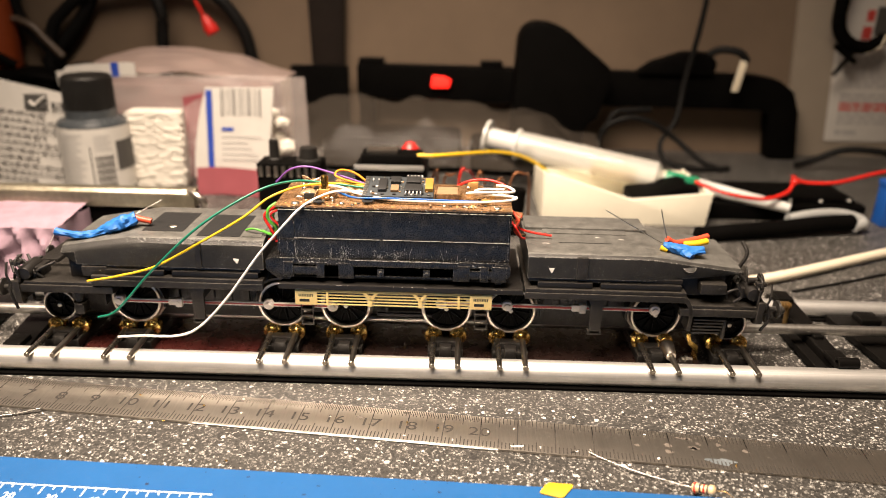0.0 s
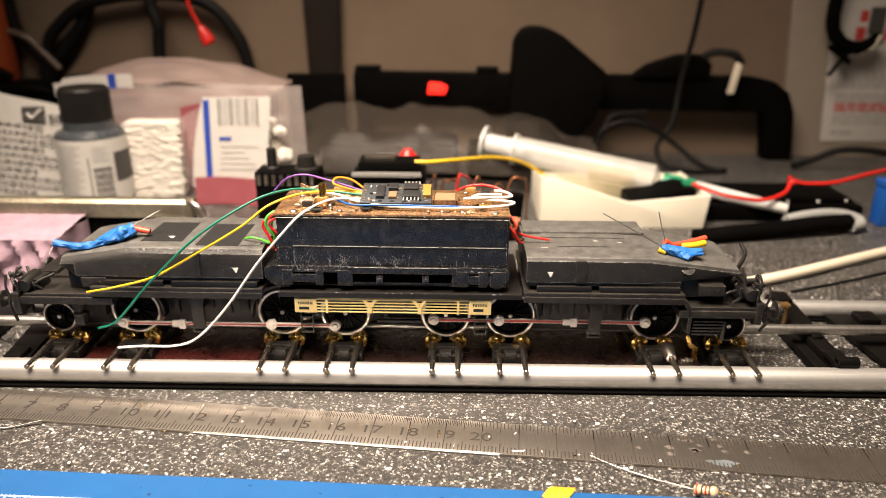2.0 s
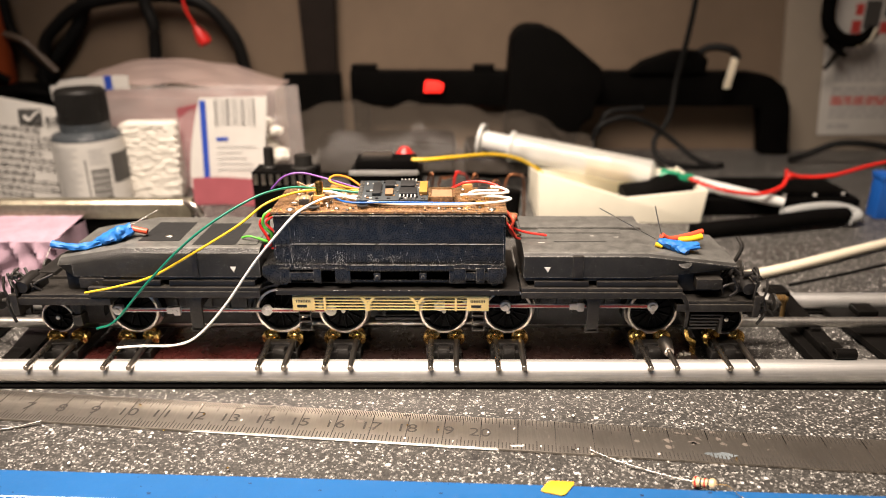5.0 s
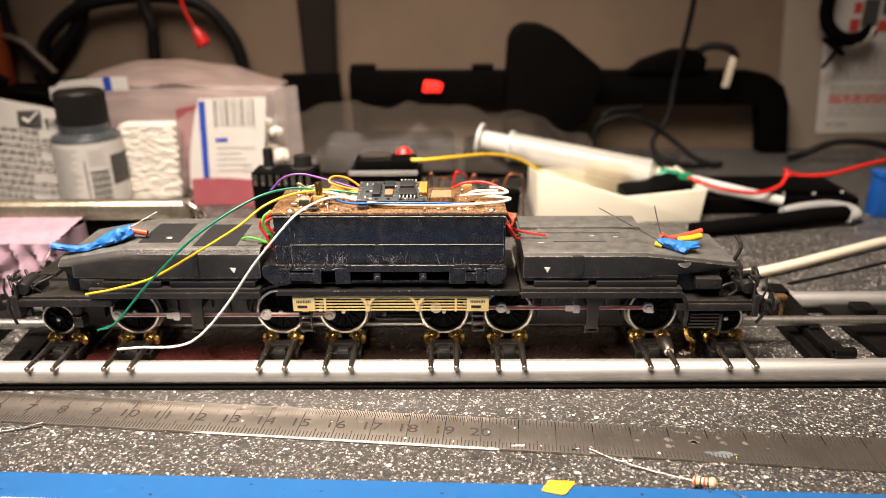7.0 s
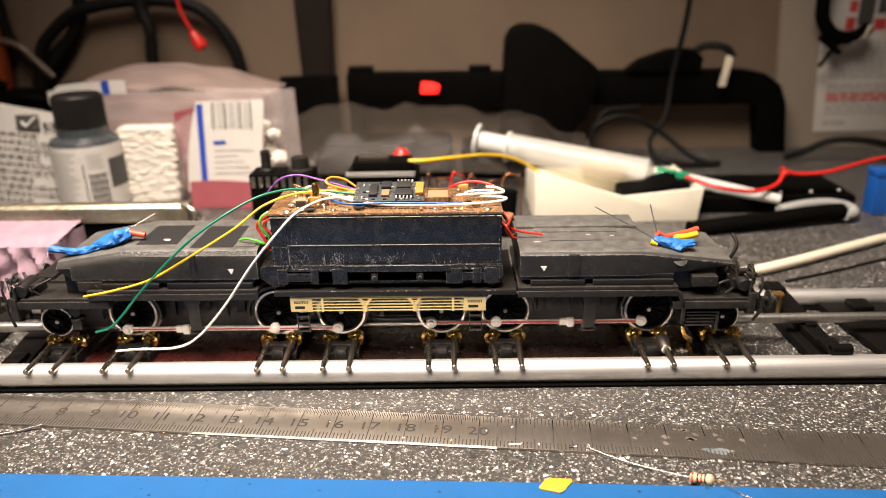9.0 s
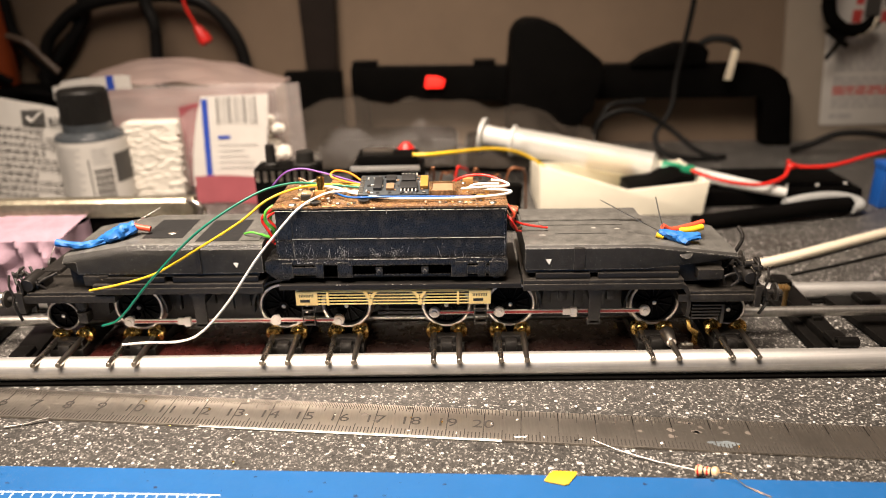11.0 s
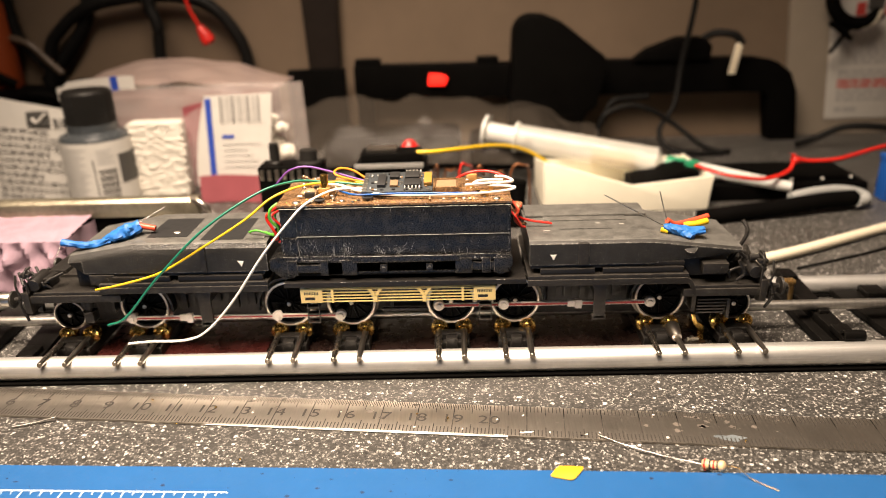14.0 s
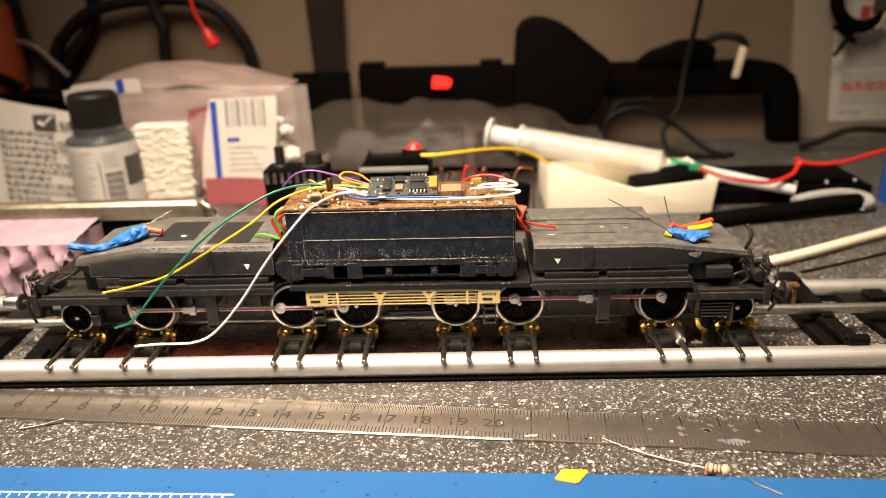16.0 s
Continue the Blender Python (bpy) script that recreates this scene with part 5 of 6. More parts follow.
def crank_angles():
    ts, an = [], []
    for i, a in enumerate(RUN_1):
        ts.append(i / 10), an.append(a)
    ts.append(4.8), an.append(1234)
    for k in range(1, 15):
        t = 4.8 + k * 0.1
        ts.append(t), an.append(1234 - 172 * (k / 15) ** 2)
    for i, a in enumerate(RUN_2):
        ts.append(6.3 + i / 10), an.append(a + 720)
    last = -1748 + 720
    for k in range(1, 21):
        u = k / 21
        ts.append(9.2 + k / 10), an.append((-555 + 720) + (last - 165) * (0.9 * u + 0.1 * u * u))
    prev = last
    for i, a in enumerate(RUN_3):
        v = a
        while v > prev + 20:
            v -= 360
        while v < prev - 340:
            v += 360
        ts.append(11.3 + i / 10), an.append(v)
        prev = v
    return ts, an


def motions(moving):
    ts, an = crank_angles()
    for ob, side, kind, far in moving:
        base = ob.location.copy()
        rows = []
        for t, a in zip(ts, an):
            a = math.radians(a - (42 if side > 0 else 0) + (90 if far else 0))
            if kind == "wheel":
                m = Matrix.Translation(base) @ Matrix.Rotation(-a, 4, "Y")
            else:
                m = Matrix.Translation(base + Vector((math.cos(a), 0, math.sin(a))) * CRANK * CM)
            rows.append((t, m))
        walk(ob, rows)


# ---------- things on the bench ----------
PAPER = worn("white_print_film", (0.60, 0.58, 0.54), 0.45, 0, 0.06, 200)
INK = plain("grey_print", (0.065, 0.062, 0.058), 0.6)
INK_BLUE = plain("blue_print", (0.02, 0.06, 0.38), 0.5)
INK_RED = plain("red_print", (0.55, 0.06, 0.05), 0.5)
BAG_FILM = clear("clear_bag_film", (0.60, 0.53, 0.50), 0.25, 0.22)
BAG_GREY = clear("grey_bag_film", (0.32, 0.27, 0.22), 0.2, 0.10)
PINK = worn("pink_paper", (0.30, 0.075, 0.09), 0.6, 0, 0.12, 120)
COTTON = worn("white_cotton", (0.72, 0.68, 0.60), 0.9, 0, 0.08, 300, bumpy=0.15)
CAP_BLACK = worn("ribbed_black_cap", (0.012, 0.0112, 0.010), 0.5, 0, 0.2, 200, gloss=0.25)
COLLAR = plain("grey_paint_in_bottle", (0.055, 0.062, 0.068), 0.25)
FOAM = worn("lilac_foam", (0.30, 0.205, 0.255), 0.9, 0, 0.2, 1500, bumpy=1.0, big=160)
BAR_STEEL = worn("tarnished_bar", (0.30, 0.27, 0.20), 0.34, 0.8, 0.5, 500, wear=(0.08, 0.065, 0.045), wear_at=0.62, bumpy=0.4, big=40)
CARTON = worn("cream_carton", (0.80, 0.76, 0.62), 0.6, 0, 0.05, 150)
SYRINGE = clear("syringe_plastic", (0.74, 0.73, 0.68), 0.07, 0.50)
SHEATH = plain("white_sheath", (0.60, 0.60, 0.57), 0.3)
RESIDUE = plain("amber_residue", (0.50, 0.36, 0.12), 0.3)
GREEN_HUB = plain("green_hub", (0.02, 0.25, 0.12), 0.4)
GRIP_GREY = plain("grey_grip", (0.36, 0.37, 0.36), 0.5)
BLUE_BOX = worn("blue_plastic", (0.015, 0.10, 0.42), 0.4, 0, 0.1, 200)
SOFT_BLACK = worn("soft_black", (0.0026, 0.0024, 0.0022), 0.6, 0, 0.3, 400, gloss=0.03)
POST_BROWN = worn("dark_post", (0.014, 0.010, 0.008), 0.6, 0, 0.3, 80, gloss=0.15)
RED_GLOW = glow("lit_red_switch", (1.0, 0.022, 0.012), 1.7)
RED_CLIP = plain("red_clip", (0.60, 0.02, 0.015), 0.35)
STICKER = worn("yellow_sticker", (0.56, 0.33, 0.012), 0.5, 0, 0.08, 300)
TAN = plain("resistor_body", (0.62, 0.45, 0.25), 0.4)
COPPERW = plain("copper_braid", (0.30, 0.12, 0.05), 0.4, 0.6)
WALL_PANEL = worn("pale_wall_panel", (0.30, 0.255, 0.20), 0.7, 0, 0.06, 120, big=15)


def bar_face(bm, p, u, v, a0, a1, b0, b1, lift=0.012):
    """A thin printed bar on the plane p + u*a + v*b."""
    n = Vector(u).cross(Vector(v)).normalized() * lift
    vs = [bm.verts.new(Vector(p) + Vector(u) * a + Vector(v) * b + n) for a, b in ((a0, b0), (a1, b0), (a1, b1), (a0, b1))]
    bm.faces.new(vs)


def paint_bottle():
    x, y = -17.85, 18.5
    t = thing("paint_bottle", (x, y, 0), "small bottle of dark grey paint with black ribbed cap", "bottle")
    bm = B()
    lathe(bm, [(0, 0), (1.66, 0), (1.76, 0.1), (1.76, 3.66), (1.66, 3.82), (1.38, 3.94), (1.28, 4.0), (1.26, 4.4), (0, 4.4)], (x, y, 0), (0, 0, 1), 48)
    part("body", bm, COLLAR, t, "clear body filled with dark grey paint")
    bm = B()
    ring = []
    for i in range(144):
        r = 1.24 if i % 3 else 1.19
        ring.append((x + r * math.cos(2 * math.pi * i / 144), y + r * math.sin(2 * math.pi * i / 144)))
    prism(bm, ring, "z", 3.98, 5.95)
    lathe(bm, [(0.0, 5.94), (1.20, 5.94), (1.12, 6.08), (0.0, 6.08)], (x, y, 0), (0, 0, 1), 48)
    part("cap", bm, CAP_BLACK, t, "black ribbed screw cap")

    def wrap(a0, a1, z0, z1, r):
        bm = B()
        sheet(bm, lambda u, v: (x + r * math.cos(math.radians(a0 + (a1 - a0) * u)), y + r * math.sin(math.radians(a0 + (a1 - a0) * u)), z0 + (z1 - z0) * v), 24, 1)
        return bm
    lab = part("label", wrap(190, 405, 0.3, 3.62, 1.775), PAPER, t, "white wrap-round label")
    part("black_panel", wrap(327, 378, 1.35, 2.9, 1.785), INK, lab)
    part("divider", wrap(285, 287, 0.5, 2.75, 1.785), INK, lab)
    for k in range(14):
        part("barcode_bar", wrap(292, 321, 0.6 + k * 0.12, 0.6 + k * 0.12 + (0.045 if k % 3 else 0.08), 1.785), INK, lab)
    for k in range(5):
        part("text_line", wrap(293, 320 - (k * 5) % 9, 2.5 + k * 0.17, 2.56 + k * 0.17, 1.785), INK_LIGHT, lab)
    for k in range(15):
        part("text_line", wrap(232, 279 - (k * 7) % 16, 0.6 + k * 0.19, 0.67 + k * 0.19, 1.785), INK_LIGHT, lab)


INK_MID = plain("soft_dark_print", (0.20, 0.19, 0.18), 0.6)
INK_LIGHT = plain("pale_print", (0.42, 0.41, 0.40), 0.6)


def printed_pack():
    t = thing("printed_film_pack", (-22, 19.5, 0), "white film pack with dark printed lines leaning behind the bottle", "packaging")
    p = Vector((-25.6, 18.9, 0.0))
    u, v = Vector((6.0, 0.4, 0.0)).normalized(), Vector((0.02, 0.14, 1.0)).normalized()
    W = 5.7

    def top(a):
        return 6.2 - 0.24 * a
    bm = B()
    sheet(bm, lambda a, b: p + u * (a * W) + v * (b * top(a * W)) + Vector((0, 0.10 * math.sin(a * 9) * b, 0)), 20, 14, 0.05)
    part("film", bm, PAPER, t)
    bm = B()
    bar_face(bm, p, u, v, 3.55, 4.75, 4.05, 4.85, 0.16)
    part("printed_box", bm, INK, t, "dark printed square")
    bm = B()
    q = p + Vector((0, -0.19, 0))
    for a, b in (((3.85, 4.5), (4.1, 4.25)), ((4.1, 4.25), (4.65, 4.75))):
        wire(bm, [q + u * a[0] + v * a[1], q + u * b[0] + v * b[1]], 0.09, 6, 0)
    part("tick_mark", bm, PAPER, t, "white tick shape")
    bm = B()
    for k, (a0, a1) in enumerate(((4.95, 5.15), (5.25, 5.33), (5.42, 5.65))):
        bar_face(bm, p, u, v, a0, a1, 4.05, 4.42, 0.16)
    part("print_bar", bm, INK, t)
    rnd = random.Random(5)
    for r in range(10):
        b = 3.95 - r * 0.40
        a = 1.6 + 0.1 * rnd.random()
        end = 5.4 if r % 3 else 3.9 + rnd.random()
        bm = B()
        while a < end:
            w = rnd.uniform(0.12, 0.42)
            bar_face(bm, p, u, v, a, min(a + w, 5.5), b - 0.13 * (a - 2), b - 0.13 * (a - 2) + 0.14, 0.17)
            a += w + 0.10
        part("print_line", bm, INK_MID, t)


def bag(name, label, cx, cy, w, h, d, film, tilt=0.0, seed=1, top_flat=0.12):
    """A pillow-shaped wrinkled film bag standing on its lower edge."""
    t = thing(name, (cx, cy, 0), label, "plastic bag")
    for s in (-1, 1):
        def f(a, b):
            x = (a - 0.5) * w * (1 - 0.06 * b)
            bulge = (1 - (2 * a - 1) ** 4) * (max(0.0, 1 - b) ** 0.5) * (0.35 + 0.65 * math.sin(math.pi * min(1, b * 1.1 + 0.12)))
            n = noise.noise(Vector((a * 5 + seed, b * 5, s * 3.1))) * 0.30 + noise.noise(Vector((a * 14 + seed, b * 12, s))) * 0.10
            edge = min(1, 6 * a, 6 * (1 - a))
            return (cx + x, cy + s * (d / 2 * bulge + 0.03) + n * edge * 0.8 + tilt * b, 0.02 + h * b + 0.25 * n * b)
        bm = B()
        sheet(bm, f, 40, 34)
        part("film", bm, film, t)
    return t


def swab_bag():
    t = bag("swab_bag", "clear zip bag of white cotton swabs and pink card", -13.0, 20.6, 12.2, 5.7, 3.4, BAG_FILM, 1.0, 2)
    rnd = random.Random(9)
    for k in range(240):
        z = 0.15 + 4.1 * (k // 10) / 24
        x, y = -16.2 + 0.27 * (k % 10) + rnd.uniform(-0.12, 0.12) + 0.03 * z, rnd.uniform(18.92, 19.02)
        bm = B()
        ball(bm, (x, y, z + rnd.uniform(-0.06, 0.06)), rnd.uniform(0.26, 0.42), 0.09, rnd.uniform(0.10, 0.14), 2)
        part("swab_head", bm, COTTON, t, "white cotton swab head")
    bm = B()
    bx(bm, -16.25, -13.45, 18.9, 19.9, 0.1, 4.2, 0.15)
    part("swab_pack", bm, COTTON, t, "dense white swab pack")
    bm = B()
    sheet(bm, lambda a, b: (-13.9 + 4.4 * a, 20.9 + 0.3 * math.sin(a * 7), 0.1 + (4.5 + 0.3 * math.sin(a * 3)) * b), 20, 4, 0.1)
    part("pink_card", bm, PINK, t, "pink card inside the bag")
    bm = B()
    sheet(bm, lambda a, b: (-12.4 + 4.0 * a, 17.7 + 0.15 * b + 0.2 * math.sin(a * 5), 0.05 + 1.45 * b), 12, 6, 0.05)
    part("pink_flap", bm, PINK, t, "folded pink flap")
    for k in range(16):
        bm = B()
        ball(bm, (-8.6 + rnd.uniform(-0.5, 0.7), 20 + rnd.uniform(-0.3, 0.3), 1.0 + k * 0.2), 0.5, 0.4, 0.3, 1)
        part("cotton_tuft", bm, COTTON, t, "loose white cotton")


def label_card():
    p = Vector((-12.05, 18.65, 0.75))
    t = thing("bag_label_card", (-10.6, 18.7, 1.0), "white product label with blue stripe and barcode on the bag", "label")
    u, v = Vector((1, 0.0, 0.02)).normalized(), Vector((0.02, 0.12, 1)).normalized()
    bm = B()
    sheet(bm, lambda a, b: p + u * (a * (4.0 - 0.45 * b ** 3) - 0.75 * (1 - b ** 2)) + v * (b * 4.75) + Vector((0, -0.10 * math.sin(a * 3.1), 0)), 12, 10, 0.04)
    part("card", bm, PAPER, t)
    bm = B()
    bar_face(bm, p, u, v, 0.02, 0.34, 0.0, 4.6, 0.14)
    part("blue_stripe", bm, INK_BLUE, t)
    for k, w in enumerate((0.10, 0.04, 0.06, 0.13, 0.04, 0.08, 0.05, 0.12, 0.04, 0.06, 0.10)):
        bm = B()
        bar_face(bm, p, u, v, 0.8 + k * 0.2, 0.8 + k * 0.2 + w, 3.3, 4.65, 0.17)
        part("barcode_bar", bm, INK_MID, t)
    bm = B()
    bar_face(bm, p, u, v, 0.8, 1.45, 2.5, 2.68, 0.17)
    part("blue_print", bm, INK_BLUE, t)
    for k in range(5):
        bm = B()
        bar_face(bm, p, u, v, 0.8, 2.9 - (k * 3 % 4) * 0.25, 2.15 - k * 0.3, 2.20 - k * 0.3, 0.17)
        part("print_line", bm, INK_LIGHT, t)


def folded_bag():
    """Second bag lying over the first, its white and blue header towards the camera."""
    t = thing("folded_header_bag", (-14.5, 23.4, 0), "crumpled clear bag with white and blue header strip", "plastic bag")

    def f(a, b):
        x = -21.0 + 12.3 * a
        z = 5.35 + 1.35 * math.sin(math.pi * min(1, a * 0.9 + 0.12)) * (0.35 + 0.65 * b) + 0.2 * noise.noise(Vector((a * 6, b * 5, 2)))
        return (x, 21.6 + 4.4 * b, z - (0.25 if a < 0.05 else 0))
    bm = B()
    sheet(bm, f, 36, 14)
    part("film", bm, BAG_PINK, t, "pinkish translucent film")
    bm = B()
    sheet(bm, lambda a, b: Vector(f(a * 0.36, 0.0)) + Vector((0, -0.05, -0.25 + 0.75 * b)), 14, 2, 0.03)
    part("header_strip", bm, PAPER, t, "white header strip")
    bm = B()
    sheet(bm, lambda a, b: Vector(f(0.25 + a * 0.035, 0.0)) + Vector((0, -0.09, -0.27 + 0.80 * b)), 2, 2)
    part("blue_band", bm, INK_BLUE, t)
    bm = B()
    bx(bm, -20.0, -9.5, 22.6, 25.8, 0.02, 5.0, 0.5)
    part("stuffing", bm, PINK_DULL, t, "dull pink filling of the bag")


BAG_PINK = clear("pink_bag_film", (0.48, 0.37, 0.34), 0.35, 0.6)
PINK_DULL = worn("dull_pink_filling", (0.42, 0.26, 0.24), 0.8, 0, 0.2, 60)


def bar_and_box():
    t = thing("steel_bar", (-20, 9.4, 2.4), "tarnished flat steel bar lying on a black box", "metal bar")
    bm = B()
    prism(bm, [(8.95, 2.32), (9.02, 2.90), (9.2, 3.06), (9.55, 3.06), (9.6, 2.32)], "x", -34, -9.3, 0.05)
    part("bar", bm, BAR_STEEL, t)
    bm = B()
    wire(bm, [(-9.6, 9.2, 2.95), (-9.15, 9.0, 2.85), (-8.9, 9.0, 2.55), (-9.0, 9.15, 2.4)], 0.13, 10, 6)
    part("hooked_end", bm, NICKEL, t, "bright bent end")
    b = thing("black_parts_box", (-20, 10.5, 0), "low black plastic parts box", "box")
    bm = B()
    bx(bm, -34, -9.6, 9.12, 10.2, 0.004, 2.315, 0.06)
    part("body", bm, SOFT_BLACK, b)


def foam_block():
    t = thing("foam_block", (-18, 7.4, 0), "lilac foam block with egg-crate side", "foam")
    bm = B()

    def f(a, b):
        x = -27 + 13.3 * a
        y = 6.5 + (0.26 * math.sin(x * 7.4 + 5.5 * b) + 0.10 * math.sin(x * 4.1 - 7 * b)) * min(1, 4 * (1 - b)) + (0.30 * noise.noise(Vector((x * 2.6, b * 5, 1))) + 0.12 * noise.noise(Vector((x * 7, b * 12, 5)))) * min(1, 5 * (1 - b))
        return (x, y + 0.25 * b, 2.15 * b + 0.01)
    sheet(bm, f, 110, 12)
    sheet(bm, lambda a, b: (-27 + 13.3 * a, f(a, 1)[1] + (9.0 - f(a, 1)[1]) * b, 2.16 + 0.30 * b ** 0.5 + 0.05 * noise.noise(Vector((a * 40, b * 3, 4)))), 110, 8)
    sheet(bm, lambda a, b: (-13.7 + 0.1 * math.sin(a * 9), 6.6 + 2.4 * a, 2.3 * b), 8, 6)
    bmesh.ops.remove_doubles(bm, verts=bm.verts[:], dist=0.01)
    part("foam", bm, FOAM, t)


def modules():
    t = thing("switch_module", (-5.9, 11.4, 0), "small black circuit module with two toggle knobs", "circuit module")
    bm = B()
    bx(bm, -7.2, -4.5, 10.8, 12.2, 0.004, 3.75, 0.06)
    part("body", bm, SOFT_BLACK, t)
    for x, r, h in ((-6.5, 0.22, 0.95), (-5.05, 0.40, 0.65)):
        bm = B()
        lathe(bm, [(0, 0), (r * 1.3, 0), (r * 1.3, 0.15), (r, 0.2), (r * 0.9, h), (0, h)], (x, 11.2, 3.75), (0, 0, 1), 18)
        part("knob", bm, CAP_BLACK, t)
    for k in range(8):
        bm = B()
        bx(bm, -7.1 + k * 0.32, -6.95 + k * 0.32, 10.74, 10.82, 3.2, 3.65, 0.01)
        part("terminal", bm, SOLDER, t)
    t = thing("heatsink_module", (-1.7, 12.8, 0), "black power module with silver edge and clip", "circuit module")
    bm = B()
    bx(bm, -3.25, -0.05, 12.0, 13.8, 0.004, 3.35, 0.05)
    bx(bm, -3.0, -0.3, 12.3, 13.6, 3.3, 3.85, 0.08)
    part("body", bm, SOFT_BLACK, t)
    bm = B()
    bx(bm, -3.24, -0.2, 11.90, 12.05, 3.28, 3.48, 0.03)
    part("silver_edge", bm, ALU, t)
    bm = B()
    bx(bm, -2.75, -1.4, 12.6, 13.2, 3.84, 4.02, 0.04)
    part("clip", bm, NICKEL, t)
    lr = random.Random(77)
    for k, (x, m) in enumerate(((0.3, COPPERW), (0.9, SOFT_BLACK), (1.6, SOFT_BLACK), (2.3, SOFT_BLACK), (3.1, SOFT_BLACK), (3.9, SOFT_BLACK))):
        c = thing("coil_part", (x, 13.0, 0), "dark coil and copper scrap among wires", "electronic part", "parts behind the locomotive")
        bm = B()
        cyl(bm, (x, 13.0 + 0.2 * (k % 2), 0.0), (x + 0.15, 13.2, 1.6 + 0.3 * (k % 3)), 0.42, seg=14, bev=0.06)
        part("core", bm, m, c)
        bm = B()
        wire(bm, [(x - 0.5, 12.9, 0.05), (x - 0.2, 12.5 + lr.random(), 2.0 + lr.random()), (x + 0.4 * lr.random(), 12.7, 2.0 + 1.4 * lr.random()), (x + 0.9 * lr.random(), 13.5, 1.0 + 1.8 * lr.random()), (x + 0.8, 14, 0.2)], 0.05, 6, 6)
        part("wire_loop", bm, W_RED if k == 2 else COPPERW, c)
    w = thing("yellow_lead", (0, 12.5, 0), "thick yellow wire arching behind the locomotive", "wire")
    bm = B()
    wire(bm, [(-0.5, 12.4, 3.86), (0.2, 12.4, 3.86), (1.31, 13.0, 3.80), (3.19, 15.0, 3.42), (4.64, 16.0, 2.9), (5.9, 16.4, 2.0), (6.8, 17, 0.6)], 0.085, 8, 8)
    part("wire", bm, W_YELLOW, w)
    r = thing("red_toggle", (-1.05, 16, 0), "red plastic cap among parts", "cap")
    bm = B()
    cyl(bm, (-1.05, 16, 0), (-1.05, 16, 3.0), 0.25, seg=12)
    lathe(bm, [(0.0, 2.9), (0.50, 2.9), (0.48, 3.2), (0.2, 3.55), (0, 3.6)], (-1.05, 16, 0), (0, 0, 1), 16)
    part("cap", bm, RED_CLIP, r)


def grey_bag():
    t = thing("crumpled_grey_bag", (1, 24.5, 0), "crumpled translucent grey plastic bag", "plastic bag")

    def f(a, b):
        x = -8.2 + 17.6 * a
        ridge = 3.0 + 1.2 * math.exp(-((a - 0.50) / 0.28) ** 2) + 0.9 * math.exp(-((a - 0.1) / 0.15) ** 2) - 0.9 * max(0, a - 0.8) * 4
        prof = math.sin(math.pi * min(1, 0.04 + b * 0.96)) ** 0.6
        n = noise.noise(Vector((a * 7, b * 5, 7))) * 0.55 + noise.noise(Vector((a * 17, b * 12, 3))) * 0.2
        return (x + 0.3 * n, 20.2 + 7.6 * b, max(0.02, ridge * prof + n * prof))
    bm = B()
    sheet(bm, f, 60, 30)
    part("film", bm, BAG_GREY, t)
    bm = B()
    bx(bm, -6.8, 1.5, 23, 26.8, 0.01, 2.2, 0.6)
    bx(bm, 2.0, 8.0, 22.6, 26.5, 0.01, 1.9, 0.6)
    part("filling", bm, SOFT_BLACK, t)


def syringe():
    t = thing("syringe", (7, 19.5, 0), "large clear plastic syringe with green hub and white sheath", "syringe")
    a, b = Vector((2.85, 21.0, 2.75)), Vector((11.6, 17.9, 1.62))
    d = (b - a).normalized()
    bm = B()
    lathe(bm, [(0.70, 1.9), (0.74, 1.9), (0.74, (b - a).length), (0.45, (b - a).length + 0.25), (0.2, (b - a).length + 0.3), (0.2, (b - a).length + 0.7), (0.0, (b - a).length + 0.7)], a, d, 28)
    part("barrel", bm, SYRINGE, t, "clear glossy barrel")
    bm = B()
    lathe(bm, [(0.0, 0.0), (0.95, 0.0), (0.95, 0.16), (0.55, 0.2), (0.55, 1.7), (0.84, 1.75), (0.84, 1.90), (0.5, 1.95), (0.5, 2.4), (0.0, 2.4)], a, d, 28)
    part("plunger", bm, SHEATH, t, "white plunger end")
    bm = B()
    cyl(bm, a + d * 6.0 - Vector((0, 0, 0.25)), a + d * 8.3 - Vector((0, 0, 0.25)), 0.42, seg=16)
    part("residue", bm, RESIDUE, t, "amber flux residue")
    e = b + d * 0.5
    g = Vector((17.5, 15.2, 0.92))
    d2 = (g - e).normalized()
    bm = B()
    lathe(bm, [(0, 0), (0.42, 0), (0.42, 0.9), (0.3, 1.0), (0, 1.0)], e, d2, 18)
    part("hub", bm, GREEN_HUB, t, "green needle hub")
    bm = B()
    bx(bm, 12.62, 13.24, 16.1, 16.5, 1.33, 2.06, 0.05)
    part("green_flange", bm, GREEN_HUB, t, "green plastic flange")
    bm = B()
    lathe(bm, [(0, 0.95), (0.40, 0.95), (0.24, (g - e).length), (0, (g - e).length)], e, d2, 18)
    part("sheath", bm, SHEATH, t, "white needle sheath")


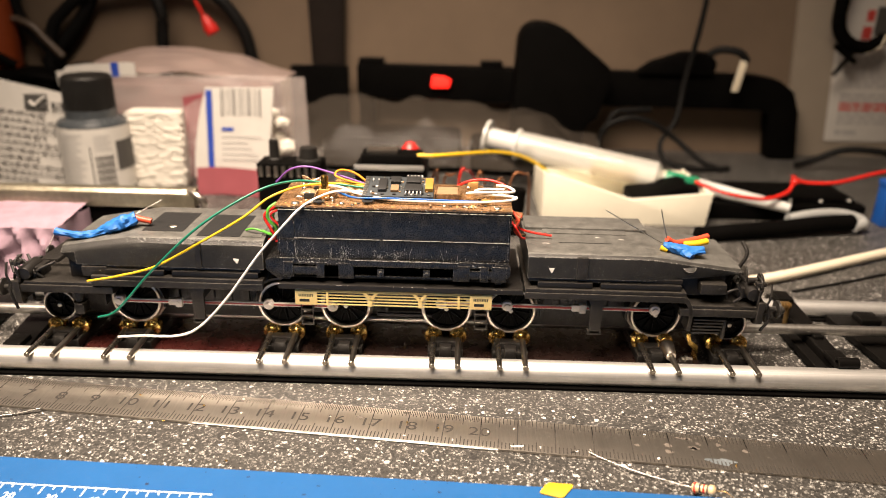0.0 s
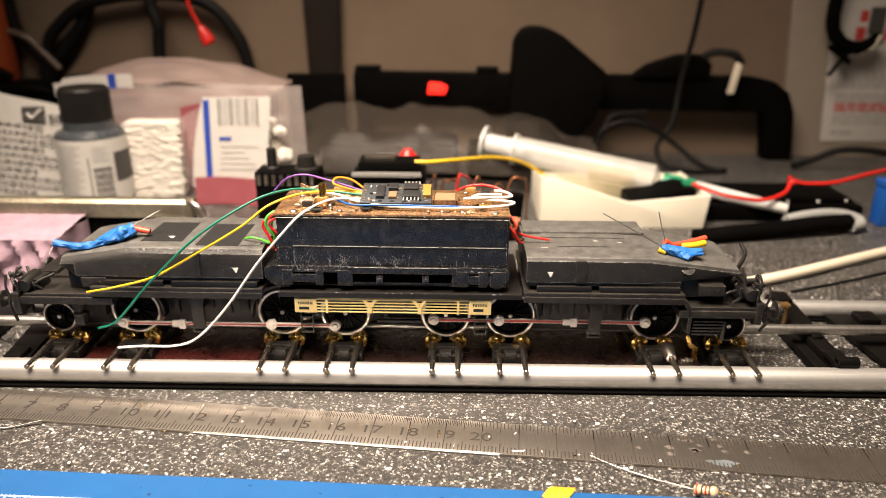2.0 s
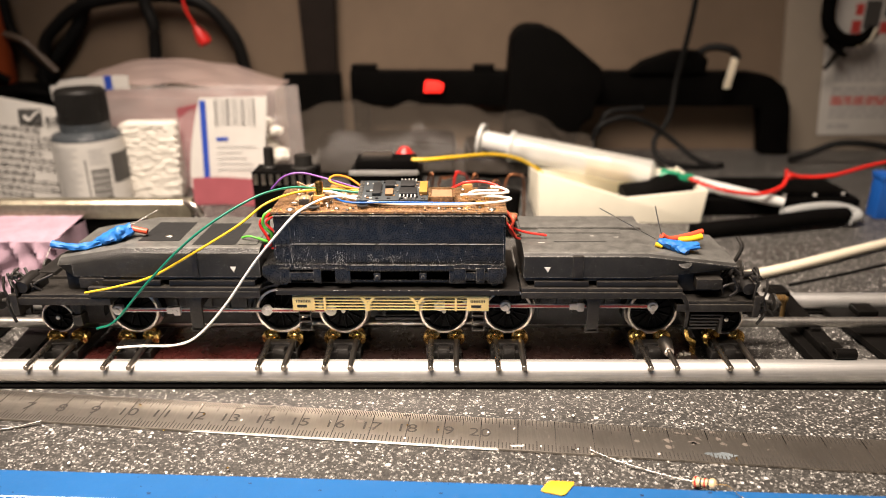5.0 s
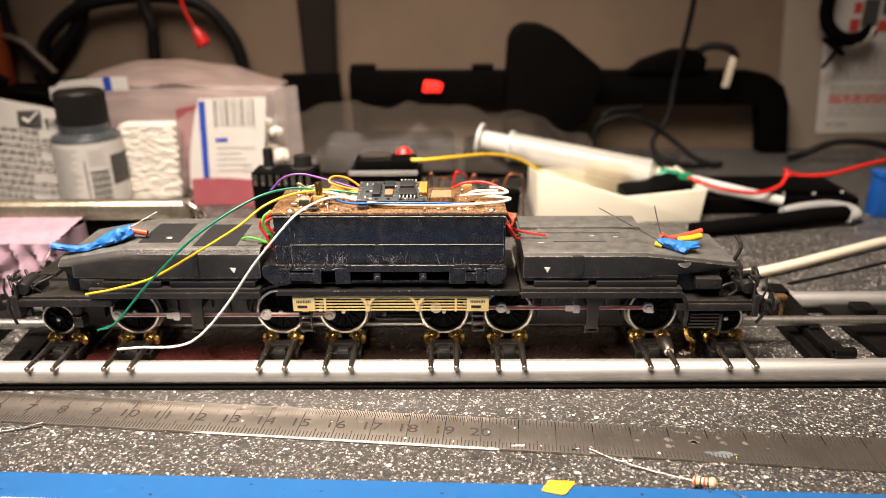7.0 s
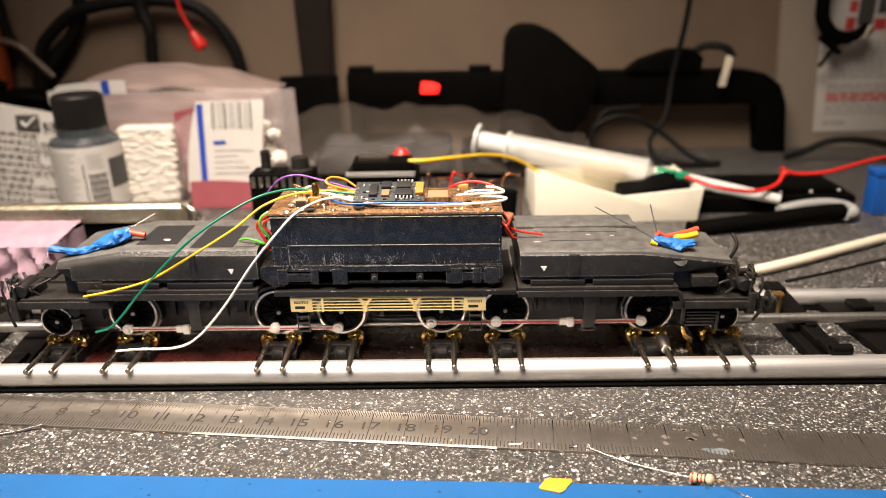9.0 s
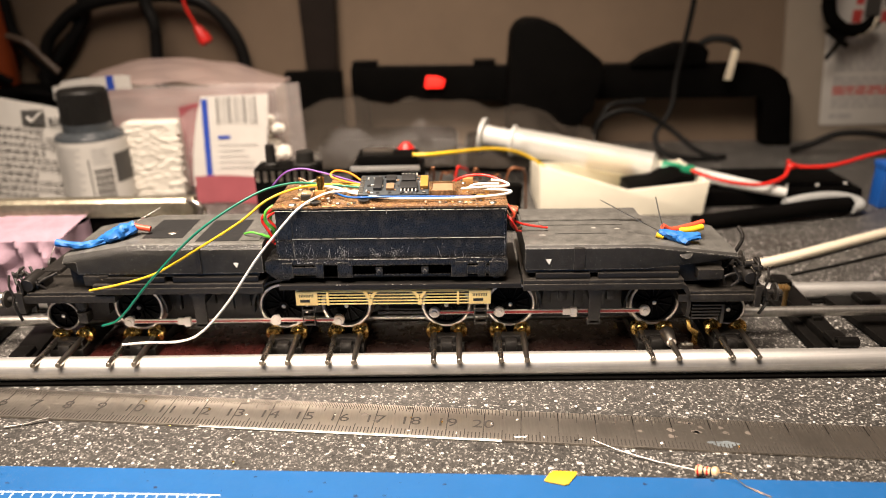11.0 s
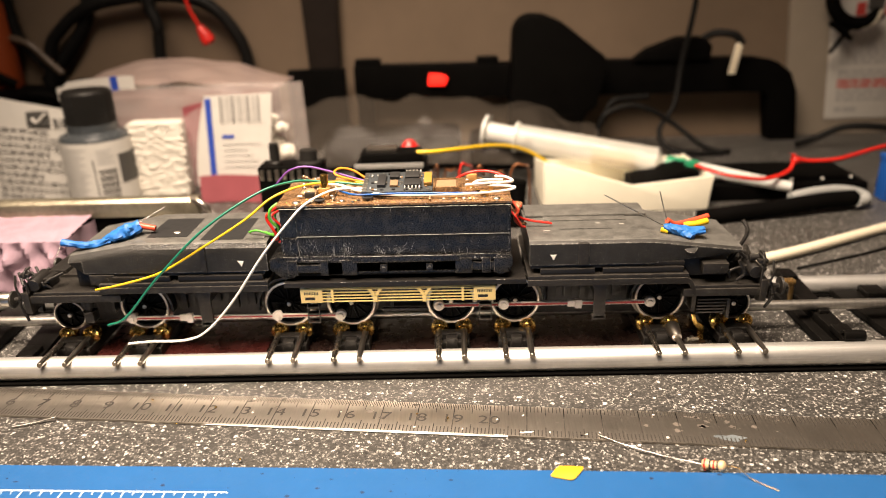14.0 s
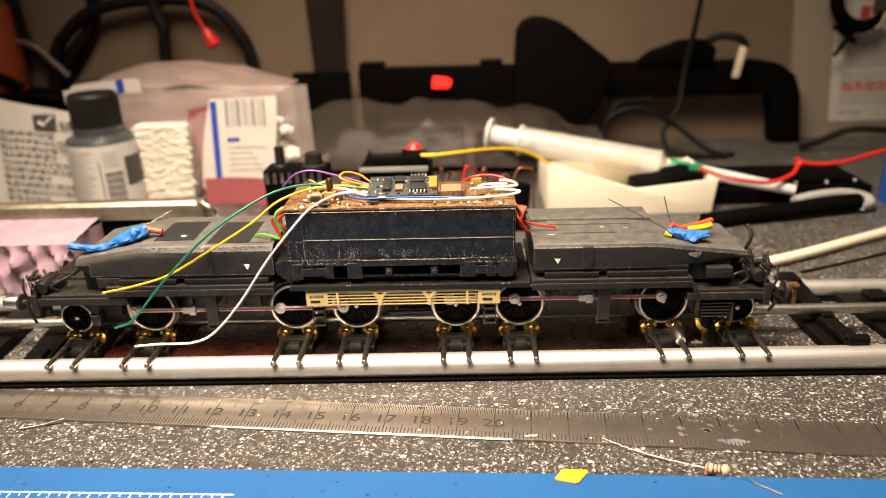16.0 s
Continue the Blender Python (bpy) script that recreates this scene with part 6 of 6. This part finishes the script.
def cream_carton():
    t = thing("cream_carton", (9.5, 17, 0), "open cream cardboard box with cut-down side", "box")
    bm = B()
    prism(bm, [(5.45, 0.004), (13.4, 0.004), (13.6, 1.68), (9.75, 1.28), (5.45, 2.55)], "y", 14.85, 15.02, 0.02)
    part("front_side", bm, CARTON, t)
    bm = B()
    prism(bm, [(15.02, 0.004), (19.5, 0.004), (19.5, 1.6), (15.02, 1.68)], "x", 13.35, 13.5, 0.02)
    part("end_side", bm, CARTON, t)
    bm = B()
    prism(bm, [(15.02, 0.004), (19.5, 0.004), (19.5, 1.6), (15.02, 2.5)], "x", 5.46, 5.6, 0.02)
    part("end_side", bm, CARTON, t)
    bm = B()
    bx(bm, 5.6, 13.35, 19.3, 19.5, 0.004, 1.5, 0.02)
    part("back_side", bm, CARTON, t)
    bm = B()
    bx(bm, 5.6, 13.35, 15.02, 19.3, 0.004, 0.12, 0.0)
    part("base", bm, CARTON, t)
    s = thing("black_sponge", (11.5, 16.5, 0.12), "black sponge pad inside the carton", "sponge")
    bm = B()
    prism(bm, [(9.9, 0.125), (13.1, 0.125), (13.1, 1.75), (12.4, 1.85), (11.0, 1.35), (9.9, 1.2)], "y", 15.4, 17.6, 0.08)
    part("pad", bm, SOFT_BLACK, s)


def bench_right():
    t = thing("black_tray", (17.5, 17.5, 0), "black plastic tray with glossy film", "tray")
    bm = B()
    bx(bm, 13.9, 21.6, 15.9, 19.5, 0.004, 0.85, 0.1)
    bx(bm, 14.3, 21.2, 16.3, 19.2, 0.8, 1.1, 0.1)
    part("tray", bm, SOFT_BLACK, t)
    rnd = random.Random(2)
    # added clear beads stand in for glints on the glossy film
    for k in range(5):
        bm = B()
        x = 14.8 + k * 1.5
        ball(bm, (x, 16.0 + rnd.uniform(-0.1, 0.2), 1.08), 0.10, 0.08, 0.08, 2)
        part("glint_bead", bm, SYRINGE, t, "small clear bead standing for a glint on the film")
    t = thing("side_cutter", (17, 13.8, 0), "hand tool with black grip and grey end loop", "hand tool")
    bm = B()
    wire(bm, [(12.4, 12.8, 0.30), (14.2, 13.2, 0.36), (16.5, 13.6, 0.46), (18.6, 14.1, 0.55), (20.2, 14.5, 0.52)], 0.43, 14, 8, flat=0.9)
    part("grip", bm, SOFT_BLACK, t, "black rubber grip")
    bm = B()
    wire(bm, [(17.0, 14.1, 0.75), (18.2, 14.5, 0.85), (19.6, 14.8, 0.85), (20.6, 14.8, 0.65), (20.8, 14.5, 0.45), (20.2, 14.2, 0.38)], 0.24, 12, 8)
    part("end_loop", bm, GRIP_GREY, t, "grey plastic end loop")
    t = thing("red_lead", (16, 15.5, 0), "red wire with a knot over the tray", "wire")
    bm = B()
    wire(bm, [(12.9, 16.4, 1.9), (13.4, 15.8, 1.80), (14.41, 15.0, 1.63), (16.07, 15.0, 1.42), (17.34, 15.5, 1.62), (17.9, 16.0, 2.05), (18.6, 16.0, 1.98), (19.97, 16.0, 2.05), (22.0, 16.6, 2.36), (24.4, 17.4, 2.6)], 0.10, 8, 8)
    ball(bm, (17.9, 16.0, 2.05), 0.26, 0.22, 0.2, 2)
    wire(bm, [(17.8, 16, 2.0), (17.7, 15.95, 2.35)], 0.10, 6, 0)
    part("wire", bm, W_RED, t)
    t = thing("cream_cable", (17, 10, 0), "cream round cable on the worktop", "cable")
    bm = B()
    wire(bm, [(11.6, 7.4, 0.25), (13.5, 8.05, 0.25), (15.1, 8.75, 0.25), (17.3, 9.85, 0.25), (20.6, 11.5, 0.25), (25, 13.5, 0.25)], 0.21, 10, 8)
    part("cable", bm, W_CREAM, t)
    t = thing("thin_black_lead", (18, 8.6, 0), "thin black lead on the worktop", "cable")
    bm = B()
    wire(bm, [(14.5, 7.4, 0.06), (17, 8.4, 0.06), (20.6, 9.9, 0.06), (25, 11, 0.06)], 0.055, 6, 8)
    part("cable", bm, W_BLACK, t)
    t = thing("blue_box", (23.4, 16, 0), "blue plastic box on the worktop", "box")
    bm = B()
    bx(bm, 22.1, 25.0, 15.3, 16.2, 0.004, 2.0, 0.1)
    part("body", bm, BLUE_BOX, t)
    bm = B()
    bx(bm, 22.05, 25.05, 15.25, 16.25, 1.95, 2.28, 0.08)
    part("lid", bm, BLUE_BOX, t)


def back_row():
    t = thing("black_shelf_frame", (8, 28.6, 0), "black plastic shelf frame with rounded corner", "shelf")
    bm = B()
    prism(bm, [(-5.3, 3.4), (-5.3, 5.55), (20.4, 5.35), (21.6, 5.1), (22.6, 4.4), (23.1, 3.2), (23.5, 0.004), (21.7, 0.004), (21.3, 2.9), (20.9, 3.2)], "y", 28.2, 29.6, 0.12)
    bx(bm, -5.2, -4.2, 28.3, 29.5, 0.004, 3.5, 0.05)
    part("frame", bm, SOFT_BLACK, t)
    for x0, x1, z in ((-5.2, -3.6, 5.9), (2.6, 4.0, 5.85)):
        bm = B()
        bx(bm, x0, x1, 28.3, 29.5, 5.3, z, 0.08)
        part("stud", bm, SOFT_BLACK, t)
    t = thing("red_lit_switch", (0.05, 28.0, 4.2), "glowing red rocker switch on the black frame", "switch")
    bm = B()
    prism(bm, [(-0.55, 4.25), (0.6, 4.25), (0.75, 4.75), (0.3, 4.95), (-0.45, 5.0)], "y", 27.9, 28.21, 0.08)
    part("rocker", bm, RED_GLOW, t)
    t = thing("black_horn", (7, 27, 0), "black tapered plastic charger body", "charger")
    bm = B()
    prism(bm, [(4.5, 0.004), (4.6, 4.5), (4.75, 7.7), (5.1, 8.3), (5.7, 8.55), (6.6, 8.5), (7.6, 8.1), (10.3, 6.0), (10.4, 5.3), (9.8, 3.0), (9.2, 2.6), (8.6, 0.004)], "y", 25.4, 28.0, 0.25)
    part("body", bm, SOFT_BLACK, t)
    bm = B()
    wire(bm, [(8.8, 26.2, 1.2), (9.8, 25.9, 0.6), (11.0, 25.4, 0.25), (12.2, 24.8, 0.2)], 0.18, 8, 6)
    part("cable", bm, W_BLACK, t)
    t = thing("power_plug", (16, 28, 5.4), "black mains plug lying on the frame with cable", "plug")
    bm = B()
    prism(bm, [(12.4, 5.35), (13.4, 6.1), (15.3, 6.75), (16.8, 6.75), (17.4, 6.2), (17.3, 5.35)], "y", 27.9, 29.2, 0.2)
    part("plug_body", bm, SOFT_BLACK, t)
    bm = B()
    wire(bm, [(16.5, 28.2, 6.4), (17.4, 28, 6.95), (18.5, 27.6, 6.85), (19.0, 27.5, 6.3)], 0.24, 8, 8)
    part("cable", bm, W_BLACK, t)
    bm = B()
    prism(bm, [(18.3, 4.5), (18.7, 4.5), (19.0, 6.4), (18.6, 6.4)], "y", 27.3, 27.6, 0.06)
    part("pale_tag", bm, W_CREAM, t, "pale cable tag")
    t = thing("hanging_cable", (15, 27, 0), "thin black cable hanging behind the frame", "cable")
    bm = B()
    wire(bm, [(16.1, 27.3, 13.5), (15.8, 27, 9.75), (15.6, 27, 7.81), (15.19, 27, 5.11), (14.8, 26.4, 2.85), (13.9, 26, 1.44), (14.22, 25, 0.5), (16, 24.6, 0.2), (18, 25, 0.2)], 0.17, 8, 8)
    part("cable", bm, W_BLACK, t)
    t = thing("looped_cable", (13, 26, 0), "black cable loop on the worktop", "cable")
    bm = B()
    wire(bm, [(10.2, 25.6, 0.2), (10.1, 26, 1.4), (10.4, 26, 2.4), (11.82, 26, 3.0), (13.25, 26, 2.69), (14.74, 26, 1.79), (16.3, 25, 0.6), (17.5, 24.6, 0.2)], 0.17, 8, 8)
    wire(bm, [(10.3, 26, 1.9), (10.9, 26.2, 3.2), (12.2, 26.4, 3.4), (13.2, 26.5, 3.45)], 0.17, 8, 8)
    part("cable", bm, W_BLACK, t)
    t = thing("side_cable", (25, 24, 0), "black cable running along the wall foot", "cable")
    bm = B()
    wire(bm, [(22.5, 26, 0.25), (23.6, 26, 0.6), (25.0, 25.6, 1.35), (26.6, 25.0, 1.5), (28.4, 24.4, 1.2), (30, 24, 0.6), (30.6, 24, 0.25)], 0.22, 8, 8)
    part("cable", bm, W_BLACK, t)
    t = thing("dark_post", (-7.2, 29.5, 0), "dark brown upright post against the wall", "post")
    bm = B()
    prism(bm, [(-8.1, 0.004), (-6.4, 0.004), (-5.95, 16), (-8.6, 16)], "y", 29.0, 29.9, 0.06)
    part("post", bm, POST_BROWN, t)
    bm = B()
    bx(bm, -9.6, -5.9, 28.3, 29.0, 0.004, 5.4, 0.1)
    part("foot_bracket", bm, SOFT_BLACK, t)
    t = thing("printed_wall_sheet", (28, 29.5, 1), "white printed sheet with red lines on the pale panel", "poster")
    p = Vector((25.75, 29.55, 1.05))
    u, v = Vector((1, 0, 0)), Vector((0, 0, 1))
    bm = B()
    prism(bm, [(25.75, 1.05), (30.9, 1.05), (30.4, 11.4), (24.85, 11.4)], "y", 29.50, 29.56, 0.01)
    part("paper", bm, PAPER, t)
    rnd = random.Random(8)
    for z, m, h in [(1.5, INK_LIGHT, 0.3)] + [(2.2 + 0.30 * k, INK_RED if k in (3, 4) else INK_LIGHT, 0.19) for k in range(16) if k not in (7,)]:
        bm = B()
        a = 0.62 - 0.05 * z
        while a < 4.8:
            w = rnd.uniform(0.3, 0.9)
            bar_face(bm, p + Vector((0, -0.055, -1.05)), u, v, a, min(a + w, 5.0), z, z + h, 0.006)
            a += w + 0.12
            if z < 1.6 and a > 1.2:
                break
        part("print_line", bm, m, t)
    for a0, a1, z0, z1, m in ((0.9, 1.5, 7.6, 8.4, INK_RED), (1.6, 2.6, 7.9, 9.6, INK), (1.0, 1.5, 8.7, 9.4, INK_RED), (2.7, 3.5, 7.6, 8.3, INK_RED), (2.8, 3.6, 8.6, 9.7, INK), (3.8, 4.8, 7.6, 9.8, INK_RED)):
        bm = B()
        bar_face(bm, p + Vector((0, -0.055, -1.05)), u, v, a0, a1, z0, z1, 0.006)
        part("printed_block", bm, m, t)
    t = thing("hook_clamp", (25.5, 28.6, 7), "black hook-shaped clamp with crossed handle", "clamp")
    bm = B()
    wire(bm, [(25.2, 28.9, 13.0), (24.7, 28.8, 10.2), (24.75, 28.7, 8.4), (25.6, 28.6, 7.4), (26.8, 28.6, 7.25), (27.7, 28.7, 7.8)], 0.42, 10, 8)
    part("hook", bm, SOFT_BLACK, t)
    bm = B()
    wire(bm, [(24.7, 28.6, 7.3), (26.1, 28.5, 6.3)], 0.17, 8, 0)
    wire(bm, [(26.0, 28.55, 7.1), (24.9, 28.45, 5.5)], 0.14, 8, 0)
    wire(bm, [(25.4, 28.6, 6.8), (25.9, 28.6, 7.5)], 0.2, 8, 0)
    part("cross_handle", bm, SOFT_BLACK, t)
    bm = B()
    wire(bm, [(26.6, 28.4, 6.9), (27.3, 28.3, 7.3), (27.6, 28.3, 8.0)], 0.1, 8, 6)
    part("pale_wire", bm, W_CREAM, t)
    # added panel, paler than the wall, gives the wall's change of shade
    t = thing("wall_shade_panel", (27.5, 29.8, 0), "added pale panel that makes the wall's change of shade", "board")
    bm = B()
    prism(bm, [(23.3, 0.004), (31.9, 0.004), (31.9, 16), (21.9, 16)], "y", 29.58, 29.98, 0.03)
    part("board", bm, WALL_PANEL, t)


def left_cables():
    def cable(name, label, pts, r, m=None):
        t = thing(name, pts[0], label, "cable")
        bm = B()
        wire(bm, pts, r, 10, 8)
        part("cable", bm, m or W_BLACK, t)
    g = "thick black cable arching against the wall"
    cable("arched_cable", g, [(-25.6, 29, 3.0), (-25.1, 29, 6.8), (-24.0, 29, 8.35), (-21.8, 29, 9.7), (-17.8, 29, 10.2), (-14.6, 29, 9.7), (-12.8, 29, 7.9), (-12.2, 29, 5.9), (-12.1, 29, 3.0), (-12.1, 29, 0.5)], 0.40)
    cable("arched_cable", g, [(-17.9, 28.4, 14), (-17.75, 28.2, 10.04), (-17.33, 28, 8.37), (-17.48, 28, 6.31), (-17.6, 28, 0.4)], 0.38)
    cable("arched_cable", g, [(-21.9, 29.6, 14), (-22.2, 29.5, 10), (-22.9, 29.5, 8.26), (-24.4, 29.5, 6.49), (-26, 29.5, 5)], 0.42)
    cable("arched_cable", g, [(-27.6, 29.3, 14), (-27.1, 29, 10.09), (-26.87, 29, 8.03), (-25.76, 29, 6.44), (-24.5, 29, 5.2)], 0.36)
    cable("grey_lead", "thin grey lead between the cables", [(-32, 28.6, 8.0), (-28.0, 28.6, 8.0), (-26.2, 28.6, 7.6), (-25.2, 28.6, 6.6), (-24.3, 28.6, 5.6)], 0.22, W_GREY)
    t = thing("dark_cable_heap", (-26, 28, 0), "heap of dark cables and adapters", "cable heap")
    rnd = random.Random(12)
    for x0, x1, y0, h in ((-33, -24.2, 26.5, 4.9), (-24.1, -20.8, 27.2, 5.2)):
        bm = B()
        bx(bm, x0, x1, y0, 29.7, 0.004, h, 0.4)
        part("adapter", bm, SOFT_BLACK, t, "black plastic adapter")
    for k in range(10):
        bm = B()
        a = Vector((rnd.uniform(-30, -22), 26.6 + rnd.random(), rnd.uniform(0.5, 5)))
        wire(bm, [a, a + Vector((1.5, -0.4, rnd.uniform(-1, 1.2))), a + Vector((3, 0, rnd.uniform(-1, 1)))], 0.3, 8, 5)
        part("cable", bm, SOFT_BLACK, t)
    t = thing("orange_can", (-28.6, 28.6, 4.85), "orange plastic object behind the cables", "container")
    bm = B()
    cyl(bm, (-28.6, 28.6, 4.85), (-28.6, 28.6, 10.2), 1.45, seg=32, bev=0.2)
    part("can", bm, ORANGE, t)
    t = thing("red_clip_lead", (-14.2, 27, 7.4), "red insulated crocodile clip hanging on a red lead", "clip lead")
    bm = B()
    wire(bm, [(-15.3, 27.1, 14), (-14.95, 27, 10.05), (-14.5, 27, 8.7), (-14.3, 27, 8.3)], 0.1, 8, 6)
    part("lead", bm, W_RED, t)
    bm = B()
    lathe(bm, [(0.0, 0.0), (0.22, 0.0), (0.30, 0.3), (0.42, 0.7), (0.42, 1.05), (0.3, 1.15), (0.0, 1.15)], (-14.35, 27, 8.4), (0.45, 0, -0.9), 14)
    part("clip", bm, RED_CLIP, t, "red clip sleeve")


ORANGE = plain("orange_plastic", (0.30, 0.055, 0.012), 0.5)


def small_front():
    t = thing("yellow_sticker_chip", (3.8, -4.6, 0.22), "small yellow square piece on the mat edge", "sticker")
    bm = B()
    prism(bm, [(3.39, -4.72), (3.55, -4.47), (3.66, -4.38), (4.22, -4.42), (4.20, -4.52), (3.95, -4.86), (3.85, -4.89), (3.45, -4.77)], "z", 0.226, 0.262, 0.008)
    part("chip", bm, STICKER, t)
    t = thing("resistor", (7.3, -4.25, 0.1), "carbon film resistor with coloured bands and bent lead", "resistor")
    a, b = Vector((7.08, -4.33, 0.20)), Vector((7.55, -4.62, 0.35))
    L = (b - a).length
    bm = B()
    lathe(bm, [(0.0, 0.0), (0.07, 0.01), (0.125, 0.05), (0.13, 0.13), (0.105, 0.17), (0.105, L - 0.17), (0.13, L - 0.13), (0.125, L - 0.05), (0.07, L - 0.01), (0.0, L)], a, b - a, 20)
    body = part("body", bm, TAN, t, "tan resistor body")
    d = (b - a).normalized()
    for k, m in ((0.07, W_RED), (0.19, CHIP), (0.28, W_RED), (0.37, CHIP)):
        bm = B()
        cyl(bm, a + d * k, a + d * (k + 0.045), 0.133 if k < 0.1 or k > 0.38 else 0.11, seg=20)
        part("band", bm, m, body)
    bm = B()
    wire(bm, [a + d * 0.02, (6.75, -4.14, 0.16), (6.21, -3.80, 0.08), (5.43, -3.42, 0.11), (5.1, -3.2, 0.12), (4.85, -3.0, 0.12)], 0.016, 7, 8)
    part("lead", bm, LEAD, t, "bright bent lead")
    bm = B()
    wire(bm, [b - d * 0.02, b + d * 0.25, (8.05, -4.98, 0.26), (8.5, -5.35, 0.245)], 0.010, 7, 8)
    part("lead", bm, OLD_BRASS, t, "thin tarnished bent lead")
    t = thing("wire_offcut", (-10.5, -1.95, 0.0), "short bright wire offcut beside the ruler", "wire")
    bm = B()
    wire(bm, [(-11.2, -2.12, 0.04), (-10.7, -1.99, 0.05), (-10.1, -1.80, 0.12)], 0.03, 7, 5)
    part("wire", bm, LEAD, t)
    t = thing("brass_contact", (8.75, 1.6, 0.3), "bent brass contact strip with screw beside the rollers", "contact")
    bm = B()
    prism(bm, [(8.50, 1.22), (8.62, 1.22), (8.70, 0.95), (8.93, 0.80), (8.95, 0.304), (8.76, 0.304), (8.76, 0.70), (8.60, 0.86)], "y", 1.52, 1.58, 0.01)
    part("strip", bm, BRASS, t)
    bm = B()
    lathe(bm, [(0, 0), (0.07, 0), (0.07, 0.1), (0.12, 0.12), (0.12, 0.2), (0.07, 0.22), (0.07, 0.35), (0, 0.35)], (8.35, 1.25, 0.48), (1, 0, 0), 12)
    bx(bm, 8.30, 8.72, 1.2, 1.4, 0.302, 0.42, 0.02)
    part("screw", bm, SOLDER, t, "bright screw")
    # table crumbs
    rnd = random.Random(21)
    for k in range(26):
        x, y = rnd.uniform(-9, 11), rnd.uniform(-3.9, -0.3)
        c = thing("crumb", (x, y, 0), "tiny pale solder or glue crumb on the worktop", "crumb", "crumbs")
        bm = B()
        ball(bm, (x, y, 0.10 if -3.9 < y < -0.1 else 0.03), rnd.uniform(0.02, 0.045), rnd.uniform(0.02, 0.05), 0.02, 1)
        part("grain", bm, W_WHITE if k % 4 else BRASS, c)


build_setting()
build_mat()
build_ruler()
build_stand()
for i, x in enumerate(ROLLER_X):
    roller_pair(x, i == 6)
loco, moving = build_loco()
for make in (paint_bottle, printed_pack, swab_bag, label_card, folded_bag, bar_and_box, foam_block, modules, grey_bag, syringe,
             cream_carton, bench_right, back_row, left_cables, small_front):
    make()
motions(moving)
